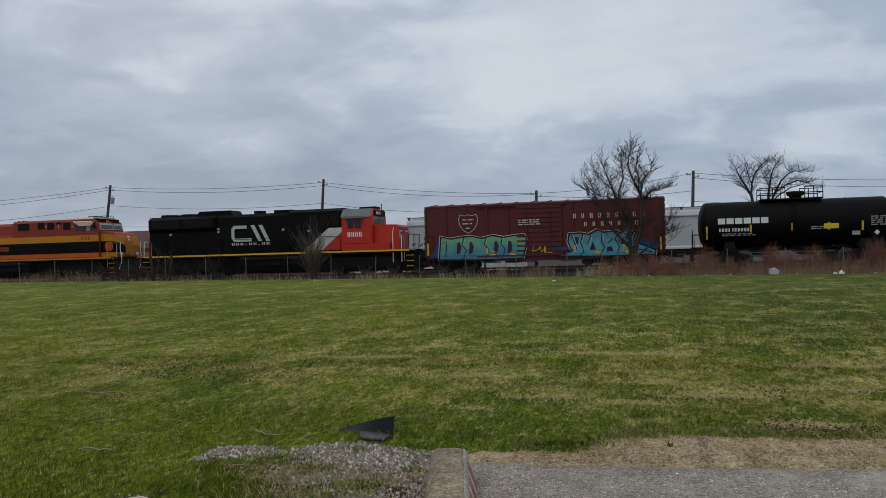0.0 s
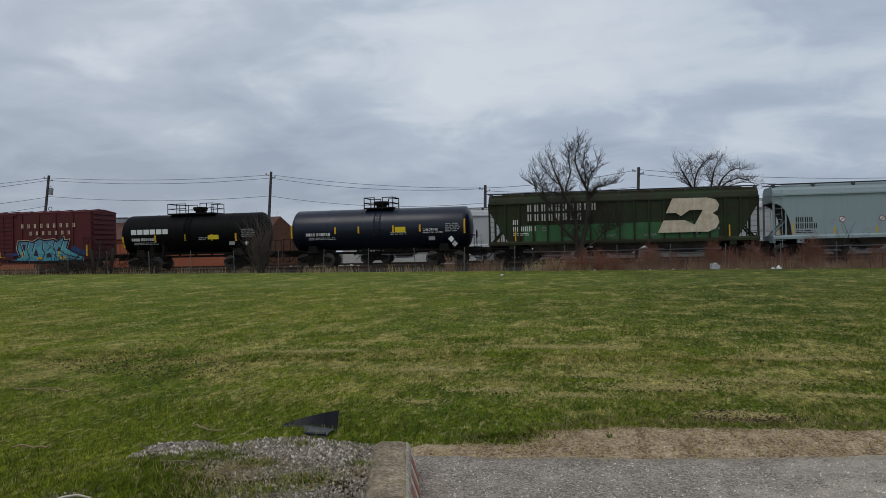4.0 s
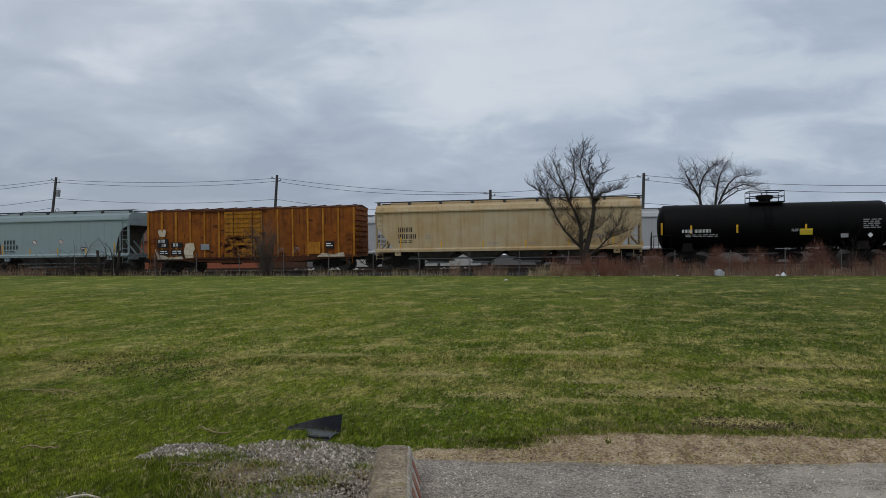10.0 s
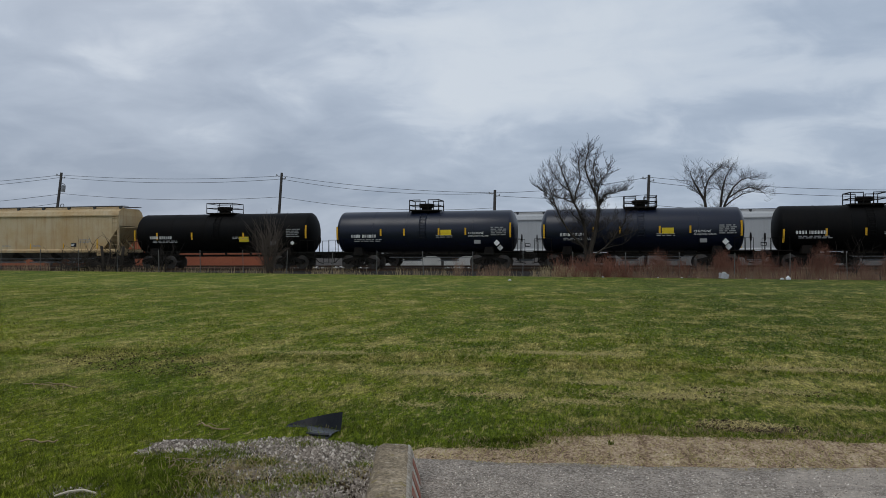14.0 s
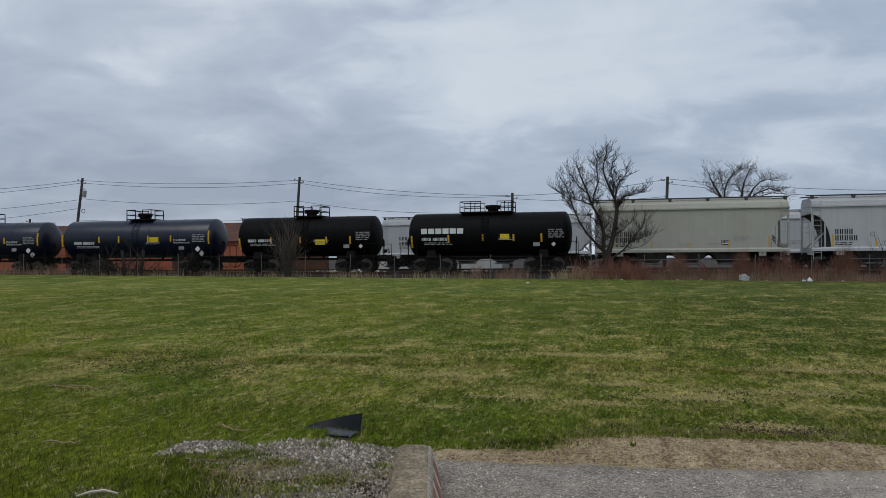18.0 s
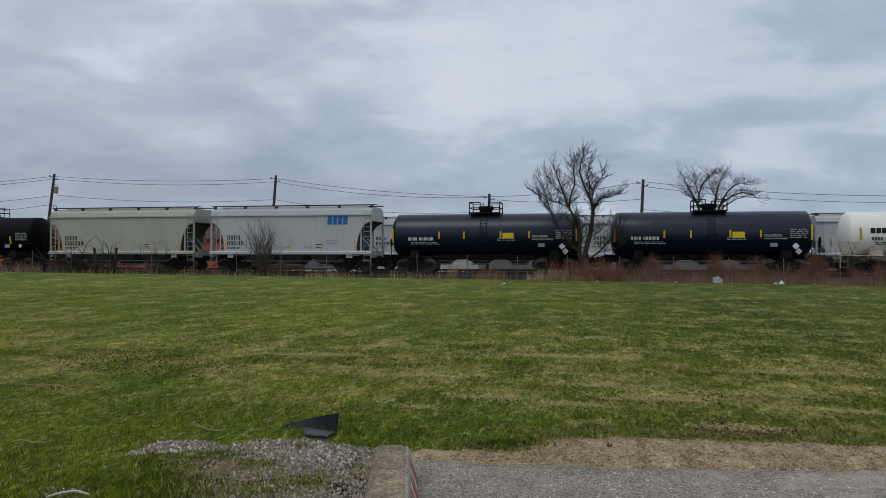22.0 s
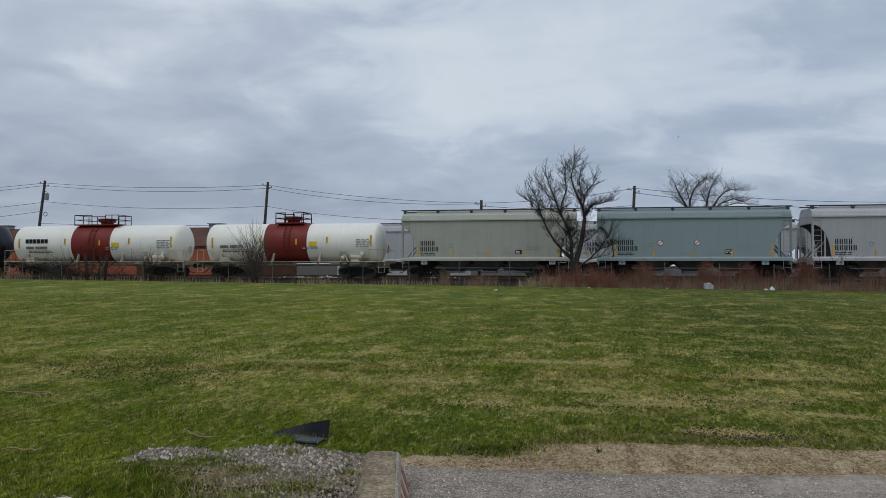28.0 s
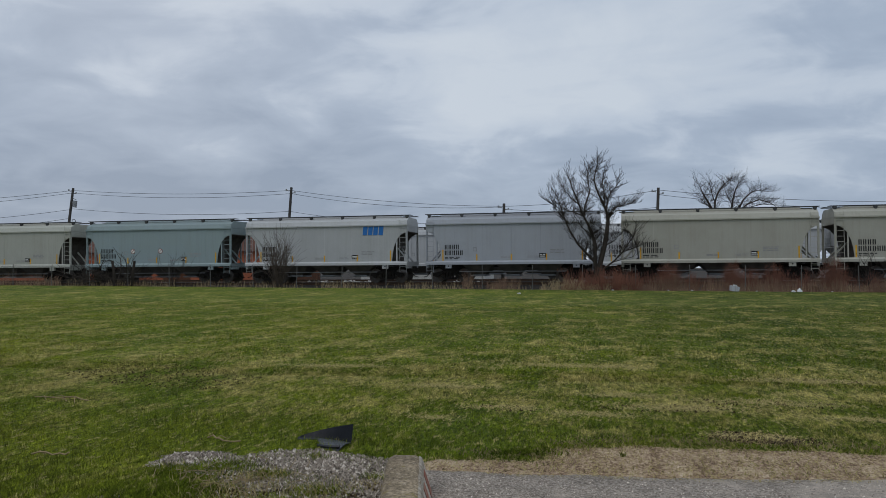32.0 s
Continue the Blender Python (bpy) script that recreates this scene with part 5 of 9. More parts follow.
def box_car(name, label, x0, x1, paint, roof_mat, posts, door, door_mat):
    car, half = vehicle(name, label, "boxcar", x0, x1)
    W, zb, zt = 1.55, 0.90, 4.28
    part("side_wall", Shape().box(-half, half, -W, -W + 0.07, zb, zt), paint, car)
    part("side_wall", Shape().box(-half, half, W - 0.07, W, zb, zt), paint, car)
    part("floor", Shape().box(-half + 0.07, half - 0.07, -W + 0.07, W - 0.07, zb + 0.05, zb + 0.15), M_UNDER, car)
    for sgn in (-1, 1):
        s = Shape().box(min(sgn * half, sgn * (half - 0.07)), max(sgn * half, sgn * (half - 0.07)), -W + 0.07, W - 0.07, zb, zt)
        ribs = []
        for k in range(9):
            z = zb + 0.35 + k * 0.36
            ribs.append(Shape().extrude_x([(-1.35, z), (1.35, z), (1.3, z + 0.2), (-1.3, z + 0.2)], min(sgn * half, sgn * (half + 0.09)), max(sgn * half, sgn * (half + 0.09))))
        wall = part("end_wall", s, paint, car, "ribbed steel end wall")
        for rib in ribs:
            part("end_rib", rib, paint, wall)
        for y in (-W - 0.03,):
            xl = sgn * (half - 0.35)
            ld = Shape()
            for dx in (-0.2, 0.2):
                ld.rod((xl + dx, y, 0.45), (xl + dx, y, 2.5), 0.018)
            for k in range(7):
                ld.rod((xl - 0.2, y, 0.5 + k * 0.32), (xl + 0.2, y, 0.5 + k * 0.32), 0.015)
            part("ladder", ld, paint, car)
        part("draft_sill", Shape().box(min(sgn * (half - 2.6), sgn * (half + 0.3)), max(sgn * (half - 2.6), sgn * (half + 0.3)), -0.3, 0.3, 0.72, 0.94), M_UNDER, car)
        truck(car, sgn * (half - 1.95))
    roof = Shape().extrude_x([(-W - 0.03, zt), (W + 0.03, zt), (W + 0.02, zt + 0.06), (0, zt + 0.24), (-W - 0.02, zt + 0.06)], -half - 0.05, half + 0.05)
    for k in range(14):
        x = -half + 0.4 + (2 * half - 0.8) * k / 13
        roof.extrude_x([(-W, zt + 0.06), (0, zt + 0.24), (W, zt + 0.06), (W, zt + 0.11), (0, zt + 0.29), (-W, zt + 0.11)], x - 0.06, x + 0.06)
    part("roof", roof, roof_mat, car)
    part("side_sill", Shape().prism([(-half, zb), (-half + 2.8, zb - 0.12), (-1.9, zb - 0.3), (2.6, zb - 0.3), (half - 2.8, zb - 0.12), (half, zb), (half, zb + 0.14), (-half, zb + 0.14)], -W - 0.015, -W + 0.01), roof_mat, car)
    part("centre_sill", Shape().box(-half + 2, half - 2, -0.3, 0.3, 0.62, 0.95).box(-2.5, -1.6, -0.7, 0.7, 0.5, 0.8), M_UNDER, car)
    d0, d1 = door
    for k in range(posts):
        x = -half + 0.02 + (2 * half - 0.04) * k / (posts - 1)
        if d0 - 0.15 < x < d1 + 0.15:
            continue
        part("side_post", Shape().prism([(x - 0.06, zb + 0.1), (x + 0.06, zb + 0.1), (x + 0.06, zt - 0.03), (x - 0.06, zt - 0.03)], -W - 0.07, -W), M_POSTOR if paint is M_ORANGE else paint, car)
    dr = part("sliding_door", Shape().box(d0, d1, -W - 0.09, -W - 0.01, zb + 0.12, zt - 0.12), door_mat, car, "sliding plug door")
    for k in range(10):
        z = zb + 0.30 + k * 0.31
        part("door_rib", Shape().box(d0 + 0.08, d1 - 0.08, -W - 0.125, -W - 0.09, z, z + 0.12), door_mat, dr)
    for fx in (0.25, 0.75):
        x = d0 + (d1 - d0) * fx
        part("door_bar", Shape().rod((x, -W - 0.15, zb + 0.1), (x, -W - 0.15, zt - 0.15), 0.025), M_RUST if door_mat is M_DOORYEL else paint, dr)
    part("door_track", Shape().box(d0 - 2.6, d1 + 0.3, -W - 0.13, -W - 0.01, zb + 0.02, zb + 0.11), roof_mat, car)
    part("door_track", Shape().box(d0 - 2.6, d1 + 0.3, -W - 0.10, -W - 0.01, zt - 0.11, zt - 0.04), roof_mat, car)
    couplers(car, half, 0.62)
    return car, half


def loco_base(car, half, deck, fuel, truck_x, stripe):
    part("underbody", Shape().box(-half + 0.9, half - 0.9, -0.55, 0.55, 0.17, deck - 0.2), M_UNDER, car, "black piping and traction gear under the frame")
    part("frame", Shape().box(-half + 0.5, half - 0.5, -1.5, 1.5, deck - 0.22, deck), M_UNDER, car, "dark locomotive frame")
    part("sill_stripe", Shape().box(-half + 0.5, half - 0.6, -1.512, -1.502, deck - 0.13, deck - 0.02), stripe, car, "thin yellow sill stripe")
    part("fuel_tank", Shape().extrude_x([(-1.35, deck - 0.25), (1.35, deck - 0.25), (1.4, 0.75), (1.1, 0.36), (-1.1, 0.36), (-1.4, 0.75)], fuel[0], fuel[1]), M_BLACKM, car, "black fuel tank under the frame")
    part("air_reservoir", Shape().rod((fuel[0] + 0.2, -1.42, deck - 0.42), (fuel[1] - 0.2, -1.42, deck - 0.42), 0.16, n=12), M_BLACKM, car)
    for sgn in (-1, 1):
        truck(car, sgn * truck_x, 3, 4.1, R_LOCO, True)
        xe = sgn * (half - 0.25)
        part("plow" if sgn > 0 else "end_plate", Shape().prism([(xe - 0.1, 0.35), (xe + 0.12, 0.3), (xe + 0.02, deck - 0.1), (xe - 0.12, deck - 0.1)], -1.45, 1.45), M_BLACKM, car)
        for y in (-1.3, 1.3):
            for k in range(4):
                part("step", Shape().box(xe - sgn * 0.32 - 0.25, xe - sgn * 0.32 + 0.25, y - 0.2, y + 0.2, 0.45 + k * 0.36, 0.49 + k * 0.36), M_YEL, car, "yellow-edged step")
            part("end_handrail", Shape().path([(xe, y, deck - 0.6), (xe, y, deck + 1.0), (xe - sgn * 0.5, y, deck + 1.05)], 0.025), M_SILVER, car)
            part("grab_rail", Shape().path([(xe - sgn * 0.75, y * 1.08, deck - 0.8), (xe - sgn * 0.75, y * 1.08, deck + 1.05)], 0.025), M_SILVER, car)
    couplers(car, half - 0.3, 0.6)


def handrail_run(car, x0, x1, deck, material, y=-1.46):
    n = int((x1 - x0) / 1.9)
    part("walkway_rail", Shape().rod((x0, y, deck + 1.0), (x1, y, deck + 1.0), 0.018), material, car)
    for k in range(n + 1):
        x = x0 + (x1 - x0) * k / n
        part("stanchion", Shape().rod((x, y, deck), (x, y, deck + 1.0), 0.018), material, car)


def black_red_locomotive():
    car, half = vehicle("diesel_locomotive", "black diesel locomotive with red cab and white stripe", "locomotive", -36.75, -15.15)
    deck = 1.62
    loco_base(car, half, deck, (-2.6, 3.2), 6.7, M_YEL)
    # long hood
    part("long_hood", Shape().extrude_x([(-1.0, deck), (1.0, deck), (1.0, 4.25), (0.75, 4.46), (-0.75, 4.46), (-1.0, 4.25)], -10.16, 5.35), M_BLACKM, car, "black long hood with doors", True)
    part("hood_end", Shape().extrude_x([(-1.02, deck), (1.02, deck), (1.02, 4.26), (0.76, 4.48), (-0.76, 4.48), (-1.02, 4.26)], -10.26, -10.16), M_CNRED, car, "red rear end sheet")
    part("radiator", Shape().extrude_x([(-1.0, 3.3), (-1.22, 3.55), (-1.22, 4.25), (-0.8, 4.48), (0.8, 4.48), (1.22, 4.25), (1.22, 3.55), (1.0, 3.3)], -10.1, -4.6), M_BLACKM, car, "flared black radiator housing")
    part("radiator_grille", Shape().box(-9.9, -7.5, -1.235, -1.2, 3.62, 4.2), M_UNDER, car, "dark radiator grille")
    part("radiator_grille", Shape().box(-7.2, -4.8, -1.235, -1.2, 3.62, 4.2), M_UNDER, car, "dark radiator grille")
    for x in (-9.0, -7.3):
        part("fan", Shape().rod((x, 0, 4.46), (x, 0, 4.66), 0.72, n=18), M_UNDER, car, "round roof fan")
    part("roof_housing", Shape().prism([(-6.5, 4.46), (-3.4, 4.46), (-3.6, 4.80), (-6.1, 4.80)], -0.75, 0.75), M_BLACKM, car)
    part("exhaust_stack", Shape().box(-1.9, -1.3, -0.35, 0.35, 4.42, 4.70), M_UNDER, car)
    part("roof_hatch", Shape().box(-0.1, 1.3, -0.8, 0.8, 4.44, 4.66), M_BLACKM, car)
    part("blower_housing", Shape().extrude_x([(-1.36, 2.3), (-1.0, deck), (1.0, deck), (1.36, 2.3), (1.3, 4.40), (0.9, 4.60), (-0.9, 4.60), (-1.3, 4.40)], 1.3, 5.3), M_BLACKM, car, "black dynamic brake and blower section")
    for k in range(14):
        x = -9.4 + k * 0.76
        part("hood_door", Shape().box(x + 0.04, x + 0.70, -1.022, -1.0, deck + 0.15, 2.95), M_BLACKM, car)
    for k in range(3):
        part("grille", Shape().box(2.9 + k * 0.8, 3.55 + k * 0.8, -1.40, -1.30, 3.35, 4.15), M_UNDER, car)
    # cab and nose
    part("cab", Shape().extrude_x([(-1.5, deck), (1.5, deck), (1.5, 3.92), (1.1, 4.40), (-1.1, 4.40), (-1.5, 3.92)], 5.35, 7.45), M_CNRED, car, "red cab")
    part("cab_roof", Shape().extrude_x([(-1.54, 3.88), (-1.10, 4.42), (1.10, 4.42), (1.54, 3.88), (1.5, 3.98), (1.08, 4.48), (-1.08, 4.48), (-1.5, 3.98)], 5.3, 7.42), M_CABGREY, car, "grey cab roof")
    part("window_visor", Shape().prism([(5.6, 3.80), (6.95, 3.80), (6.9, 3.95), (5.6, 3.95)], -1.78, -1.5), M_CABGREY, car, "grey sun visor")
    part("cab_front", Shape().extrude_x([(-1.48, deck), (1.48, deck), (1.48, 3.94), (1.1, 4.46), (-1.1, 4.46), (-1.48, 3.94)], 7.45, 7.55), M_CNRED, car, "red cab front wall")
    part("number_box", Shape().box(7.55, 7.66, -1.05, 1.05, 3.98, 4.36), M_BLACKM, car, "black number box")
    for k in range(4):
        part("number_bar", Shape().box(7.66, 7.666, -0.85 + 0.24 * k, -0.7 + 0.24 * k, 4.08, 4.26), M_INKW, car)
    part("roof_unit", Shape().box(6.3, 7.5, -0.5, 0.5, 4.46, 4.64), M_BLACKM, car)
    part("aerial", Shape().rod((7.7, 0.2, 4.42), (7.7, 0.2, 4.85), 0.03), M_UNDER, car)
    part("nose", Shape().prism([(7.55, deck), (9.35, deck), (9.35, 3.16), (9.24, 3.30), (7.55, 3.36)], -1.12, 1.12), M_CNRED, car, "red short hood")
    for y0 in (-0.95, 0.35):
        part("nose_stripe", Shape().box(9.352, 9.36, y0, y0 + 0.6, 2.82, 2.92), M_INKW, car, "white stripe")
    part("nose_stripe", Shape().box(9.352, 9.36, -0.95, -0.85, 2.3, 2.82), M_INKW, car, "white stripe")
    for x in (5.8, 6.32):
        part("cab_window", Shape().box(x, x + 0.44, -1.512, -1.49, 3.12, 3.76), M_SHADE, car, "dark tinted side window")
    for y in (-0.98, 0.12):
        part("windscreen", Shape().box(7.55, 7.57, y, y + 0.86, 3.46, 3.92), M_SHADE, car, "dark windscreen")
    part("walkway_skirt", Shape().box(7.56, 8.8, -1.5, -1.13, deck, deck + 0.46), M_CNRED, car, "red battery box beside the nose")
    part("cab_seam", Shape().box(5.36, 7.44, -1.512, -1.49, deck + 0.45, deck + 0.47), M_UNDER, car)
    yw = -1.012
    part("white_stripe", Shape().prism([(2.45, deck + 0.06), (3.8, deck + 0.06), (5.31, 2.92), (5.31, 3.22), (4.32, 3.22)], -1.395, -1.365), M_INKG2, car, "slanted off-white stripe")
    part("red_panel", Shape().prism([(3.82, deck + 0.06), (5.33, deck + 0.06), (5.33, 2.90)], -1.39, -1.364), M_CNRED, car)
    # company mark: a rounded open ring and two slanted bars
    ring = Shape()
    t, x0, z0, h = 0.23, -3.38, 2.48, 1.16
    ya, yb = yw - 0.025, yw - 0.015
    ring.prism([(x0 + 0.2, z0), (x0 + 1.6, z0), (x0 + 1.6, z0 + t), (x0 + 0.3, z0 + t), (x0 + t, z0 + 0.34), (x0 + t, z0 + h - 0.34), (x0 + 0.3, z0 + h - t), (x0 + 1.22, z0 + h - t), (x0 + 1.22, z0 + h), (x0 + 0.2, z0 + h), (x0, z0 + h - 0.22), (x0, z0 + 0.22)], ya, yb)
    for dx in (0.0, 0.62):
        ring.prism([(x0 + 1.54 + dx, z0 + h), (x0 + 1.84 + dx, z0 + h), (x0 + 2.44 + dx, z0), (x0 + 2.14 + dx, z0)], ya, yb)
    part("company_mark", ring, M_INKG2, car, "large off-white ring-and-bars emblem")
    for k in range(9):
        x = -3.36 + k * 0.345
        if k in (3, 6):
            s = Shape().box(x + 0.06, x + 0.13, ya, yb, 2.22, 2.28)
        else:
            s = Shape().box(x, x + 0.08, ya, yb, 2.22, 2.39).box(x + 0.14, x + 0.22, ya, yb, 2.22, 2.39)
        part("lettering_bar", s, M_INKG2, car, "plain off-white block")
    bar_row("number_bar", [4], 0.34, 5.78, 2.53, -1.515, M_INKW, car, "plain white block")
    for x, z in ((-8.5, 3.08), (-4.55, 3.38), (-4.55, 3.16), (0.6, 3.16), (2.75, 2.98)):
        part("notice_plate", Shape().box(x, x + 0.2, -1.41 if x > 1.2 else -1.03, -1.36 if x > 1.2 else -1.0, z, z + 0.16), M_INKG, car, "small pale notice plate")
    handrail_run(car, -9.9, 5.2, deck, M_BLACKM)
    part("nose_rail", Shape().path([(9.0, -1.4, 0.75), (9.0, -1.4, deck + 1.1), (9.08, -1.4, deck + 1.5)], 0.028), M_INKW, car, "white grab rail")
    part("nose_rail", Shape().path([(9.62, -1.4, 0.75), (9.62, -1.4, deck + 0.9), (9.5, -1.4, deck + 1.0)], 0.028), M_INKW, car, "white grab rail")
    part("front_rail", Shape().path([(10.1, -1.3, deck), (10.1, -1.3, deck + 1.0), (10.1, 1.3, deck + 1.0), (10.1, 1.3, deck)], 0.025), M_UNDER, car)
    part("front_rail", Shape().path([(10.4, -1.1, deck - 0.3), (10.4, -1.1, deck + 0.95), (10.7, -1.1, deck + 0.95), (10.7, -1.1, deck - 0.1)], 0.025), M_UNDER, car)
    part("end_post", Shape().path([(-10.45, -1.3, deck), (-10.45, -1.3, deck + 1.1), (-10.45, 1.3, deck + 1.1), (-10.45, 1.3, deck)], 0.025), M_INKW, car)
    for y in (-0.9, 0.9):
        part("ditch_light", Shape().rod((10.25, y, deck + 0.3), (10.4, y, deck + 0.3), 0.12, n=10), M_SILVER, car)
    return car


def red_yellow_locomotive():
    car, half = vehicle("diesel_locomotive", "red, yellow and black diesel locomotive", "locomotive", -60.9, -38.55)
    deck = 1.68
    loco_base(car, half, deck, (-3.6, 3.1), 6.9, M_KYEL)
    part("long_hood", Shape().extrude_x([(-1.0, deck), (1.0, deck), (1.0, 4.3), (0.8, 4.50), (-0.8, 4.50), (-1.0, 4.3)], -10.2, 7.3), M_KRED, car, "dull red long hood", True)
    part("radiator", Shape().extrude_x([(-1.0, 3.3), (-1.5, 3.7), (-1.5, 4.55), (1.5, 4.55), (1.5, 3.7), (1.0, 3.3)], -10.2, -5.5), M_KRED, car, "flared red radiator wing")
    part("equipment_case", Shape().extrude_x([(-1.42, deck), (1.42, deck), (1.42, 4.45), (1.25, 4.62), (-1.25, 4.62), (-1.42, 4.45)], 1.65, 7.3), M_KRED, car, "dull red equipment case")
    part("lower_case", Shape().extrude_x([(-1.42, deck), (1.42, deck), (1.42, 3.4), (1.0, 3.6), (-1.0, 3.6), (-1.42, 3.4)], -10.2, 1.65), M_KRED, car)
    cab = part("cab", Shape().prism([(7.3, deck), (9.5, deck), (9.5, 3.66), (9.3, 4.36), (8.9, 4.58), (7.3, 4.58)], -1.45, 1.45), M_KRED, car, "red cab with raked windscreen")
    part("cab_roof", Shape().extrude_x([(-1.5, 4.36), (-1.2, 4.64), (1.2, 4.64), (1.5, 4.36), (1.3, 4.68), (0.9, 4.75), (-0.9, 4.75), (-1.3, 4.68)], 7.25, 8.9), M_CREAM, car, "pale cream cab roof")
    part("window_visor", Shape().prism([(7.4, 4.36), (9.2, 4.36), (8.9, 4.06), (7.9, 4.06)], -1.60, -1.46), M_CREAM, car, "pale sun visor")
    for x0, x1, m in ((7.44, 7.75, M_SHADE), (7.92, 8.34, M_SHADE), (8.42, 8.72, M_SILVER), (8.8, 9.14, M_SHADE)):
        part("cab_window", Shape().box(x0, x1, -1.462, -1.44, 3.68, 4.24), m, cab, "cab side window")
    for y0, y1 in ((-1.25, 0.25), (0.4, 1.3)):
        part("windscreen", Shape().prism([(9.47, 3.76), (9.53, 3.76), (9.40, 4.26), (9.34, 4.26)], y0, y1), M_SILVER, cab, "pale framed windscreen")
        part("windscreen_glass", Shape().prism([(9.475, 3.82), (9.535, 3.82), (9.41, 4.20), (9.35, 4.20)], y0 + 0.09, y1 - 0.09), M_SHADE, cab, "dark reflecting glass")
    for y in (-0.75, 0.75):
        part("number_box", Shape().box(9.0, 9.32, y - 0.4, y + 0.4, 4.38, 4.60), M_BLACKM, cab)
    part("nose", Shape().prism([(9.5, deck), (10.95, deck), (11.02, 2.6), (10.86, 3.25), (10.6, 3.46), (9.5, 3.62)], -1.25, 1.25), M_KYEL, car, "golden yellow rounded nose")
    part("nose_top", Shape().prism([(9.5, 3.46), (10.55, 3.36), (10.82, 3.30), (10.62, 3.48), (9.5, 3.66)], -1.262, 1.262), M_KRED, car, "red nose top")
    part("nose_door", Shape().box(10.96, 11.06, -0.38, 0.38, deck + 0.1, 2.9), M_KYEL, car)
    for z in (3.18, 2.96):
        part("head_light", Shape().rod((10.82, 0.1, z), (11.0, 0.1, z), 0.085, n=10), M_INKW, car)
    for y in (-0.95, 0.95):
        part("ditch_light", Shape().rod((11.0, y, 1.9), (11.12, y, 1.9), 0.11, n=10), M_INKW, car)
    yw = -1.44
    part("black_band", Shape().box(-10.2, 7.3, yw - 0.02, yw, 2.03, 2.87), M_BLACKM, car, "wide black lettering band")
    part("black_band", Shape().box(7.3, 9.5, -1.475, -1.45, 2.03, 2.87), M_BLACKM, car)
    part("black_band", Shape().prism([(9.5, 2.03), (10.96, 2.03), (10.99, 2.72), (10.6, 2.84), (9.5, 2.87)], -1.275, -1.25), M_BLACKM, car)
    part("nose_black", Shape().extrude_x([(-1.26, 2.03), (0.2, 1.98), (-0.3, 2.35), (-0.7, 2.6), (-1.26, 2.74)], 11.0, 11.035), M_BLACKM, car, "black flash on the nose")
    part("yellow_band", Shape().box(-10.2, 7.3, yw - 0.02, yw, 2.875, 3.36), M_KYEL, car, "golden yellow stripe")
    part("yellow_band", Shape().box(7.3, 9.5, -1.475, -1.45, 2.875, 3.36), M_KYEL, car)
    part("yellow_band", Shape().box(-10.2, 9.5, -1.48, yw, deck + 0.02, 2.02), M_KORANGE, car, "orange lower stripe")
    bar_row("name_bar", [8], 0.34, -9.6, 2.32, yw - 0.02, M_KORANGE, car, "plain orange block")
    bar_row("name_bar", [8], 0.34, -0.9, 2.32, yw - 0.02, M_KORANGE, car, "plain orange block")
    bar_row("number_bar", [3], 0.28, 7.98, 3.0, -1.476, M_KRED, car, "", 1.05)
    for r, m, y in ((0.38, M_KORANGE, -1.29), (0.28, M_KRED, -1.295), (0.23, M_KORANGE, -1.30)):
        part("emblem", Shape().prism([(10.25 + r * math.cos(a), 2.46 + r * math.sin(a)) for a in [i * math.pi / 4 + math.pi / 8 for i in range(8)]], y, y + 0.01), m, car, "plain orange octagon emblem")
    for x0, x1, z0 in ((2.14, 3.18, 3.90), (4.0, 4.61, 3.94), (4.88, 5.47, 3.90), (6.34, 6.95, 3.86)):
        part("grille", Shape().box(x0, x1, -1.45, -1.42, z0, z0 + 0.52), M_UNDER, car, "dark louvred opening")
    part("grille", Shape().box(5.7, 6.15, -1.45, -1.42, 4.25, 4.42), M_UNDER, car, "dark louvred opening")
    for x, z in ((4.7, 4.05), (5.85, 3.95), (7.1, 3.95), (5.85, 4.1)):
        part("notice_plate", Shape().box(x, x + 0.1, -1.452, -1.42, z, z + 0.16), M_INKG, car, "small pale notice plate")
    handrail_run(car, -10.2, 7.1, deck, M_BLACKM)
    for y in (-1.2, 1.2):
        part("end_handrail", Shape().path([(11.05, y, 0.75), (11.3, y, 1.4), (11.15, y, deck + 0.6), (11.2, y, deck + 1.1)], 0.03), M_INKW, car, "white bent grab rail")
    part("mirror", Shape().box(9.22, 9.27, -1.75, -1.5, 3.85, 4.1), M_UNDER, car)
    for x in (0.8, 1.15, 1.45):
        part("horn", Shape().rod((x, 0, 4.5), (x + 0.2, 0, 4.68), 0.10, 0.14, n=10), M_UNDER, car)
    part("roof_unit", Shape().box(7.9, 8.6, -0.6, 0.6, 4.74, 4.84), M_UNDER, car)
    return car


def ribbon(pts, w, y, s=None):
    """A sprayed line: thin bars from point to point."""
    s = s or Shape()
    for (x0, z0), (x1, z1) in zip(pts, pts[1:]):
        dx, dz = x1 - x0, z1 - z0
        d = math.hypot(dx, dz) or 1
        nx, nz = -dz / d * w / 2, dx / d * w / 2
        ex, ez = dx / d * w * 0.3, dz / d * w * 0.3
        s.prism([(x0 - nx - ex, z0 - nz - ez), (x1 - nx + ex, z1 - nz + ez), (x1 + nx + ex, z1 + nz + ez), (x0 + nx - ex, z0 + nz - ez)], y - 0.004, y)
    return s


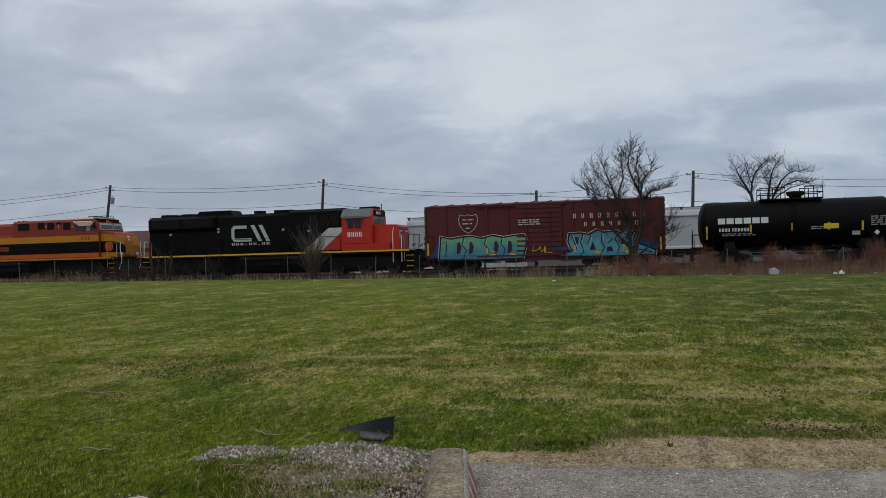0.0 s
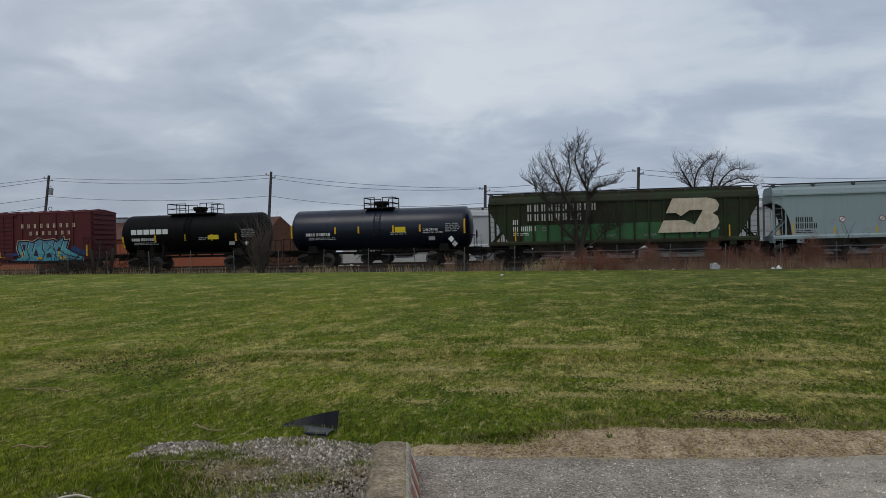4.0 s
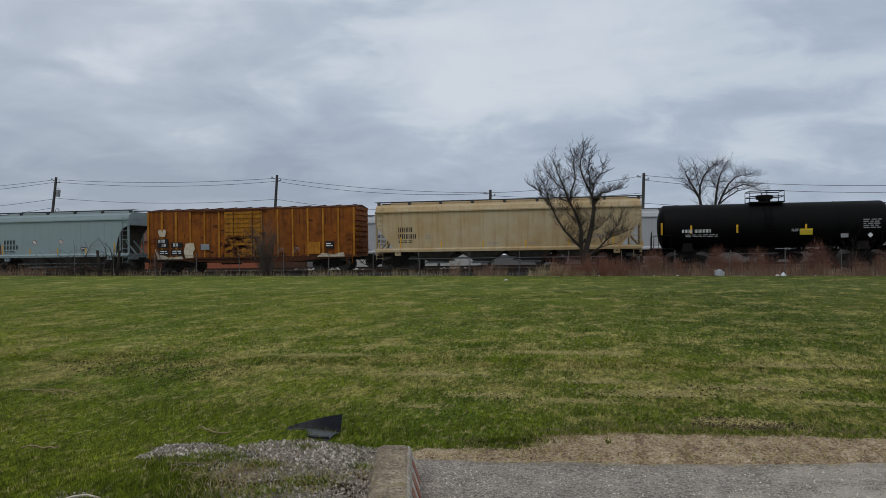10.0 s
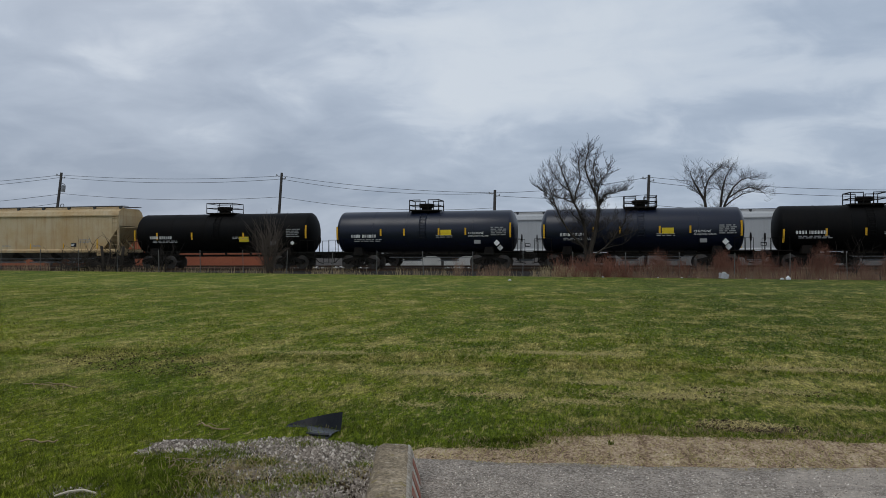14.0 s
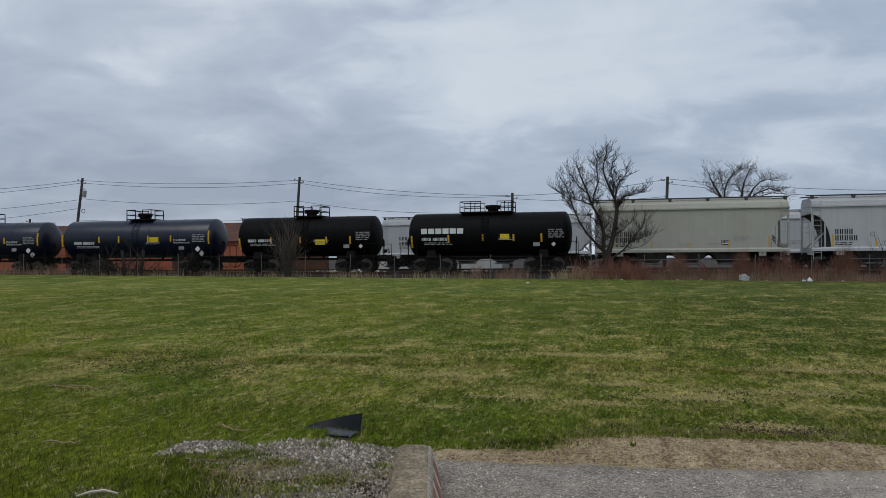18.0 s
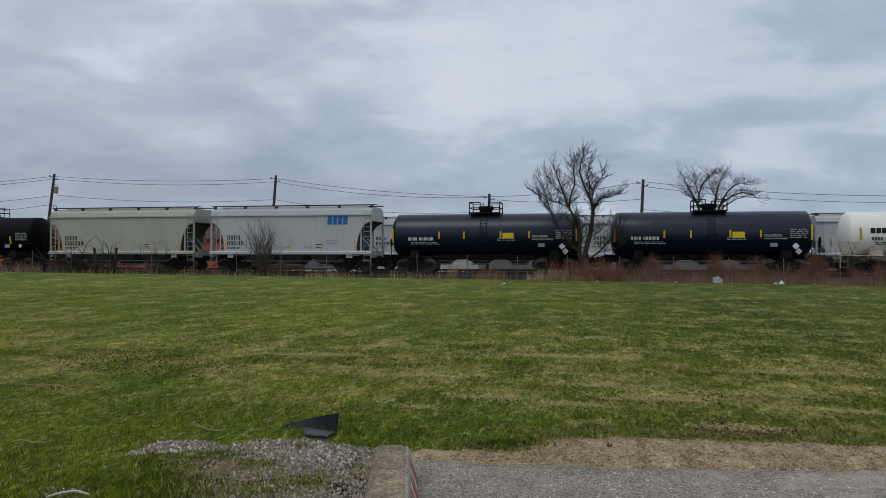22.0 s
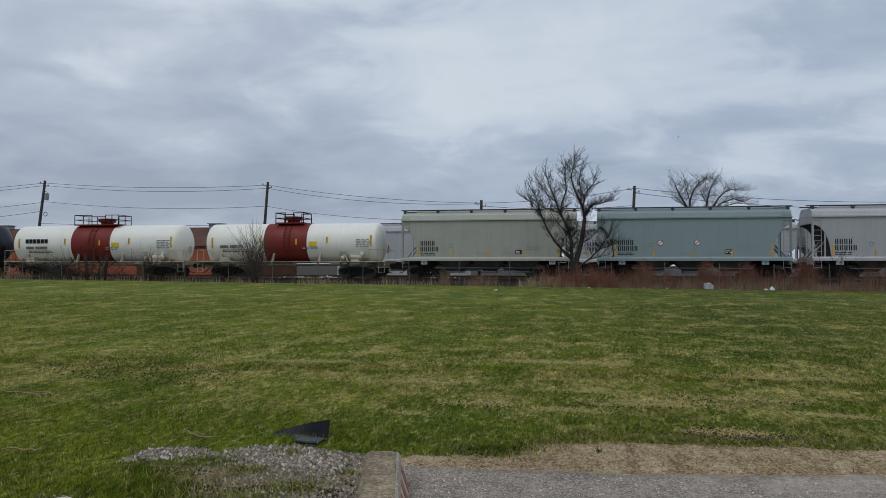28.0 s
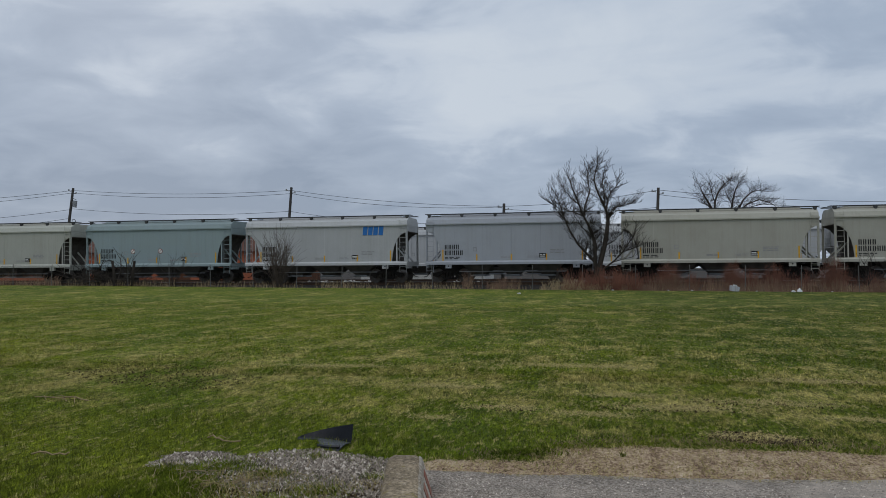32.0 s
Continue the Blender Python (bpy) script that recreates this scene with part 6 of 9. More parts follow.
def graffiti(car, y, outline, strokes, counters, fill, rnd):
    """One sprayed piece: filled field, pale and dark outlines, dark gaps between its shapes."""
    part("graffiti_field", Shape().prism(outline, y - 0.004, y), fill, car, "spray-painted graffiti field")
    loop = outline + outline[:1]
    cx, cz = sum(p[0] for p in outline) / len(outline), sum(p[1] for p in outline) / len(outline)
    part("graffiti_outline", ribbon(loop, 0.085, y - 0.006), M_NIGHT, car, "black spray outline")
    part("graffiti_halo", ribbon([(x + (0.07 if x > cx else -0.07), z + (0.075 if z > cz else -0.02)) for x, z in loop], 0.04, y - 0.002), M_CREAM, car, "pale spray outline")
    for k, c in enumerate(counters):
        part("graffiti_gap", Shape().prism(c, y - 0.010, y - 0.006), M_PLUM, car, "dark sprayed gap")
    for k, c in enumerate(strokes):
        part("graffiti_line", ribbon(c, 0.055, y - 0.012), M_NIGHT, car)
        part("graffiti_shine", ribbon([(a + 0.09, b - 0.03) for a, b in c[:2]], 0.03, y - 0.014), M_FOAM, car)


red_yellow_locomotive()
black_red_locomotive()

def round_marks(made):
    car, half = made
    for f in (-0.33, 0.05):
        for r, m, y in ((0.18, M_REDBAND, -1.53), (0.145, M_INKW, -1.535)):
            part("round_mark", Shape().prism([(f * half + r * math.cos(a), 2.3 + r * math.sin(a)) for a in [i * math.pi / 8 for i in range(16)]], y, y + 0.012), m, car, "round white mark with red rim")
        part("round_mark_bar", ribbon([(f * half - 0.11, 2.19), (f * half + 0.11, 2.41)], 0.04, -1.537), M_REDBAND, car)


# maroon boxcar
car, half = box_car("boxcar", "maroon steel boxcar with teal and blue graffiti", -14.58, 0.78, M_MAROON, M_MAROON, 12, (-1.6, 1.4), M_MAROON)
yb = -1.66
rg = random.Random(4)
first, gaps, lines = [(-6.75, 0.80)], [], []
for k in range(9):
    x = -6.6 + k * 0.69
    first.append((x, 2.2 + (0.12, -0.04, 0.06, 0.10, -0.06)[k % 5]))
first += [(-0.88, 2.05), (-0.95, 1.5), (-1.15, 0.78), (-3.6, 0.74)]
for x in (-5.45, -4.62, -2.95, -2.05):
    gaps.append([(x - 0.10, 1.15), (x + 0.14, 1.2), (x + 0.24, 1.62), (x + 0.12, 1.95), (x - 0.04, 1.9)])
for x in (-5.05, -3.55, -2.45):
    lines.append([(x, 2.18), (x - 0.12, 1.75), (x + 0.16, 1.4), (x - 0.05, 0.80)])
lines.append([(-3.5, 1.4), (-3.0, 1.25), (-2.75, 0.85)])
lines.append([(-6.5, 1.9), (-6.2, 1.95), (-6.3, 1.0)])
graffiti(car, yb, first, lines, gaps, M_SPRAYG, rg)
second = [(0.95, 0.86), (2.0, 1.15), (1.75, 1.75), (1.85, 2.25), (2.6, 2.28), (3.1, 2.18), (3.62, 2.45), (4.0, 2.28), (4.75, 2.36), (5.0, 2.2), (5.55, 2.52), (5.6, 2.24), (6.02, 2.3), (5.8, 1.75), (6.3, 1.45), (7.15, 1.1), (7.1, 0.82), (4.0, 0.78)]
gaps = [[(3.1, 1.2), (3.5, 1.2), (3.32, 1.75)], [(4.15, 1.05), (4.6, 1.1), (4.45, 1.4), (4.2, 1.35)], [(2.15, 1.55), (2.4, 1.6), (2.45, 2.0), (2.2, 2.05)], [(5.0, 1.5), (5.35, 1.55), (5.2, 1.9)]]
lines = [[(2.7, 2.2), (2.55, 1.7), (2.75, 1.1), (2.5, 0.85)], [(3.9, 2.2), (3.85, 1.7), (4.05, 1.35), (3.75, 0.85)], [(4.85, 2.2), (4.7, 1.8), (4.95, 1.4), (4.8, 0.85)], [(5.5, 2.2), (5.3, 1.6), (5.75, 1.25), (6.9, 0.98)], [(2.0, 2.15), (2.3, 1.3), (2.0, 1.2)], [(3.2, 2.1), (3.0, 1.6)], [(4.2, 2.15), (4.6, 1.9), (4.25, 1.6)]]
graffiti(car, yb, second, lines, gaps, M_SPRAYB, rg)
part("graffiti_patch", Shape().prism([(-7.45, 1.0), (-6.75, 0.9), (-6.6, 2.05), (-6.8, 2.1), (-7.0, 1.5)], yb + 0.002, yb + 0.006), M_NAVY, car, "blue sprayed haze")
part("graffiti_patch", Shape().prism([(5.9, 1.4), (6.4, 1.9), (6.6, 1.75), (7.0, 1.6), (7.6, 1.45), (7.2, 1.15)], yb + 0.002, yb + 0.006), M_NAVY, car, "blue sprayed haze")
part("graffiti_patch", Shape().prism([(0.4, 1.35), (1.7, 1.45), (1.9, 1.25), (1.0, 1.15)], yb - 0.012, yb - 0.006), M_NAVY, car)
part("graffiti_tag", ribbon([(-0.45, 1.5), (-0.5, 1.2), (-0.15, 1.3), (0.0, 1.5), (0.05, 1.15), (0.3, 1.4), (0.25, 1.15), (0.75, 1.1)], 0.03, yb - 0.056), M_LABEL, car, "small yellow scrawl")
for x in (-3.1, 3.6, 5.5, -1.8):
    part("graffiti_blot", Shape().prism([(x - 0.25, 0.95), (x + 0.28, 0.93), (x + 0.2, 1.1), (x - 0.15, 1.12)], yb - 0.016, yb - 0.012), M_YEL, car)
bar_row("company_bar", [9], 0.30, 2.12, 3.22, yb, M_CREAM, car, "plain cream block", 1.76)
bar_row("company_bar", [7], 0.28, 2.81, 2.70, yb, M_CREAM, car, "plain cream block", 1.86)
SHIELD = ((0.02, 0.45), (-0.03, 0.72), (0.06, 0.97), (0.3, 0.90), (0.5, 0.96), (0.7, 0.90), (0.94, 0.97), (1.03, 0.72), (0.98, 0.45), (0.78, 0.16), (0.5, 0.0), (0.22, 0.16), (0.02, 0.45))
part("shield_emblem", ribbon([(-5.33 + 1.22 * a, 2.50 + 1.28 * b) for a, b in SHIELD], 0.04, yb), M_CREAM, car, "cream outlined plain shield")
part("shield_bars", smallprint(-5.1, 3.36, 0.8, 1, yb, 0.07), M_CREAM, car)
part("shield_bars", smallprint(-5.1, 3.10, 0.8, 1, yb, 0.08), M_CREAM, car)
part("shield_bars", smallprint(-4.9, 2.80, 0.4, 1, yb, 0.08), M_CREAM, car)
part("stencil_panel", smallprint(-1.4, 3.2, 1.5, 3, yb - 0.05, 0.07), M_CREAM, car)
for k in range(6):
    x = (-7.5, -3.5, 0.3, 2.2, 5.2, 7.45)[k]
    part("reflector", Shape().box(x - 0.05, x + 0.05, yb - 0.03, yb + 0.1, 1.1, 1.9 if k in (0, 5) else 1.5), M_YEL, car, "yellow reflective strip")

ST_SHORT = ((-0.92, 1.62, 0.80), (-0.46, 2.0, 0.45), (-0.04, 2.02, 0.45), (0.33, 2.0, 0.45), (0.66, 1.92, 0.55))
ST_LONG = ((-0.955, 1.98, 0.88), (-0.46, 2.22, 0.46), (-0.20, 2.22, 0.46), (0.18, 2.24, 0.46), (0.47, 2.24, 0.46), (0.945, 2.06, 0.95))
SHORT = dict(strips=ST_SHORT, shell=M_BLACKM, r=1.44, zc=2.5, logo=True, logo_at=(0.03, 0.35, 1.40), step_dome=True, cage="rail", dome_x=-0.1, label_x=0.28)
HAZ = dict(strips=ST_LONG, hazard=True, r=1.4, dome_x=0.0, label_x=0.20, label_z=-0.10, mark_z=-0.40)
tank_car("tank_car", "short matt black tank car with bold white mark", 2.85, 13.8, **dict(SHORT, label_z=-0.27, label_size=(0.8, 0.3)))
tank_car("tank_car", "long glossy black chlorine tank car with yellow strips", 15.75, 28.35, **HAZ)

# ribbed green hopper
car, half = hopper_car("covered_hopper", "dirty dark green ribbed covered hopper with cream emblem", 29.6, 46.2, M_GREEN, "diag", cut=(1.4, 3.5), ribs=17, mark=(2, 6), ink=M_INKW, lower=M_GREENL, strips=3)
yw = -1.655
bar_row("company_bar", [10], 0.44, -5.75, 3.30, yw, M_INKG2, car, "plain cream block", 1.02)
bar_row("company_bar", [8], 0.44, -5.75, 2.70, yw, M_INKG2, car, "plain cream block", 1.02)
part("emblem", Shape().prism([(2.8, 2.95), (3.2, 3.85), (5.2, 3.85), (5.75, 3.72), (5.95, 3.4), (5.85, 3.05), (5.55, 2.88), (5.85, 2.7), (5.95, 2.3), (5.75, 1.95), (5.3, 1.75), (2.3, 1.75), (2.65, 2.5), (3.9, 2.5), (4.5, 2.2), (5.0, 3.1), (4.2, 3.1), (3.7, 2.75), (3.4, 2.95)], yw - 0.01, yw), M_CREAM, car, "large plain cream two-lobed emblem")
round_marks(hopper_car("covered_hopper", "pale blue-green covered hopper with grated roof walk", 46.95, 58.55, M_BLUEGREY, strips=5))

# rusty orange boxcar
car, half = box_car("boxcar", "rust-streaked orange boxcar with yellow plug door", 60.1, 75.42, M_ORANGE, M_RUSTDK, 15, (-1.75, 1.05), M_DOORYEL)
yb = -1.66
for x0, x1, z0, z1, m in ((-6.9, -6.05, 1.75, 2.35, M_INKK), (-5.85, -4.95, 1.75, 2.1, M_INKK), (-6.75, -6.05, 1.22, 1.6, M_INKK), (-5.85, -4.95, 1.22, 1.6, M_INKK)):
    part("stencil_panel", Shape().box(x0, x1, yb, yb + 0.03, z0, z1), m, car, "black stencil panel with pale blocks")
part("number_bars", bars([3], 0.22, -6.8, 2.1, yb).add(*(lambda s: (s.v, s.f))(bars([2], 0.22, -6.55, 1.80, yb))), M_INKW, car)
part("number_bars", bars([2], 0.24, -5.65, 1.82, yb), M_INKW, car)
part("small_print", smallprint(-6.7, 1.45, 0.6, 2, yb, 0.07).add(*(lambda s: (s.v, s.f))(smallprint(-5.75, 1.45, 0.7, 2, yb, 0.07))), M_INKW, car)
part("graffiti_patch", Shape().prism([(-6.75, 2.55), (-6.3, 2.5), (-6.2, 2.95), (-6.4, 3.05), (-6.5, 2.85), (-6.65, 3.05), (-6.85, 2.95)], yb, yb + 0.02), M_CREAM, car)
part("graffiti_patch", Shape().prism([(-4.75, 0.98), (-4.1, 0.98), (-4.15, 1.4), (-4.0, 1.6), (-4.1, 2.05), (-4.7, 2.0), (-4.85, 1.5)], yb, yb + 0.02), M_CREAM, car, "pale scrawled patch")
part("graffiti_patch", Shape().prism([(-6.9, 0.92), (-4.9, 0.92), (-5.0, 1.12), (-6.0, 1.05), (-6.8, 1.3), (-7.1, 1.7)], yb + 0.01, yb + 0.03), M_CREAM, car)
part("notice_plate", Shape().box(-3.55, -2.9, yb, yb + 0.05, 1.55, 1.95), M_SILVER, car, "grey metal placard board")
part("yellow_patch", Shape().box(4.35, 5.25, yb + 0.02, yb + 0.1, 1.15, 1.95), M_POSTOR, car, "faded yellow repaint patch")
part("stencil_panel", Shape().box(5.65, 6.2, yb, yb + 0.1, 1.5, 2.0), M_INKK, car)
part("small_print", smallprint(5.7, 1.8, 0.45, 2, yb, 0.07), M_INKW, car)
rr = random.Random(17)
for k in range(150):
    x, z = (rr.uniform(-1.7, 1.0), rr.uniform(1.1, 2.6)) if k < 60 else (rr.uniform(-7.4, 7.4), 0.98 + 2.7 * rr.random() ** 2.6)
    w, h = (rr.uniform(0.06, 0.36), rr.uniform(0.03, 0.14)) if k < 110 else (rr.uniform(0.02, 0.06), rr.uniform(0.2, 0.6))
    part("rust_scab", Shape().prism([(x + w * math.cos(a) * rr.uniform(0.45, 1.0), z + h * math.sin(a) * rr.uniform(0.4, 1.0)) for a in [i * math.pi / 9 for i in range(18)]], -1.6785 if -1.75 < x < 1.05 else -1.553, -1.55), M_RUSTDK, car, "dark flaking rust patch")
for x in (2.4, 3.55):
    part("chalk_scrawl", Shape().path([(x + 0.22 * math.cos(a), yb - 0.005, 1.42 + 0.2 * math.sin(1.7 * a)) for a in [0.5 * i for i in range(13)]], 0.012, 4), M_INKG, car, "small white chalk scrawl")
part("graffiti_patch", Shape().prism([(5.0, 0.95), (7.0, 0.95), (6.9, 1.25), (6.2, 1.1), (5.4, 1.22)], yb + 0.01, yb + 0.03), M_CREAM, car)

hopper_car("covered_hopper", "long tan covered hopper with rust stains", 76.87, 94.2, M_TAN, "diag", strips=6, bays=4, mark=(4, 5), seams=6)
tank_car("tank_car", "black tank car with brown stained middle", 95.2, 108.75, strips=((-0.97, 2.0, 0.75), (-0.71, 2.05, 0.5), (-0.31, 2.05, 0.5), (0.27, 2.05, 0.45), (0.95, 2.1, 0.9)), shell=M_BLACKM, cage="rail", dome_x=-0.25, label_x=0.22, label_z=-0.45, mark_z=-0.40)
tank_car("tank_car", "glossy black chlorine tank car with yellow strips", 110.4, 122.8, **HAZ)
tank_car("tank_car", "long glossy black chlorine tank car with yellow strips", 124.35, 137.0, **HAZ)
tank_car("tank_car", "short matt black tank car with top railing", 138.65, 149.05, strips=ST_SHORT, shell=M_BLACKM, cage="posts", dome_x=0.1, label_z=-0.42, mark_z=-0.38)
tank_car("tank_car", "short matt black tank car with bold white mark", 151.2, 162.15, **dict(SHORT, label_z=-0.22, label_x=0.17, label_size=(0.6, 0.38)))
hopper_car("covered_hopper", "cream-beige covered hopper with dark end openings", 163.65, 175.15, M_BEIGE, mark=(4, 6))


def blue_mark(car, half):
    s = Shape()
    x = half - 3.12
    for k in range(4):
        s.prism([(x, 3.20), (x + 0.30, 3.20), (x + 0.36, 3.78), (x + 0.05, 3.78)], -1.54, -1.525)
        x += 0.37
    part("company_mark", s, M_BLUE, car, "four slanted plain blue blocks")


car, half = hopper_car("covered_hopper", "light grey covered hopper with blue emblem blocks", 176.35, 188.05, M_LGREY)
blue_mark(car, half)
tank_car("tank_car", "glossy black chlorine tank car with yellow strips", 189.2, 201.9, **HAZ)
tank_car("tank_car", "glossy black chlorine tank car with yellow strips", 203.65, 215.85, **HAZ)
WHITE = dict(shell=M_WHITE, ink=M_INKK, cage="rail", r=1.37, zc=2.42, label_x=0.22, label_z=-0.08, logo_at=(0.04, 0.31, 1.0), mark_z=-0.34, label_size=(0.56, 0.32), frame_mat=M_DIRTYWHITE, strips=((-0.88, 2.1, 0.7), (-0.33, 2.4, 0.4), (0.08, 2.3, 0.4), (0.42, 2.4, 0.4), (0.90, 2.2, 0.7)))
for x0, x1, b0, b1, lg in ((217.4, 231.0, -1.75, 1.35, True), (232.7, 245.55, -1.85, 1.25, False)):
    car, half = tank_car("tank_car", "white tank car with a dark red band and dome", x0, x1, band=(b0, b1), dome_x=-0.1 if lg else -0.2, logo=lg, step_dome=lg, **dict(WHITE, cage="rail" if lg else "posts"))
    part("air_tank", Shape().lathe_x([(half - 2.2, 0.05), (half - 2.1, 0.2), (half - 1.3, 0.2), (half - 1.2, 0.05)], -1.2, 1.42, 14), M_DIRTYWHITE, car, "white air reservoir", True)
    part("valve_gear", Shape().rod((half - 2.8, -1.2, 1.2), (half - 2.5, -1.2, 1.75), 0.05).rod((half - 2.3, -1.2, 1.2), (half - 2.6, -1.2, 1.75), 0.05).lathe_x([(half - 2.75, 0.1), (half - 2.5, 0.14)], -1.25, 1.4, 12), M_DIRTYWHITE, car)
    for fx in (-0.8, -0.2, 0.32):
        part("bracket", Shape().prism([(fx * half - 0.05, 1.15), (fx * half + 0.1, 1.15), (fx * half + 0.2, 1.7), (fx * half + 0.08, 1.7)], -1.25, -1.1), M_DIRTYWHITE, car)
    part("side_board", Shape().box(-half - 0.3, half + 0.3, -1.5, -1.2, 1.10, 1.15), M_DIRTYWHITE, car, "dirty white side walkway")
hopper_car("covered_hopper", "grey-green covered hopper with dark end openings", 247.05, 258.5, M_GREYGREEN)
round_marks(hopper_car("covered_hopper", "pale blue-green covered hopper with grated roof walk", 259.75, 271.35, M_BLUEGREY))
car, half = hopper_car("covered_hopper", "light grey covered hopper with blue emblem blocks", 272.45, 284.15, M_LGREY)
blue_mark(car, half)
hopper_car("covered_hopper", "plain blue-grey covered hopper", 285.4, 296.8, M_GREY)
hopper_car("covered_hopper", "beige covered hopper with yellowed sill", 298.05, 309.6, M_BEIGE)
hopper_car("covered_hopper", "cream-beige covered hopper with dark end openings", 310.4, 321.9, M_BEIGE, mark=(4, 6))

# parked cars on the far siding
moving, rolling = len(TRAIN), len(AXLES)
parked, half = hopper_car("covered_hopper", "parked dusty white covered hopper on the far siding", -9.0, 9.0, M_LGREY, "diag", cut=(1.1, 2.4), bays=4, mark=(4, 5))
parked["group"] = "parked cars"
del TRAIN[moving:], AXLES[rolling:]
parked.matrix_basis = pose(-11.8, FAR_TRACK_Y, RAIL_Z)
for k in range(1, 5):
    copy_thing(parked, pose(-11.8 + 18.65 * k, FAR_TRACK_Y, RAIL_Z))


# ---- fence line ----
def fence_z(x):
    return field_z(x, FENCE_Y)


M_POST = mat("dull_weathered_fence_steel", (0.16, 0.16, 0.155), 0.7, 0.2, other=(0.09, 0.08, 0.07), amount=0.6, scale=4)
fence = tagged(new("chain_link_fence"), "sagging galvanised chain-link fence along the track", "fence")
FENCE_X = [-64.95 + 3.0 * k for k in range(32)]
rf = random.Random(7)
post_mesh = mesh_of("post", Shape().rod((0, 0, -0.15), (0, 0, 1.42), 0.024, n=8).rod((0, 0, 1.42), (0, 0, 1.47), 0.03, 0.01, 8), M_POST)
for x in FENCE_X:
    p = new("post", post_mesh)
    p.parent = fence
    p.matrix_basis = pose(x + rf.uniform(-0.06, 0.06), FENCE_Y, fence_z(x), rf.uniform(-2, 2), rf.uniform(-3, 3), 0)
for a, b in zip(FENCE_X, FENCE_X[1:]):
    part("top_wire", Shape().rod((a, FENCE_Y, fence_z(a) + 1.36), (b, FENCE_Y, fence_z(b) + 1.36 - 0.03), 0.008, n=4), M_CHAIN, fence)
wv = Shape()
h, w = 1.3, 0.003
x = -64.0
while x < 28:
    z = fence_z(x) + 0.04
    for sgn in (-1, 1):
        dx = sgn * h * 0.75
        wv.add([(x - w, FENCE_Y, z), (x + w, FENCE_Y, z), (x + dx + w, FENCE_Y, z + h), (x + dx - w, FENCE_Y, z + h), (x, FENCE_Y - w, z), (x + dx, FENCE_Y - w, z + h)], [(0, 1, 2, 3), (0, 4, 5, 3), (4, 1, 2, 5)])
    x += 0.11
tagged(part("wire_fabric", wv, M_CHAIN, fence), kind="stuff")


# ---- trees and brush ----
def limb(s, pts, r0, r1, n=6):
    for i, (p, q) in enumerate(zip(pts, pts[1:])):
        k = len(pts) - 1
        s.rod(p, q, r0 + (r1 - r0) * i / k, r0 + (r1 - r0) * (i + 1) / k, n)


def sprout(s, p, d, length, r, depth, rnd, up=0.25, many=2):
    """A branch that wanders upwards and splits into finer ones."""
    pts, n = [Vector(p)], 4 if depth > 1 else 3
    d = Vector(d).normalized()
    for _ in range(n):
        d = (d + Vector((rnd.uniform(-0.3, 0.3), rnd.uniform(-0.3, 0.3), rnd.uniform(-0.12, 0.12) + up * 0.35))).normalized()
        pts.append(pts[-1] + d * length / n)
    limb(s, [tuple(q) for q in pts], r, max(0.006, r * 0.45), 5 if r > 0.03 else 3)
    if depth <= 0:
        return
    for i in range(1, n + 1):
        for _ in range(many if depth > 1 or i > 1 else 1):
            a = rnd.uniform(0, 2 * math.pi)
            side = Vector((math.cos(a), math.sin(a) * 0.8, rnd.uniform(0.1, 0.8)))
            sprout(s, pts[i], d * 0.8 + side * 0.85, length * rnd.uniform(0.42, 0.66), max(0.007, r * rnd.uniform(0.38, 0.52)), depth - 1, rnd, up, many)


def bare_tree(label, base, limbs, depth, seed, size=1.0, twig=0.045, low=2.9, each=4, reach=(0.8, 1.5), up=0.25, many=2):
    """Main limbs given by their bends, each carrying random branches; trunk and crown are parts."""
    rnd = random.Random(seed)
    tree = tagged(new("bare_tree"), label, "tree")
    tree.matrix_basis = pose(*base)
    trunk, crown = Shape(), Shape()
    for pts, r0, r1 in limbs:
        pts = [tuple(c * size for c in p) for p in pts]
        limb(trunk, pts, r0 * size, r1 * size, 8)
        for i in range(1, len(pts)):
            p, q = Vector(pts[i - 1]), Vector(pts[i])
            if q.z < low * size:
                continue
            for k in range(each):
                f = (k + rnd.random()) / each
                a = rnd.uniform(0, 2 * math.pi)
                side = Vector((math.cos(a), math.sin(a), rnd.uniform(0.0, 0.6)))
                sprout(crown, p.lerp(q, f), (q - p).normalized() * 0.45 + side, size * rnd.uniform(*reach), twig * size * rnd.uniform(0.5, 0.9), depth, rnd, up, many)
        d = Vector(pts[-1]) - Vector(pts[-2])
        for _ in range(2):
            sprout(crown, pts[-1], d.normalized() + Vector((rnd.uniform(-0.5, 0.5), rnd.uniform(-0.5, 0.5), 0.3)), size * reach[1], twig * size * 0.8, depth, rnd, up, many)
    part("trunk", trunk, M_BARK, tree, "rough grey-brown trunk and limbs", True)
    part("crown", crown, M_TWIG, tree, "dense bare branches and twigs")
    return tree


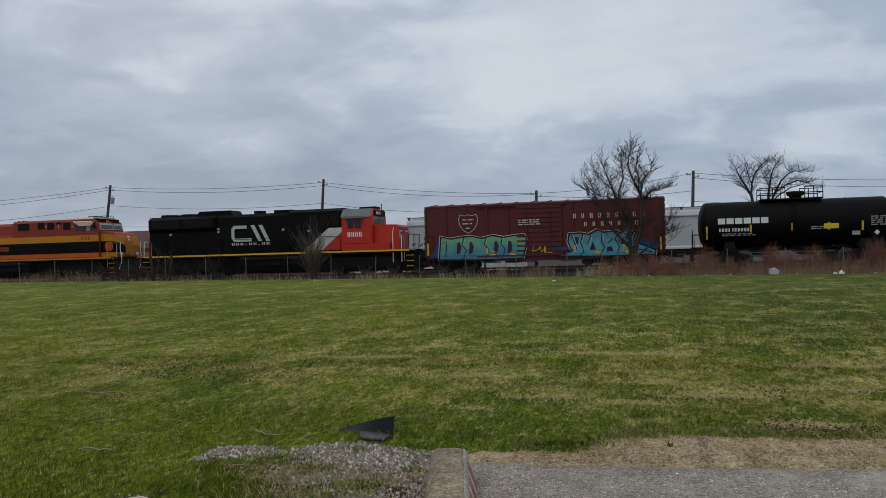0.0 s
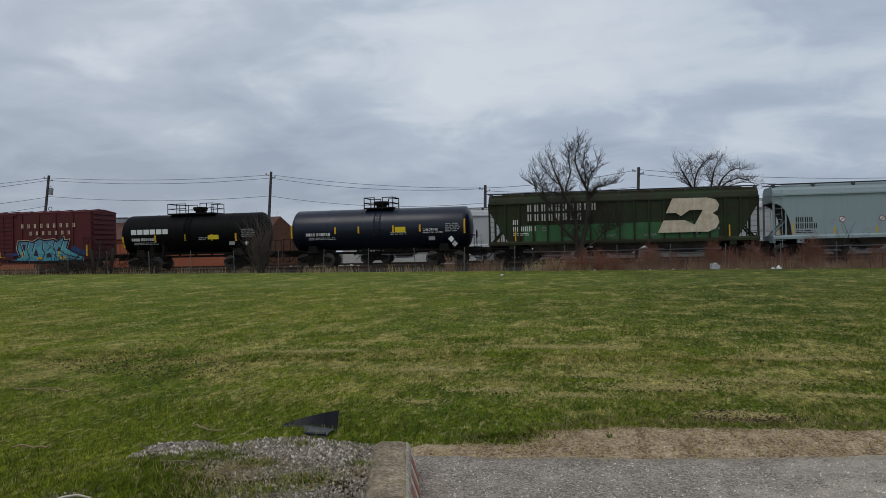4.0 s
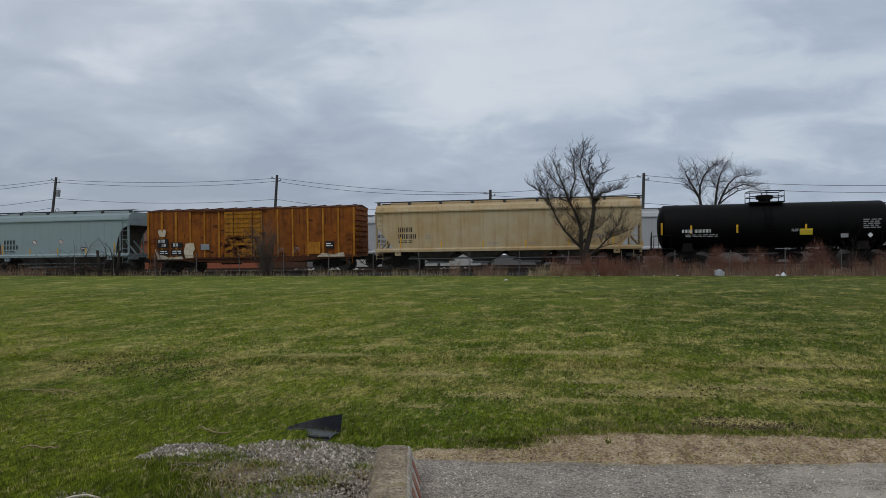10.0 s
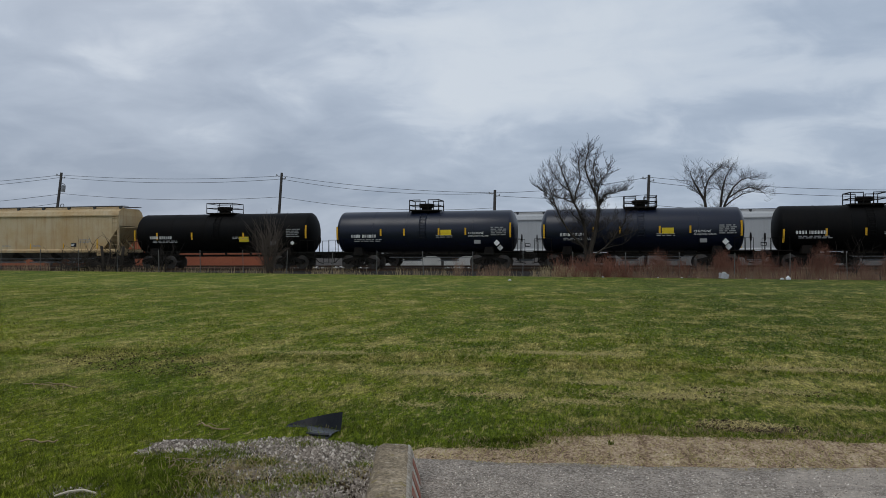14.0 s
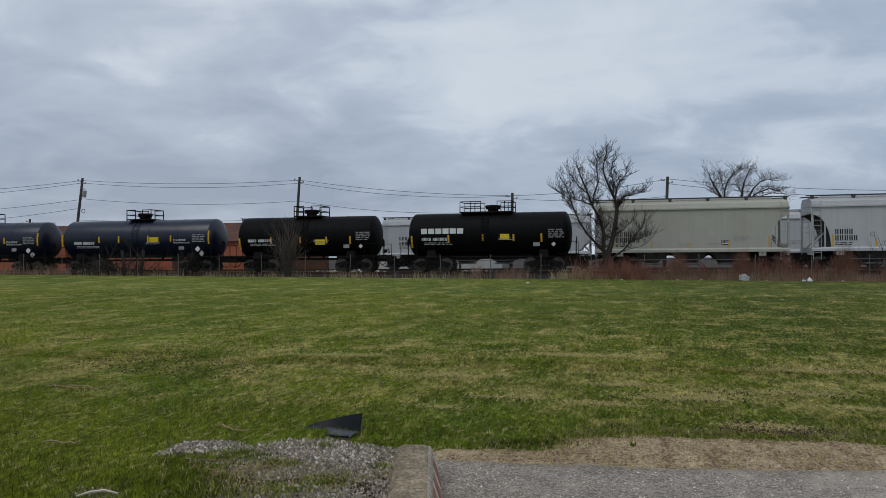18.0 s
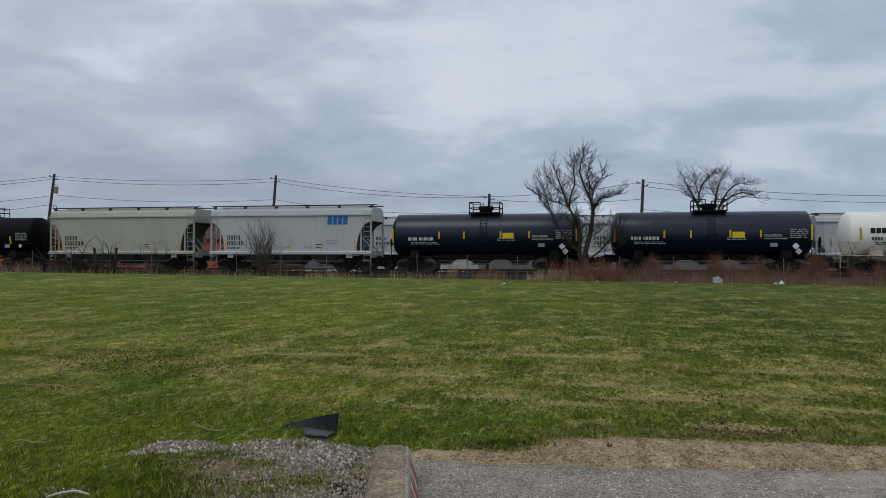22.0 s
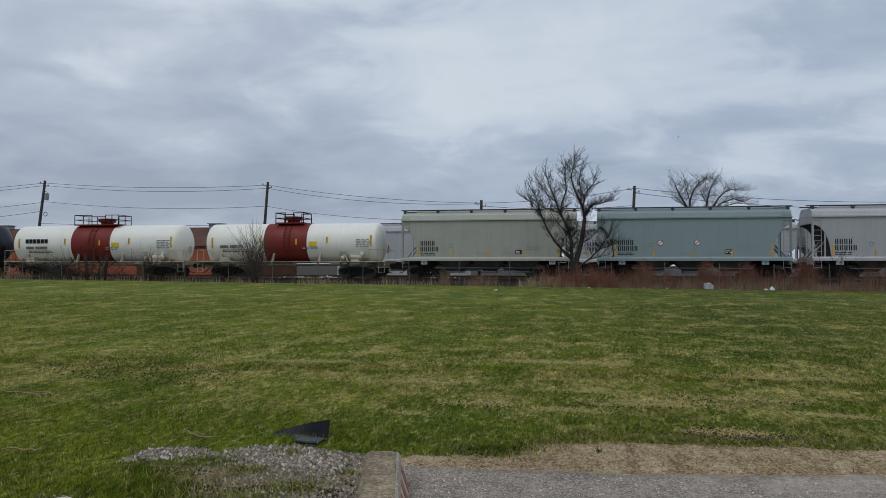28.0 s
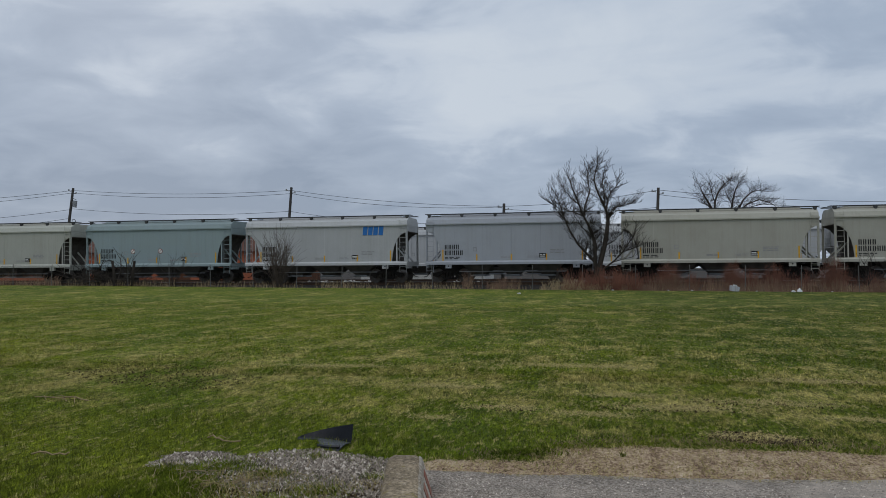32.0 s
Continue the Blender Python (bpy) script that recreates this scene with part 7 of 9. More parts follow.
MAIN = [
    ([(0, 0, -0.3), (0.06, 0, 0.9), (0.16, 0, 1.7), (0.40, 0.05, 2.8), (0.52, 0.1, 3.8), (0.56, 0.1, 4.6), (0.84, 0.1, 5.0)], 0.21, 0.085),
    ([(0.55, 0.1, 4.4), (0.42, 0.0, 5.1), (0.12, -0.1, 5.7), (-0.14, -0.15, 6.2), (-0.38, -0.2, 6.9), (-0.33, -0.2, 7.5), (-0.2, -0.2, 8.0)], 0.095, 0.02),
    ([(0.30, -0.05, 5.35), (0.26, 0.15, 6.2), (0.10, 0.2, 6.9), (0.16, 0.3, 7.4)], 0.05, 0.016),
    ([(0.42, 0.0, 5.1), (0.52, 0.2, 5.8), (0.70, 0.3, 6.3), (1.05, 0.4, 6.75)], 0.05, 0.016),
    ([(0.55, 0.1, 4.7), (0.9, -0.2, 5.25), (1.45, -0.3, 5.35), (1.95, -0.4, 5.55)], 0.042, 0.014),
    ([(0.0, 0, 0.8), (-0.14, -0.1, 1.6), (-0.20, -0.2, 2.9), (-0.36, -0.25, 3.5), (-0.70, -0.3, 4.2), (-1.0, -0.35, 4.7), (-1.4, -0.4, 5.7), (-1.75, -0.45, 6.5), (-1.9, -0.5, 6.9)], 0.135, 0.02),
    ([(-0.95, -0.35, 4.6), (-0.90, 0.0, 5.4), (-0.66, 0.2, 6.2), (-0.80, 0.3, 7.1), (-0.86, 0.3, 7.6)], 0.065, 0.016),
    ([(-0.15, -0.1, 1.75), (-0.7, -0.3, 2.3), (-1.2, -0.4, 2.8), (-1.75, -0.5, 3.65), (-2.1, -0.5, 4.35), (-2.65, -0.4, 4.95), (-3.05, -0.3, 5.7)], 0.085, 0.016),
    ([(-2.05, -0.5, 4.25), (-2.4, -0.7, 5.2), (-2.72, -0.8, 6.0)], 0.042, 0.014),
    ([(-0.98, -0.35, 4.65), (-1.7, -0.1, 4.95), (-2.5, 0.1, 5.1), (-3.1, 0.2, 5.45)], 0.042, 0.014),
    ([(-1.3, -0.4, 5.4), (-1.9, -0.3, 5.9), (-2.35, -0.2, 6.5)], 0.036, 0.014),
    ([(-0.36, -0.25, 3.4), (-1.0, -0.6, 3.9), (-1.5, -0.8, 4.6)], 0.036, 0.014),
    ([(0.08, 0, 1.1), (0.5, -0.2, 1.45), (1.05, -0.3, 1.9), (1.55, -0.35, 2.5), (1.95, -0.4, 3.15), (2.2, -0.4, 3.55)], 0.075, 0.016),
    ([(1.5, -0.35, 2.45), (2.0, -0.2, 2.65), (2.5, -0.1, 2.85)], 0.034, 0.012),
    ([(0.95, -0.3, 1.8), (1.5, -0.5, 2.0), (2.1, -0.6, 2.15)], 0.034, 0.012),
    ([(0.40, 0.05, 2.8), (0.9, 0.3, 3.1), (1.35, 0.4, 3.6)], 0.03, 0.012),
    ([(-0.14, -0.1, 1.6), (-0.22, 0.1, 2.5), (-0.26, 0.15, 3.3)], 0.10, 0.075),
]
bare_tree("bare grey-brown tree with several stems by the fence", (-1.15, 47.25, 0.3, 0, 2.6, 0), MAIN, 2, 3, 0.93, 0.017, 2.2, 9, (0.3, 0.75), 0.08, 1)
FORKED = [
    ([(0, 0, -0.3), (-0.9, 0, 4.0), (-1.5, 0, 7.8), (-2.2, 0.2, 9.2), (-2.8, 0.3, 10.3), (-3.1, 0.3, 11.1)], 0.26, 0.03),
    ([(-1.5, 0, 7.7), (-1.4, 0.2, 9.2), (-1.0, 0.4, 10.4), (-0.3, 0.5, 11.3), (0.3, 0.5, 11.8), (0.9, 0.5, 11.6)], 0.12, 0.026),
    ([(-1.4, 0.2, 9.1), (-1.8, -0.3, 10.2), (-2.0, -0.5, 11.1)], 0.07, 0.026),
    ([(-1.9, 0.1, 8.4), (-2.6, -0.4, 9.1), (-3.3, -0.5, 9.7)], 0.07, 0.026),
    ([(0, 0, 1.0), (0.2, 0.3, 5.5), (0.5, 0.5, 8.3), (0.7, 0.5, 9.5), (1.0, 0.4, 10.7), (1.3, 0.3, 11.2)], 0.20, 0.03),
    ([(0.3, 0.3, 6.0), (1.1, -0.3, 8.1), (1.7, -0.5, 9.3), (2.5, -0.6, 10.1), (3.3, -0.6, 10.4), (4.0, -0.4, 10.2)], 0.14, 0.026),
    ([(1.1, -0.3, 8.0), (2.4, 0.4, 8.9), (3.7, 0.8, 9.4), (4.8, 1.0, 9.1), (5.4, 1.0, 8.7)], 0.10, 0.026),
    ([(0.3, 0.3, 6.6), (1.7, 0.8, 7.8), (3.0, 1.0, 8.6), (4.3, 1.2, 8.9)], 0.10, 0.026),
    ([(0.6, 0.5, 8.8), (0.1, 0.9, 9.9), (-0.1, 1.0, 10.6)], 0.06, 0.024),
]
bare_tree("large bare tree with spreading crown behind the rail yard", (11.9, 90, 0.4), FORKED, 2, 11, 0.91, 0.026, 6.8, 9, (0.6, 1.4), 0.05, 1)


def domed_tree(label, base, height, width, seed, limbs=9, depth=3):
    """A trunk that breaks into spreading limbs low down, each dividing into a rounded crown."""
    rnd = random.Random(seed)
    tree = tagged(new("bare_tree"), label, "tree")
    tree.matrix_basis = pose(*base)
    trunk, crown = Shape(), Shape()
    fork = height * 0.22
    limb(trunk, [(0, 0, -0.3), (0.05, 0, fork * 0.5), (0.1, 0, fork)], height * 0.026, height * 0.02, 8)
    part("trunk", trunk, M_BARK, tree, "rough dark trunk", True)
    for k in range(limbs):
        a = 2 * math.pi * (k + rnd.uniform(-0.3, 0.3)) / limbs
        out = rnd.uniform(0.35, 1.0) * width / height * 1.6
        sprout(crown, (0.1, 0, fork * rnd.uniform(0.75, 1.0)), (math.cos(a) * out, math.sin(a) * out, 1.0), height * rnd.uniform(0.42, 0.52), height * 0.009, depth, rnd, 0.0, 2)
    part("crown", crown, M_TWIG, tree, "rounded crown of bare branches")
    return tree


domed_tree("bare tree far behind the rail yard", (41.2, 103, 0.4), 11.5, 7.5, 12, 7, 2)
domed_tree("small bare tree far beyond the sheds", (-92.0, 112, 0.4), 7.5, 6.0, 13, 7, 2)


def twig_bush(label, base, stems, height, spread, seed, material=M_TWIG):
    rnd = random.Random(seed)
    s = Shape()
    for _ in range(stems):
        a, f = rnd.uniform(0, 2 * math.pi), rnd.random()
        d = Vector((math.cos(a) * spread * f, math.sin(a) * spread * f * 0.6, height))
        sprout(s, (rnd.uniform(-0.25, 0.25), rnd.uniform(-0.2, 0.2), -0.1), d, height * rnd.uniform(0.55, 0.9), 0.02, 1, rnd, 0.15)
    b = thing("twig_bush", s, material, label, "bush")
    b.matrix_basis = pose(*base)
    return b


M_BUSH = mat("grey_brown_bush_twigs", (0.115, 0.09, 0.074), 0.9, other=(0.06, 0.047, 0.04), amount=0.8, scale=3)
twig_bush("leafless grey-brown twig bush at the fence", (-21.3, 47.2, 0.5), 58, 3.0, 1.7, 5, M_BUSH)
twig_bush("leafless low twig bush at the fence", (-28.9, 47.3, 0.55), 9, 2.0, 0.8, 6)
twig_bush("thin leafless sapling clump at the fence", (13.4, 47.6, 0.2), 8, 2.3, 1.0, 8)

# heap of fallen branches
rnd = random.Random(21)
heap = Shape()
for _ in range(46):
    x = rnd.uniform(-2.2, 2.0)
    a, tilt = rnd.uniform(0, 2 * math.pi), rnd.uniform(-0.1, 0.75)
    sprout(heap, (x, rnd.uniform(-0.5, 0.5), rnd.uniform(0, 0.4)), (math.cos(a), math.sin(a) * 0.5, tilt), rnd.uniform(0.9, 2.2), rnd.uniform(0.02, 0.05), 1, rnd, -0.1)
b = thing("brushwood", heap, M_BARK, "tangle of dead grey branches at the fence", "brushwood", kind="stuff")
b.matrix_basis = pose(-33.7, 47.5, 0.6)
for dx, lean in ((0.35, -7), (1.55, 9)):
    st = Shape()
    limb(st, [(0, 0, -0.1), (0.05, 0, 0.8), (0.0, 0.02, 1.75)], 0.12, 0.09, 8)
    b = thing("tree_stump", st, M_BARK, "broken pale-topped stump among dead branches", "stump")
    b.matrix_basis = pose(-33.7 + dx, 47.4, 0.55, 0, lean, 0)


def stalks(count, x0, x1, y0, y1, h0, h1, r, seed, forks, lean=0.25, clump=0.0, profile=None):
    """Upright stems, each with a few side twigs; clumped by a wavering density."""
    rnd = random.Random(seed)
    s = Shape()
    made = 0
    while made < count:
        x, y = rnd.uniform(x0, x1), rnd.uniform(y0, y1)
        dens = 0.5 + noise.noise(Vector((x * 0.55, y * 0.4, seed))) * 1.1
        if rnd.random() > (1 - clump) + clump * max(0.02, dens):
            continue
        made += 1
        top = rnd.uniform(h0, h1) * (0.78 + 0.42 * max(-0.8, min(1, 1.3 * noise.noise(Vector((x * 0.5, 3.1, seed))) + 0.7 * noise.noise(Vector((x * 1.7, 8.1, seed))))))
        if profile:
            top *= profile(x)
        z = field_z(x, y) - 0.03
        tip = (x + rnd.gauss(0, lean) * top, y + rnd.gauss(0, lean) * top, z + top)
        a, b = r, -r
        s.add([(x + a, y, z), (x + b, y, z), (x, y + r, z), (tip[0] + a * 0.5, tip[1], tip[2]), (tip[0] + b * 0.5, tip[1], tip[2]), (tip[0], tip[1] + r * 0.5, tip[2])], [(0, 1, 4, 3), (1, 2, 5, 4), (2, 0, 3, 5)])
        for _ in range(forks):
            f = rnd.uniform(0.3, 0.95)
            px, py, pz = x + (tip[0] - x) * f, y + (tip[1] - y) * f, z + top * f
            l = top * rnd.uniform(0.15, 0.38)
            qx, qy, qz = px + rnd.uniform(-0.7, 0.7) * l, py + rnd.uniform(-0.7, 0.7) * l, pz + l * 0.8
            c = r * 0.6
            s.add([(px + c, py, pz), (px - c, py, pz), (qx, qy, qz), (px, py + c, pz)], [(0, 1, 2), (1, 3, 2), (3, 0, 2)])
    return s


M_STALK = mat("reddish_dry_stalks", (0.33, 0.21, 0.145), 0.95, other=(0.17, 0.10, 0.07), amount=0.8, scale=0.8, spread=0.1)


def bank(x):
    return max(0.25, min(1.0, 0.35 + (x - 0.0) * 0.5)) if x < 2 else 1.0


def brush_clumps(spots, seed):
    """Low leafless shrubs, each a dome of fine forked stems: (x, y, half width, height, stems)."""
    rnd = random.Random(seed)
    s = Shape()
    for cx, cy, w, h, count in spots:
        for _ in range(count):
            a, q = rnd.uniform(0, 2 * math.pi), math.sqrt(rnd.random())
            bx, by = cx + 0.45 * w * q * math.cos(a), cy + 0.3 * q * math.sin(a)
            z = field_z(bx, by) - 0.03
            b = a + rnd.uniform(-0.5, 0.5)
            top = h * (1 - 0.55 * q * q) * rnd.uniform(0.7, 1.06)
            tx, ty = cx + w * q * math.cos(b) * rnd.uniform(0.8, 1.15), cy + 0.7 * q * math.sin(b)
            r = rnd.uniform(0.004, 0.008)
            s.add([(bx + r, by, z), (bx - r, by, z), (bx, by + r, z), (tx, ty, z + top)], [(0, 1, 3), (1, 2, 3), (2, 0, 3)])
            for _ in range(5):
                f = rnd.uniform(0.35, 0.95)
                px, py, pz = bx + (tx - bx) * f, by + (ty - by) * f, z + top * f
                l = top * rnd.uniform(0.12, 0.32)
                c = r * 0.6
                s.add([(px + c, py, pz), (px - c, py, pz), (px + rnd.uniform(-0.6, 0.6) * l, py + rnd.uniform(-0.6, 0.6) * l, pz + l * 0.8), (px, py + c, pz)], [(0, 1, 2), (1, 3, 2), (3, 0, 2)])
    return s


rnd = random.Random(30)
CLUMPS = [(1.9, 0.7, 1.2), (3.0, 0.95, 1.75), (4.3, 0.6, 1.25), (5.2, 0.8, 1.15), (6.5, 0.75, 1.9), (7.5, 0.8, 1.45), (8.7, 0.9, 1.7), (9.6, 0.6, 1.35), (10.6, 0.8, 1.95), (11.9, 1.0, 2.05), (13.2, 0.8, 1.6), (14.1, 0.9, 1.9), (15.3, 0.8, 1.5), (16.5, 1.0, 2.0), (17.7, 0.8, 1.55), (19.0, 1.0, 2.0), (20.5, 1.0, 1.8), (22.0, 1.0, 2.0), (23.4, 0.9, 1.7)]
thing("brush", brush_clumps([(x, 47.7 + rnd.uniform(-0.5, 0.5), w, h, int(330 * w * h / 1.4)) for x, w, h in CLUMPS], 31), M_REDTWIG, "dense reddish-brown leafless brush along the fence", "brush", kind="stuff")
thing("dry_grass", stalks(3000, 0.4, 24, 46.5, 47.3, 0.25, 1.05, 0.0055, 38, 2, 0.14, 0.55, bank), M_STALK, "thin brown stalks standing before the brush", "dry grass", kind="stuff")
FOOT = [(-2.6, 0.6, 0.95), (-1.8, 0.7, 1.25), (-0.9, 0.7, 1.5), (0.0, 0.7, 1.45), (0.9, 0.8, 1.3)]
thing("brush", brush_clumps([(x, 46.85, w, h, int(170 * w * h)) for x, w, h in FOOT], 39), M_REDTWIG, "reddish-brown leafless brush hiding the tree foot", "brush", kind="stuff")
thing("brush", stalks(420, -3.2, 1.5, 46.9, 48.6, 0.7, 1.6, 0.008, 32, 4, 0.18, 0.6), M_REDTWIG, "thin reddish-brown brush round the tree foot", "brush", kind="stuff")
thing("brush", stalks(420, -37, -30.5, 47.1, 48.4, 0.6, 1.5, 0.008, 37, 3, 0.3, 0.5), M_TWIG, "dead grey brush round the branch heap", "brush", kind="stuff")
thing("dry_grass", stalks(2600, -62, 26, 46.7, 47.5, 0.10, 0.62, 0.0065, 33, 1, 0.22, 0.98), M_STRAW, "tufts of tall straw-coloured dry grass along the fence", "dry grass", kind="stuff")
thing("dry_grass", stalks(260, -9.2, -5.6, 46.8, 47.7, 0.4, 1.15, 0.006, 34, 3, 0.28, 0.97), M_STALK, "tall clump of pale dry grass at the fence", "dry grass", kind="stuff")
thing("dry_grass", stalks(330, -4.4, -0.4, 46.5, 47.0, 0.25, 0.85, 0.006, 35, 2, 0.3, 0.8), M_STRAW, "dry grass clump below the bare tree", "dry grass", kind="stuff")
thing("dry_grass", stalks(300, -44.5, -37.5, 46.8, 47.6, 0.4, 1.1, 0.007, 36, 3, 0.28, 0.95), M_STALK, "tall pale dry grass beside the branch heap", "dry grass", kind="stuff")


# ---- poles and wires ----
def pole(x, y, top, lean, label, gear=0):
    base = 0.3
    p = tagged(new("utility_pole"), label, "utility pole", "poles behind the yard")
    p.matrix_basis = pose(x - math.tan(radians(lean)) * (top - base), y, base, 0, lean, 0)
    h = (top - base) / math.cos(radians(lean))
    part("shaft", Shape().rod((0, 0, -0.3), (0, 0, h), 0.17, 0.12, 10), M_POLE, p, "weathered brown timber shaft")
    part("insulator", Shape().rod((-0.2, 0, h - 0.35), (-0.5, 0, h - 0.3), 0.05).rod((-0.5, 0, h - 0.38), (-0.5, 0, h - 0.18), 0.07, n=8), M_SILVER, p)
    part("insulator", Shape().rod((0.12, 0, h - 0.55), (0.4, 0, h - 0.5), 0.04).rod((0.4, 0, h - 0.56), (0.4, 0, h - 0.38), 0.06, n=8), M_SILVER, p)
    if gear:
        part("transformer", Shape().rod((0.42, 0, h - 1.95), (0.42, 0, h - 1.25), 0.2, n=12).rod((0.1, 0, h - 1.5), (0.42, 0, h - 1.5), 0.05), M_SILVER, p, "small grey pole-mounted transformer")
        part("cable_loop", Shape().path([(0.52 + 0.2 * math.cos(a), 0, h - 3.35 + 0.2 * math.sin(a)) for a in [i * math.pi / 8 for i in range(17)]], 0.03), M_WIRE, p, "coil of spare cable")
        part("bracket", Shape().rod((0, 0, h - 1.0), (0.5, 0, h - 1.15), 0.04), M_SILVER, p)
    return p


PY = 70.0
POLES = [(-54.1, 10.1, 7.5), (-30.25, 9.5, 4.2), (-9.8, 7.45, 1.5), (3.62, 8.5, 2.5), (30.0, 7.0, 1.0), (-84.0, 9.2, 2.0)]
for i, (x, top, lean) in enumerate(POLES):
    pole(x, PY, top, lean, ("leaning weathered timber pole with a transformer", "weathered timber utility pole", "short timber utility pole", "weathered timber utility pole", "weathered timber utility pole", "weathered timber utility pole")[i], i == 0)
pole(-19.2, 92.0, 6.9, 0.5, "slender grey pole beyond the parked cars")
pole(-72.5, 84.0, 6.9, 1.0, "short stout timber pole by the shed")


def cable(a, b, sag, r=0.022):
    pts = [(a[0] + (b[0] - a[0]) * f, a[1] + (b[1] - a[1]) * f, a[2] + (b[2] - a[2]) * f - sag * 4 * f * (1 - f)) for f in [i / 16 for i in range(17)]]
    return thing("overhead_wire", Shape().path(pts, r, 4), M_WIRE, "thin dark overhead wire between poles", "wire", "overhead wires")


def hook(i, down, side=0.0):
    x, top, lean = POLES[i]
    return (x - math.tan(radians(lean)) * down + side, PY, top - down)


for a, b, d0, d1, sag in ((5, 0, 0.2, 0.25, 0.35), (5, 0, 0.9, 0.5, 0.35), (5, 0, 2.4, 2.2, 0.45), (5, 0, 3.6, 3.1, 0.5), (0, 1, 0.25, 0.3, 0.35), (0, 1, 0.5, 0.6, 0.45), (0, 1, 2.1, 2.3, 0.45), (0, 1, 4.3, 4.0, 0.2), (1, 2, 0.3, 0.25, 0.35), (1, 2, 0.6, 0.3, 0.55), (1, 2, 2.3, 1.6, 0.6), (2, 3, 0.25, 0.2, 0.28), (2, 3, 0.5, 1.7, 0.3), (3, 4, 0.2, 0.2, 0.5), (3, 4, 0.6, 0.7, 0.6), (3, 4, 2.6, 2.2, 0.4)):
    cable(hook(a, d0), hook(b, d1), sag)


# ---- sheds behind the yard ----
def shed():
    ob = tagged(new("metal_shed"), "long orange sheet-metal shed with rusty gabled roof", "shed")
    x0, x1, y0, y1, eave, ridge = -112, -33.2, 75, 85, 3.62, 5.62
    ym = 79.0
    part("wall", Shape().box(x0, x1, y0, y0 + 0.15, 0.25, eave), M_BRICK, ob, "orange sheet-metal wall")
    part("wall", Shape().box(x0, x1, y1 - 0.15, y1, 0.25, eave), M_BRICK, ob)
    part("gable_wall", Shape().extrude_x([(y0, 0.25), (y1, 0.25), (y1, eave), (ym, ridge), (y0, eave)], x1 - 0.15, x1), M_RUST, ob, "rusty sheet gable end")
    for k in range(26):
        a, b = x0 + (x1 - x0) * k / 26, x0 + (x1 - x0) * (k + 1) / 26 - 0.04
        part("roof_panel", Shape().add([(a, y0 - 0.3, eave - 0.1), (b, y0 - 0.3, eave - 0.1), (b, ym, ridge), (a, ym, ridge), (a, y0 - 0.3, eave - 0.02), (b, y0 - 0.3, eave - 0.02), (b, ym, ridge + 0.08), (a, ym, ridge + 0.08)], [(0, 1, 2, 3), (7, 6, 5, 4), (0, 4, 5, 1), (1, 5, 6, 2), (2, 6, 7, 3), (3, 7, 4, 0)]), M_ROOF, ob)
    part("roof_panel", Shape().add([(x0, ym, ridge), (x1, ym, ridge), (x1, y1 + 0.3, eave - 0.1), (x0, y1 + 0.3, eave - 0.1), (x0, ym, ridge + 0.08), (x1, ym, ridge + 0.08), (x1, y1 + 0.3, eave), (x0, y1 + 0.3, eave)], [(0, 1, 2, 3), (7, 6, 5, 4), (0, 4, 5, 1), (1, 5, 6, 2), (2, 6, 7, 3), (3, 7, 4, 0)]), M_ROOF, ob)
    for x in (-66, -52, -40):
        part("roof_vent", Shape().box(x - 0.7, x + 0.7, ym - 0.5, ym + 0.5, ridge - 0.1, ridge + 0.42).box(x - 0.85, x + 0.85, ym - 0.6, ym + 0.6, ridge + 0.42, ridge + 0.5), M_SILVER, ob, "grey roof vent")
    for x in (-60, -47):
        part("door", Shape().box(x, x + 3.2, y0 - 0.05, y0, 0.25, 3.1), M_RUST, ob, "rusty sliding door")


shed()
low = tagged(new("metal_shed"), "low pale sheet-metal building behind the yard", "shed")
part("wall", Shape().box(-32.0, -16.0, 96, 104, 0.2, 4.0), M_PALEWALL, low)
part("roof", Shape().extrude_x([(95.6, 4.0), (104.4, 4.0), (100, 5.0)], -32.3, -15.7), M_SILVER, low)
for k in range(3):
    part("window", Shape().box(-30 + 4.5 * k, -28.4 + 4.5 * k, 95.95, 96.0, 1.9, 2.9), M_SHADE, low, "dark window")

# pale rubble between the sidings
rnd = random.Random(9)
rub = Shape()
for _ in range(420):
    c = rnd.choice((-25.0, -21.5, -12.0, -2.0, 4.0))
    x, y = c + rnd.gauss(0, 1.5), 63.3 + rnd.gauss(0, 0.5)
    h = max(0.02, 0.34 * math.exp(-((x - c) / 1.5) ** 2) * rnd.random())
    q = rnd.uniform(0.08, 0.3)
    v = [(x + rnd.uniform(-1, 1) * q, y + rnd.uniform(-1, 1) * q, RAIL_Z - 0.45 + h + rnd.uniform(0, 1) * q) for _ in range(4)]
    rub.add(v, [(0, 1, 2), (0, 2, 3), (0, 3, 1), (1, 3, 2)])
thing("rubble", rub, M_RUBBLE, "low heaps of pale broken concrete between the sidings", "rubble", kind="stuff")


# ---- near things ----
M_CHIPPED = mat("chipped_pale_concrete", (0.46, 0.41, 0.34), 0.95, other=(0.20, 0.16, 0.11), amount=0.95, scale=22, fine=140, bump=0.4)
M_OLDWHITE = mat("worn_white_paint", (0.54, 0.49, 0.42), 0.9, other=(0.27, 0.225, 0.17), amount=0.8, scale=14, fine=120, bump=0.3)


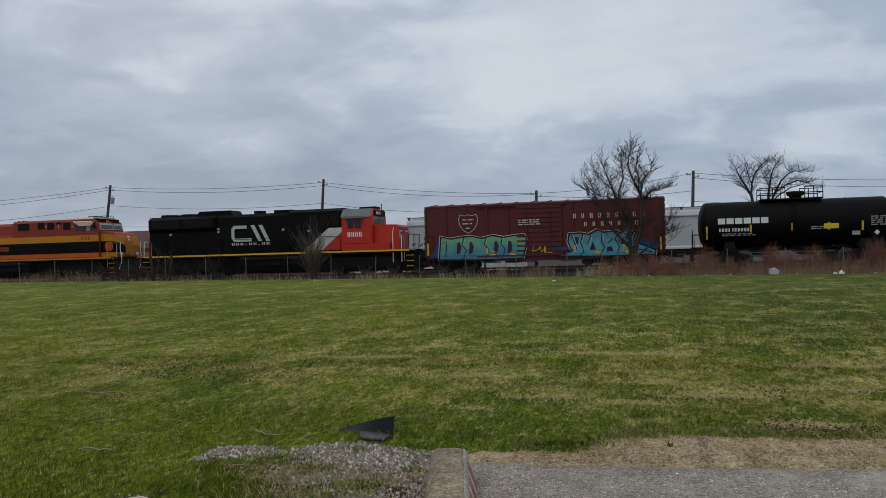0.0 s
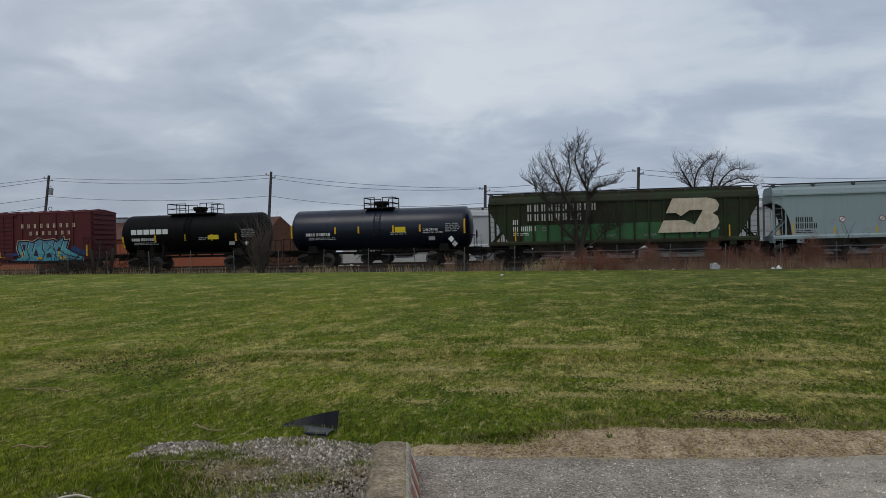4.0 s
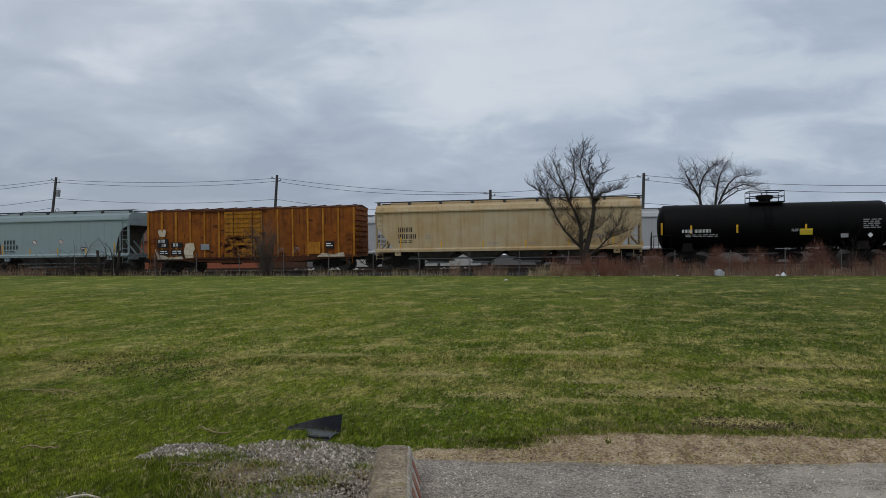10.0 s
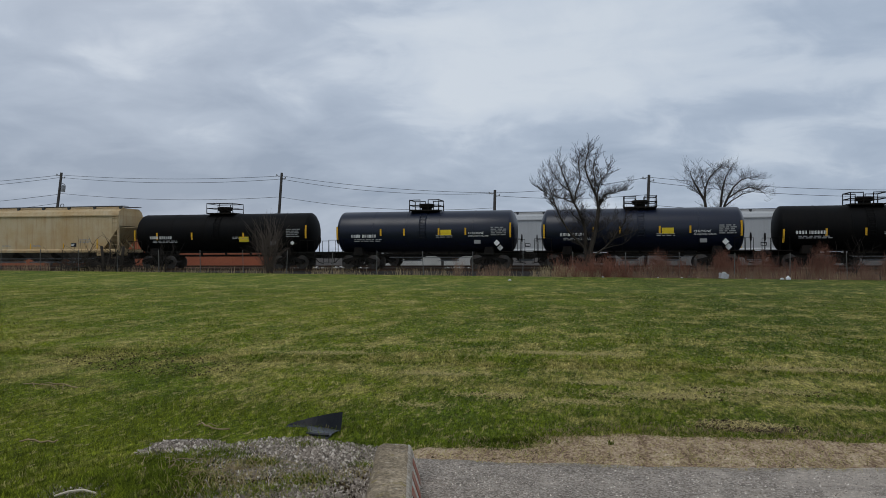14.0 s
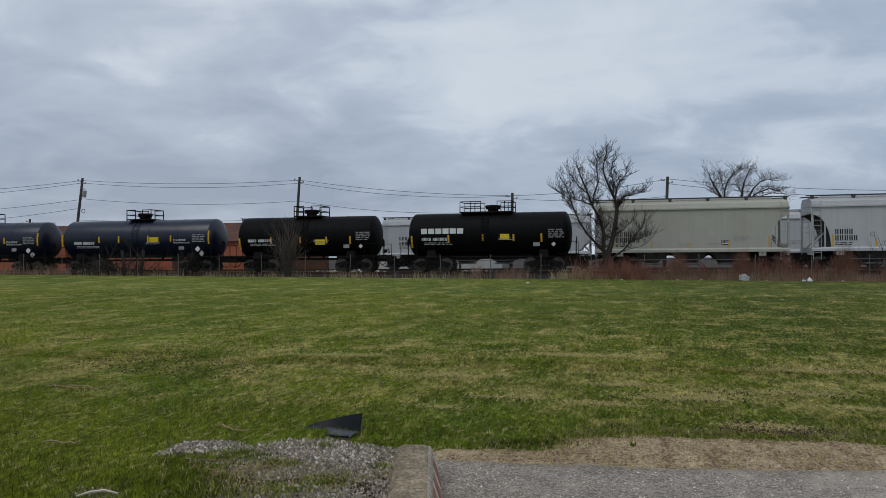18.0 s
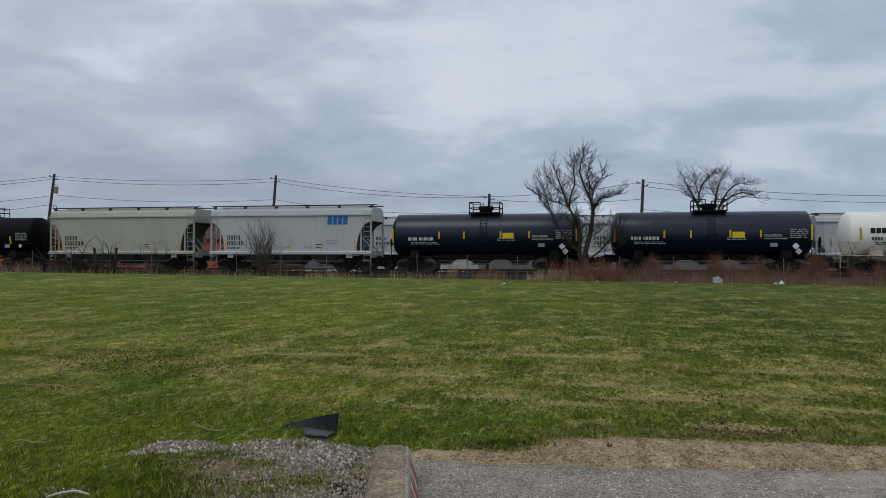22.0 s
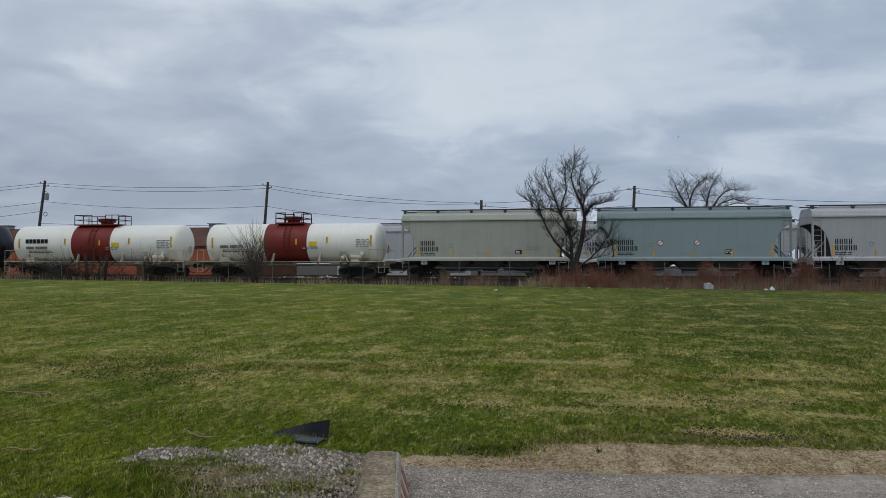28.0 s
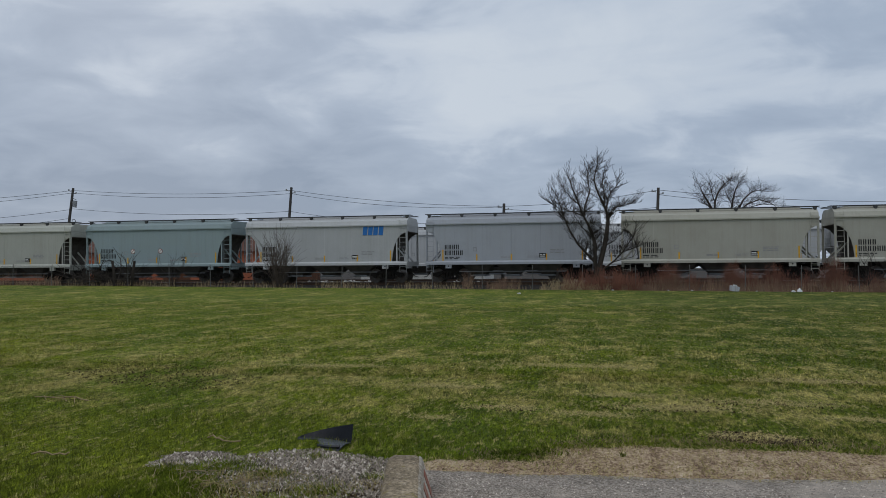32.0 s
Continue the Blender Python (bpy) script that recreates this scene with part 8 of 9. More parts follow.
def wheel_stop():
    ob = tagged(new("concrete_wheel_stop"), "worn lichen-stained concrete wheel stop with faded red stripes", "wheel stop")
    ang = math.degrees(math.atan2(0.244, 1))
    ob.matrix_basis = pose(-1.5, 5.53, field_z(-1.5, 5.5) - 0.01, 0, 0, ang)
    bm = bmesh.new()
    w, L, h = 0.132, 1.83, 0.26
    prof = [(-w - 0.04, 0), (-w + 0.002, h - 0.05), (-w + 0.018, h - 0.018), (-w + 0.052, h), (w - 0.052, h), (w - 0.018, h - 0.018), (w - 0.002, h - 0.05), (w + 0.055, 0)]
    rings = []
    n = 60
    for i in range(n + 1):
        y = -L * i / n
        end = max(0, 1 - min(i, n - i) / 1.2)
        ring = []
        for x, z in prof:
            wob = 0.005 * noise.noise(Vector((x * 9, y * 5, z * 9))) + 0.003 * noise.noise(Vector((x * 40, y * 30, z * 40)))
            sh = 1 - 0.10 * end
            ring.append(bm.verts.new((x * sh + wob, y, z * (1 - 0.05 * end) + (wob if z > 0.1 else 0))))
        rings.append(ring)
    for a, b in zip(rings, rings[1:]):
        for k in range(len(prof) - 1):
            bm.faces.new((a[k], a[k + 1], b[k + 1], b[k]))
    bm.faces.new(rings[0])
    bm.faces.new(rings[-1][::-1])
    bmesh.ops.recalc_face_normals(bm, faces=bm.faces)
    me = bpy.data.meshes.new("body")
    bm.to_mesh(me)
    bm.free()
    me.materials.append(M_CONCRETE)
    me.polygons.foreach_set("use_smooth", [True] * len(me.polygons))
    me.set_sharp_from_angle(angle=radians(50))
    body = new("body", me)
    body.parent = ob
    def face(y0, y1, y2, y3, out):
        """A painted panel lying on the sloping side, from its foot to just under the rounded top."""
        a, c = (w + 0.053, 0.015), (w, h - 0.055)
        v = [(a[0] + o, y, a[1]) for o in (-0.003, out) for y in (y0, y1)] + [(c[0] + o, y, c[1]) for o in (-0.003, out) for y in (y2, y3)]
        return Shape().add(v, [(2, 3, 7, 6), (0, 4, 5, 1), (0, 1, 3, 2), (4, 6, 7, 5), (0, 2, 6, 4), (1, 5, 7, 3)])

    edge = Shape()
    rim = [(w - 0.030, h - 0.009), (w - 0.026, h - 0.009), (w - 0.012, h - 0.018), (w + 0.003, h - 0.05), (w - 0.004, h - 0.055), (w - 0.03, h - 0.016)]
    for k in range(18):
        a, b = -0.03 - k * (L - 0.06) / 18, -0.03 - (k + 1) * (L - 0.06) / 18
        c = 0.007 * noise.noise(Vector((k * 0.7, 3.0, 1.0)))
        d = 0.007 * noise.noise(Vector(((k + 1) * 0.7, 3.0, 1.0)))
        v = [(x + (c if i in (0, 5) else 0), a, z) for i, (x, z) in enumerate(rim)] + [(x + (d if i in (0, 5) else 0), b, z) for i, (x, z) in enumerate(rim)]
        edge.add(v, [(i, (i + 1) % 6, (i + 1) % 6 + 6, i + 6) for i in range(6)] + [(5, 4, 3, 2, 1, 0), (6, 7, 8, 9, 10, 11)])
    part("worn_edge", edge, M_CHIPPED, ob, "pale chipped edge with traces of white paint")
    part("painted_face", face(-0.05, -L + 0.05, -0.05, -L + 0.05, 0.004), M_OLDWHITE, ob, "worn white painted side")
    for k in range(5):
        y = -0.10 - 0.34 * k
        part("painted_stripe", face(y, y - 0.17, y - 0.12, y - 0.29, 0.008), M_BLOCKRED, ob, "faded red diagonal stripe")


def old_concrete():
    """Weathered cast concrete: fine grit, dark grime in patches, specks of pale and yellow lichen."""
    m = bpy.data.materials.new("lichen_stained_concrete")
    m.use_nodes = True
    n, l = m.node_tree.nodes, m.node_tree.links
    b = n["Principled BSDF"]
    tc = n.new("ShaderNodeTexCoord")

    def layer(scale, detail, lo, hi, c0, c1, rough=0.7):
        t, r = n.new("ShaderNodeTexNoise"), n.new("ShaderNodeValToRGB")
        t.inputs["Scale"].default_value, t.inputs["Detail"].default_value, t.inputs["Roughness"].default_value = scale, detail, rough
        l.new(tc.outputs["Object"], t.inputs["Vector"])
        r.color_ramp.elements[0].position, r.color_ramp.elements[1].position = lo, hi
        r.color_ramp.elements[0].color, r.color_ramp.elements[1].color = (*c0, 1), (*c1, 1)
        l.new(t.outputs["Fac"], r.inputs[0])
        return r.outputs[0], t.outputs["Fac"]

    def over(fac, a, c, kind="MIX"):
        x = n.new("ShaderNodeMix")
        x.data_type, x.blend_type = "RGBA", kind
        if isinstance(fac, float):
            x.inputs[0].default_value = fac
        else:
            l.new(fac, x.inputs[0])
        l.new(a, x.inputs[6])
        if isinstance(c, tuple):
            x.inputs[7].default_value = (*c, 1)
        else:
            l.new(c, x.inputs[7])
        return x.outputs[2]

    col, _ = layer(3.2, 8, 0.35, 0.66, (0.145, 0.115, 0.077), (0.35, 0.285, 0.20))
    grit, h = layer(48.0, 6, 0.38, 0.64, (0.32, 0.30, 0.28), (1.7, 1.66, 1.6), 0.75)
    col = over(0.85, col, grit, "MULTIPLY")
    moss, _ = layer(9.0, 5, 0.57, 0.66, (0, 0, 0), (0.75, 0.75, 0.75))
    col = over(moss, col, (0.23, 0.185, 0.055))
    pale, _ = layer(26.0, 4, 0.62, 0.68, (0, 0, 0), (0.8, 0.8, 0.8))
    col = over(pale, col, (0.56, 0.52, 0.44))
    l.new(col, b.inputs["Base Color"])
    b.inputs["Roughness"].default_value = 0.95
    b.inputs["Specular IOR Level"].default_value = 0.15
    bp = n.new("ShaderNodeBump")
    bp.inputs["Strength"].default_value, bp.inputs["Distance"].default_value = 0.6, 0.006
    l.new(h, bp.inputs["Height"])
    l.new(bp.outputs[0], b.inputs["Normal"])
    return m


M_CONCRETE = old_concrete()
wheel_stop()


def plastic_piece():
    """A torn car-body liner: a curved upright panel over a ribbed floor flange."""
    ob = tagged(new("plastic_car_liner"), "torn black plastic car splash guard lying in grass", "car part")
    tip, rb = Vector((-2.93, 6.93, 0.02)), Vector((-2.36, 6.82, 0.03))
    n = 14
    bm = bmesh.new()
    lo, hi = [], []
    for i in range(n + 1):
        f = i / n
        p = tip.lerp(rb, f) + Vector((0, 0.06 * math.sin(math.pi * f), 0))
        lo.append(bm.verts.new(p))
        hi.append(bm.verts.new(p + Vector((-0.01 * f, 0.03 + 0.05 * f, 0.012 + 0.14 * f ** 0.85))))
    for i in range(n):
        bm.faces.new((lo[i], lo[i + 1], hi[i + 1], hi[i]))
    ret = bmesh.ops.solidify(bm, geom=bm.faces[:], thickness=0.006)
    me = bpy.data.meshes.new("upright_panel")
    bm.to_mesh(me)
    bm.free()
    me.materials.append(M_PLASTIC)
    p1 = new("upright_panel", me)
    p1.parent = ob
    bm = bmesh.new()
    rows = []
    for i in range(n + 1):
        f = i / n
        p = tip.lerp(rb, f) + Vector((0, 0.06 * math.sin(math.pi * f), 0))
        q = p + Vector((-0.03, -0.27, 0)) * max(0.03, min(1.0, (f - 0.34) / 0.30))
        row = []
        for k in range(9):
            g = k / 8
            v = p.lerp(q, g)
            v.z = 0.028 - 0.012 * g + (0.0025 if k % 2 else 0.0) + 0.02 * math.sin(math.pi * g) * f
            row.append(bm.verts.new(v))
        rows.append(row)
    for a, b in zip(rows, rows[1:]):
        for k in range(8):
            bm.faces.new((a[k], b[k], b[k + 1], a[k + 1]))
    bmesh.ops.remove_doubles(bm, verts=bm.verts[:], dist=0.0005)
    bmesh.ops.solidify(bm, geom=bm.faces[:], thickness=-0.006)
    me = bpy.data.meshes.new("floor_flange")
    bm.to_mesh(me)
    bm.free()
    me.materials.append(M_PLASTICIN)
    p2 = new("floor_flange", me)
    p2.parent = ob
    part("lip", Shape().path([tuple(tip.lerp(rb, 0.62 + 0.38 * i / 8) + Vector((-0.03, -0.23 - 0.02 * math.sin(0.4 * i), 0.010))) for i in range(9)], 0.016, 6), M_PLASTIC, ob)
    ob.matrix_basis = pose(0.02, -0.05, field_z(-2.5, 6.75) - 0.015)


plastic_piece()

rnd = random.Random(17)


def crumple(name, x, y, sx, sz, material, label, category, seed):
    r2 = random.Random(seed)
    bm = bmesh.new()
    bmesh.ops.create_icosphere(bm, subdivisions=2, radius=1)
    for v in bm.verts:
        k = 1 + 0.45 * noise.noise(v.co * 1.7 + Vector((seed, 0, 0))) + r2.uniform(-0.12, 0.12)
        v.co = Vector((v.co.x * sx * k, v.co.y * sx * 0.7 * k, max(-0.2, v.co.z) * sz * k))
    me = bpy.data.meshes.new(name)
    bm.to_mesh(me)
    bm.free()
    me.materials.append(material)
    ob = tagged(new(name, me), label, category)
    ob.matrix_basis = pose(x, y, field_z(x, y) + 0.15 * sz)


crumple("plastic_bag", 9.8, 46.3, 0.13, 0.17, M_TRASH, "crumpled white plastic bag on the grass edge", "litter", 1)
crumple("plastic_bag", 9.5, 46.35, 0.11, 0.08, M_TRASH, "crumpled scrap of white plastic on the grass", "litter", 2)
carton = tagged(new("carton"), "dented grey-white carton in the brush", "litter")
carton.matrix_basis = pose(6.45, 46.7, field_z(6.45, 46.7), 4, 9, 18)
part("box", Shape().prism([(-0.21, 0.0), (0.2, 0.02), (0.22, 0.27), (0.05, 0.31), (-0.22, 0.29)], -0.2, 0.2), M_TRASHG, carton)
part("flap", Shape().prism([(-0.22, 0.29), (0.05, 0.31), (0.0, 0.37), (-0.18, 0.38)], -0.21, -0.19), M_TRASH, carton)
for k, (x, y, q) in enumerate(((4.2, 46.7, 0.1), (2.9, 46.8, 0.09), (-0.2, 46.6, 0.1), (11.6, 46.9, 0.09), (7.7, 46.9, 0.1), (-4.85, 40.0, 0.12), (5.1, 46.9, 0.08))):
    crumple("paper_scrap", x, y, q * 0.7, q * 0.45, M_TRASH, "small white scrap of litter on the grass", "litter", 5 + k)
def fallen_twig(x, y, length, turn, forks, seed, label):
    """A crooked dry twig half sunk in the turf."""
    rnd = random.Random(seed)
    pts = [(0, 0, 0.02)]
    for k in range(7):
        pts.append((length * (k + 1) / 7, pts[-1][1] + rnd.uniform(-0.035, 0.035), rnd.uniform(0.015, 0.05)))
    b = tagged(new("fallen_twig"), label, "twig")
    part("stem", Shape().path(pts, 0.008, 5), M_DRYBLADE, b)
    for _ in range(forks):
        p = pts[rnd.randint(1, 5)]
        a, q = rnd.choice((-1, 1)) * rnd.uniform(0.3, 0.8), length * rnd.uniform(0.2, 0.4)
        part("fork", Shape().path([p, (p[0] + 0.5 * q * math.cos(a), p[1] + 0.5 * q * math.sin(a), p[2] + 0.02), (p[0] + q * math.cos(a), p[1] + q * math.sin(a), 0.02)], 0.005, 4), M_DRYBLADE, b)
    b.matrix_basis = pose(x, y, field_z(x, y), 0, 0, turn)


b = thing("bleached_stick", Shape().path([(0, 0, 0.03), (0.07, 0.05, 0.05), (0.15, 0.09, 0.055), (0.24, 0.11, 0.03)], 0.008, 6), M_CREAM, "short bleached white stick lying in the grass", "stick")
b.matrix_basis = pose(-3.56, 4.56, field_z(-3.56, 4.56) - 0.005)
fallen_twig(-7.05, 8.45, 0.85, -8, 4, 81, "dry forked fallen twig in the grass")
fallen_twig(-4.95, 5.9, 0.36, -3, 1, 82, "short pale twig in the grass")
fallen_twig(-3.75, 6.75, 0.42, -10, 1, 83, "thin bleached stem lying in the grass")


# ---- stones and blades ----
def in_poly(x, y, poly):
    c = False
    for (x0, y0), (x1, y1) in zip(poly, poly[1:] + poly[:1]):
        if (y0 > y) != (y1 > y) and x < (x1 - x0) * (y - y0) / (y1 - y0) + x0:
            c = not c
    return c


def stones(count, poly, r0, r1, seed, lift_by, clump=0.0):
    rnd = random.Random(seed)
    x0, x1 = min(p[0] for p in poly), max(p[0] for p in poly)
    y0, y1 = max(4.0, min(p[1] for p in poly)), max(p[1] for p in poly)
    s = Shape()
    made = 0
    while made < count:
        x, y = rnd.uniform(x0, x1), rnd.uniform(y0, y1)
        if not in_poly(x, y, poly) or clump and noise.noise(Vector((x * 3.1, y * 3.1, seed))) + 0.5 * noise.noise(Vector((x * 9, y * 9, seed))) < clump * (rnd.random() - 0.35):
            continue
        made += 1
        r = r0 + (r1 - r0) * rnd.random() ** 3
        inside = all(in_poly(x + a, y + b, poly) for a, b in ((0.14, 0), (-0.14, 0), (0, 0.14), (0, -0.14)))
        z = field_z(x, y) + (lift_by if inside else lift_by * 0.45)
        v = []
        for k in range(5):
            a = 2 * math.pi * k / 5 + rnd.uniform(-0.3, 0.3)
            q = r * rnd.uniform(0.7, 1.15)
            v.append((x + q * math.cos(a), y + q * math.sin(a), z - r * 0.3))
        v.append((x + rnd.uniform(-0.4, 0.4) * r, y + rnd.uniform(-0.4, 0.4) * r, z + r * rnd.uniform(0.4, 0.9)))
        v.append((x + rnd.uniform(-0.5, 0.5) * r, y + rnd.uniform(-0.5, 0.5) * r, z + r * rnd.uniform(0.3, 0.7)))
        s.add(v, [(0, 1, 5), (1, 2, 5), (2, 6, 5), (2, 3, 6), (3, 4, 6), (4, 0, 5), (4, 5, 6)])
    return s


def island_material(name, c0, c1, rough, mid=None):
    m = bpy.data.materials.new(name)
    m.use_nodes = True
    n, l = m.node_tree.nodes, m.node_tree.links
    g = n.new("ShaderNodeNewGeometry")
    r = n.new("ShaderNodeValToRGB")
    r.color_ramp.elements[0].color, r.color_ramp.elements[1].color = (*c0, 1), (*c1, 1)
    if mid:
        r.color_ramp.elements.new(0.68).color = (*mid, 1)
    l.new(g.outputs["Random Per Island"], r.inputs[0])
    l.new(r.outputs[0], n["Principled BSDF"].inputs["Base Color"])
    n["Principled BSDF"].inputs["Roughness"].default_value = rough
    n["Principled BSDF"].inputs["Specular IOR Level"].default_value = 0.2
    return m


M_PEBBLE = island_material("mixed_grey_pebbles", (0.09, 0.072, 0.056), (0.68, 0.61, 0.52), 0.9, (0.38, 0.32, 0.26))
M_GRIT = island_material("pale_lot_grit", (0.26, 0.22, 0.18), (0.90, 0.82, 0.72), 0.9, (0.56, 0.49, 0.41))
M_CLOD = island_material("dark_soil_clods", (0.016, 0.010, 0.006), (0.085, 0.056, 0.032), 0.95)
M_BLADEY = island_material("straw_grass_blades", (0.24, 0.19, 0.055), (0.52, 0.43, 0.18), 0.85)
thing("gravel_stones", stones(17000, GRAVEL, 0.003, 0.022, 41, 0.019), M_PEBBLE, "loose angular grey and pale stones", "gravel", kind="stuff")
thing("gravel_stones", stones(15000, [(-1.4, 6.0), (0.9, 6.15), (3.0, 6.6), (3.5, 3.6), (-1.2, 3.6)], 0.003, 0.013, 42, 0.0165), M_GRIT, "small pale grey stones on the lot", "gravel", kind="stuff")
thing("gravel_stones", stones(150, [(-3.75, 4.55), (-3.8, 4.85), (-3.45, 4.9), (-3.25, 4.7), (-3.3, 4.4)], 0.006, 0.024, 43, 0.012), M_PEBBLE, "grey stones showing through grass", "gravel", kind="stuff")


thing("soil_clods", stones(1100, [(-1.35, 6.02), (-0.6, 6.02), (0.8, 6.14), (2.4, 6.44), (5, 6.95), (5, 7.10), (2.4, 6.56), (0.8, 6.26), (-0.6, 6.14), (-1.35, 6.2)], 0.003, 0.017, 44, 0.009, 0.5), M_CLOD, "dark crumbs of soil along the lot's edge", "soil", kind="stuff")
thing("soil_clods", stones(140, [(0.2, 6.3), (0.9, 6.35), (1.2, 6.8), (0.5, 6.75)], 0.004, 0.018, 45, 0.012), M_CLOD, "dark soil crumbs in trampled grass", "soil", kind="stuff")
thing("soil_clods", stones(420, [(0.75, 7.55), (0.95, 7.98), (1.4, 8.0), (1.85, 7.6), (1.6, 7.38), (1.2, 7.45)], 0.005, 0.03, 46, 0.004, 0.5), M_CLOD, "broken dark soil clods in the grass", "soil", kind="stuff")
thing("soil_clods", stones(260, [(1.9, 6.75), (3.2, 6.98), (3.3, 7.06), (2.6, 6.98), (1.9, 6.84)], 0.004, 0.02, 50, 0.012), M_CLOD, "dark crumbs of soil in trampled grass", "soil", kind="stuff")
thing("soil_clods", stones(420, [(-2.3, 4.4), (-1.9, 5.5), (-1.5, 5.6), (-1.45, 4.6)], 0.004, 0.022, 47, 0.021, 0.3), M_CLOD, "dark damp soil between the stones", "soil", kind="stuff")


# worn places in the turf: x, y, half length, half depth
WORN = [(-1.25, 8.85, 0.55, 0.16), (-0.2, 8.62, 0.6, 0.14), (0.65, 9.15, 0.85, 0.2), (1.7, 9.6, 0.8, 0.2), (0.1, 9.9, 0.6, 0.14), (2.5, 8.8, 0.5, 0.14), (1.25, 7.7, 0.5, 0.2), (-2.2, 10.2, 0.6, 0.16), (-4.4, 12.0, 0.9, 0.2), (2.6, 11.5, 1.2, 0.25), (-0.6, 12.6, 1.0, 0.22), (-1.9, 8.1, 0.3, 0.1)]


def worn(x, y):
    return any(((x - a) / p) ** 2 + ((y - b) / q) ** 2 < 1 + 1.1 * noise.noise(Vector((x * 2.2, y * 2.2, 9.0))) for a, b, p, q in WORN)


def blades(count, y0, y1, h0, h1, width, seed, dry, power=1.6):
    """Single bent blades over the field in front of the camera, none on bare ground."""
    rnd = random.Random(seed)
    v, f = [], []
    while len(f) < count:
        y = y0 + (y1 - y0) * rnd.random() ** power
        x = rnd.uniform(-1.12 * y - 0.6, 0.42 * y + 0.6)
        patchy = noise.noise(Vector((x * 0.45, y * 0.9, 12.0))) + 0.5 * noise.noise(Vector((x * 1.6, y * 2.2, 4.0)))
        if dry and rnd.random() > 0.35 + patchy * 1.1:
            continue
        if not dry and rnd.random() < max(0.0, patchy) * 0.7:
            continue
        if 7.0 < y < 13.5 and rnd.random() < (0.45 if dry else 0.85) and worn(x, y):
            continue
        if y < 9.5:
            if in_poly(x, y, LOT) or (in_poly(x, y, STRIP) and (not dry or rnd.random() < 0.3)) or in_poly(x, y + 0.05, GRAVEL) and rnd.random() < (0.97 if noise.noise(Vector((x * 2.6, y * 2.6, 3.3))) < 0.07 else 0.25):
                continue
        z = field_z(x, y)
        h = rnd.uniform(h0, h1) * (0.8 + 0.5 * max(-0.5, noise.noise(Vector((x * 1.1, y * 1.1, 7.0)))))
        a = rnd.uniform(0, math.pi)
        dx, dy = width * math.cos(a), width * 0.6 * math.sin(a)
        lx, ly = rnd.gauss(0, 0.45) * h, rnd.gauss(0, 0.35) * h
        if dry:
            lx, ly, h = lx * 1.8, ly * 1.8, h * 0.6
        i = len(v)
        v += [(x - dx, y - dy, z - 0.004), (x + dx, y + dy, z - 0.004), (x + lx, y + ly, z + h)]
        f.append((i, i + 1, i + 2))
    s = Shape()
    s.v, s.f = v, f
    return s


thing("grass", blades(104000, 4.4, 12.0, 0.022, 0.062, 0.0042, 51, False, 1.5), M_LAWN, "short green lawn grass blades", "grass", kind="stuff")
thing("grass", blades(48000, 4.4, 12.0, 0.03, 0.07, 0.0042, 52, True, 1.5), M_LAWN, "dead straw blades among the lawn", "grass", kind="stuff")
thing("grass", blades(82000, 11.0, 30.0, 0.028, 0.058, 0.010, 53, False, 1.3), M_LAWN, "short green lawn grass farther out", "grass", kind="stuff")
thing("grass", blades(42000, 11.0, 30.0, 0.03, 0.06, 0.011, 54, True, 1.3), M_LAWN, "straw blades among the farther lawn", "grass", kind="stuff")


def tufts(spots, h0, h1, width, seed):
    """Grass clumps on the stones: (x, y, radius, count)."""
    rnd = random.Random(seed)
    s = Shape()
    for cx, cy, r, count in spots:
        for _ in range(count):
            x, y = cx + rnd.gauss(0, r), cy + rnd.gauss(0, r * 0.7)
            h, a = rnd.uniform(h0, h1), rnd.uniform(0, math.pi)
            dx, dy = width * math.cos(a), width * math.sin(a)
            z = field_z(x, y) + 0.014
            s.add([(x - dx, y - dy, z), (x + dx, y + dy, z), (x + rnd.gauss(0, 0.6) * h, y + rnd.gauss(0, 0.5) * h, z + h)], [(0, 1, 2)])
    return s


thing("grass", tufts(((-2.59, 5.6, 0.09, 500), (-2.05, 5.24, 0.13, 700), (-3.04, 5.75, 0.16, 1100), (-2.93, 5.17, 0.15, 1300), (-3.14, 5.0, 0.2, 1500), (-2.3, 4.95, 0.14, 700), (-2.65, 4.82, 0.14, 800), (-1.8, 5.7, 0.06, 150), (-3.44, 5.6, 0.14, 900), (-2.45, 6.2, 0.05, 120)), 0.012, 0.05, 0.0035, 71), M_LAWN, "green tufts growing through the stones", "grass", kind="stuff")
thing("grass", tufts(((-2.59, 5.58, 0.11, 160), (-2.05, 5.24, 0.15, 220), (-2.8, 5.35, 0.2, 380), (-2.6, 4.95, 0.22, 420), (-1.75, 5.45, 0.12, 120)), 0.02, 0.07, 0.003, 72), M_BLADEY, "dry stalks lying over the stones", "grass", kind="stuff")
thing("soil_clods", stones(1500, [(-3.1, 4.7), (-2.9, 5.3), (-2.2, 5.5), (-1.6, 5.35), (-1.55, 5.2), (-2.0, 4.8)], 0.004, 0.02, 48, 0.021, 0.3), M_CLOD, "dark damp soil among stones and tufts", "soil", kind="stuff")
matted = Shape()
rnd = random.Random(73)
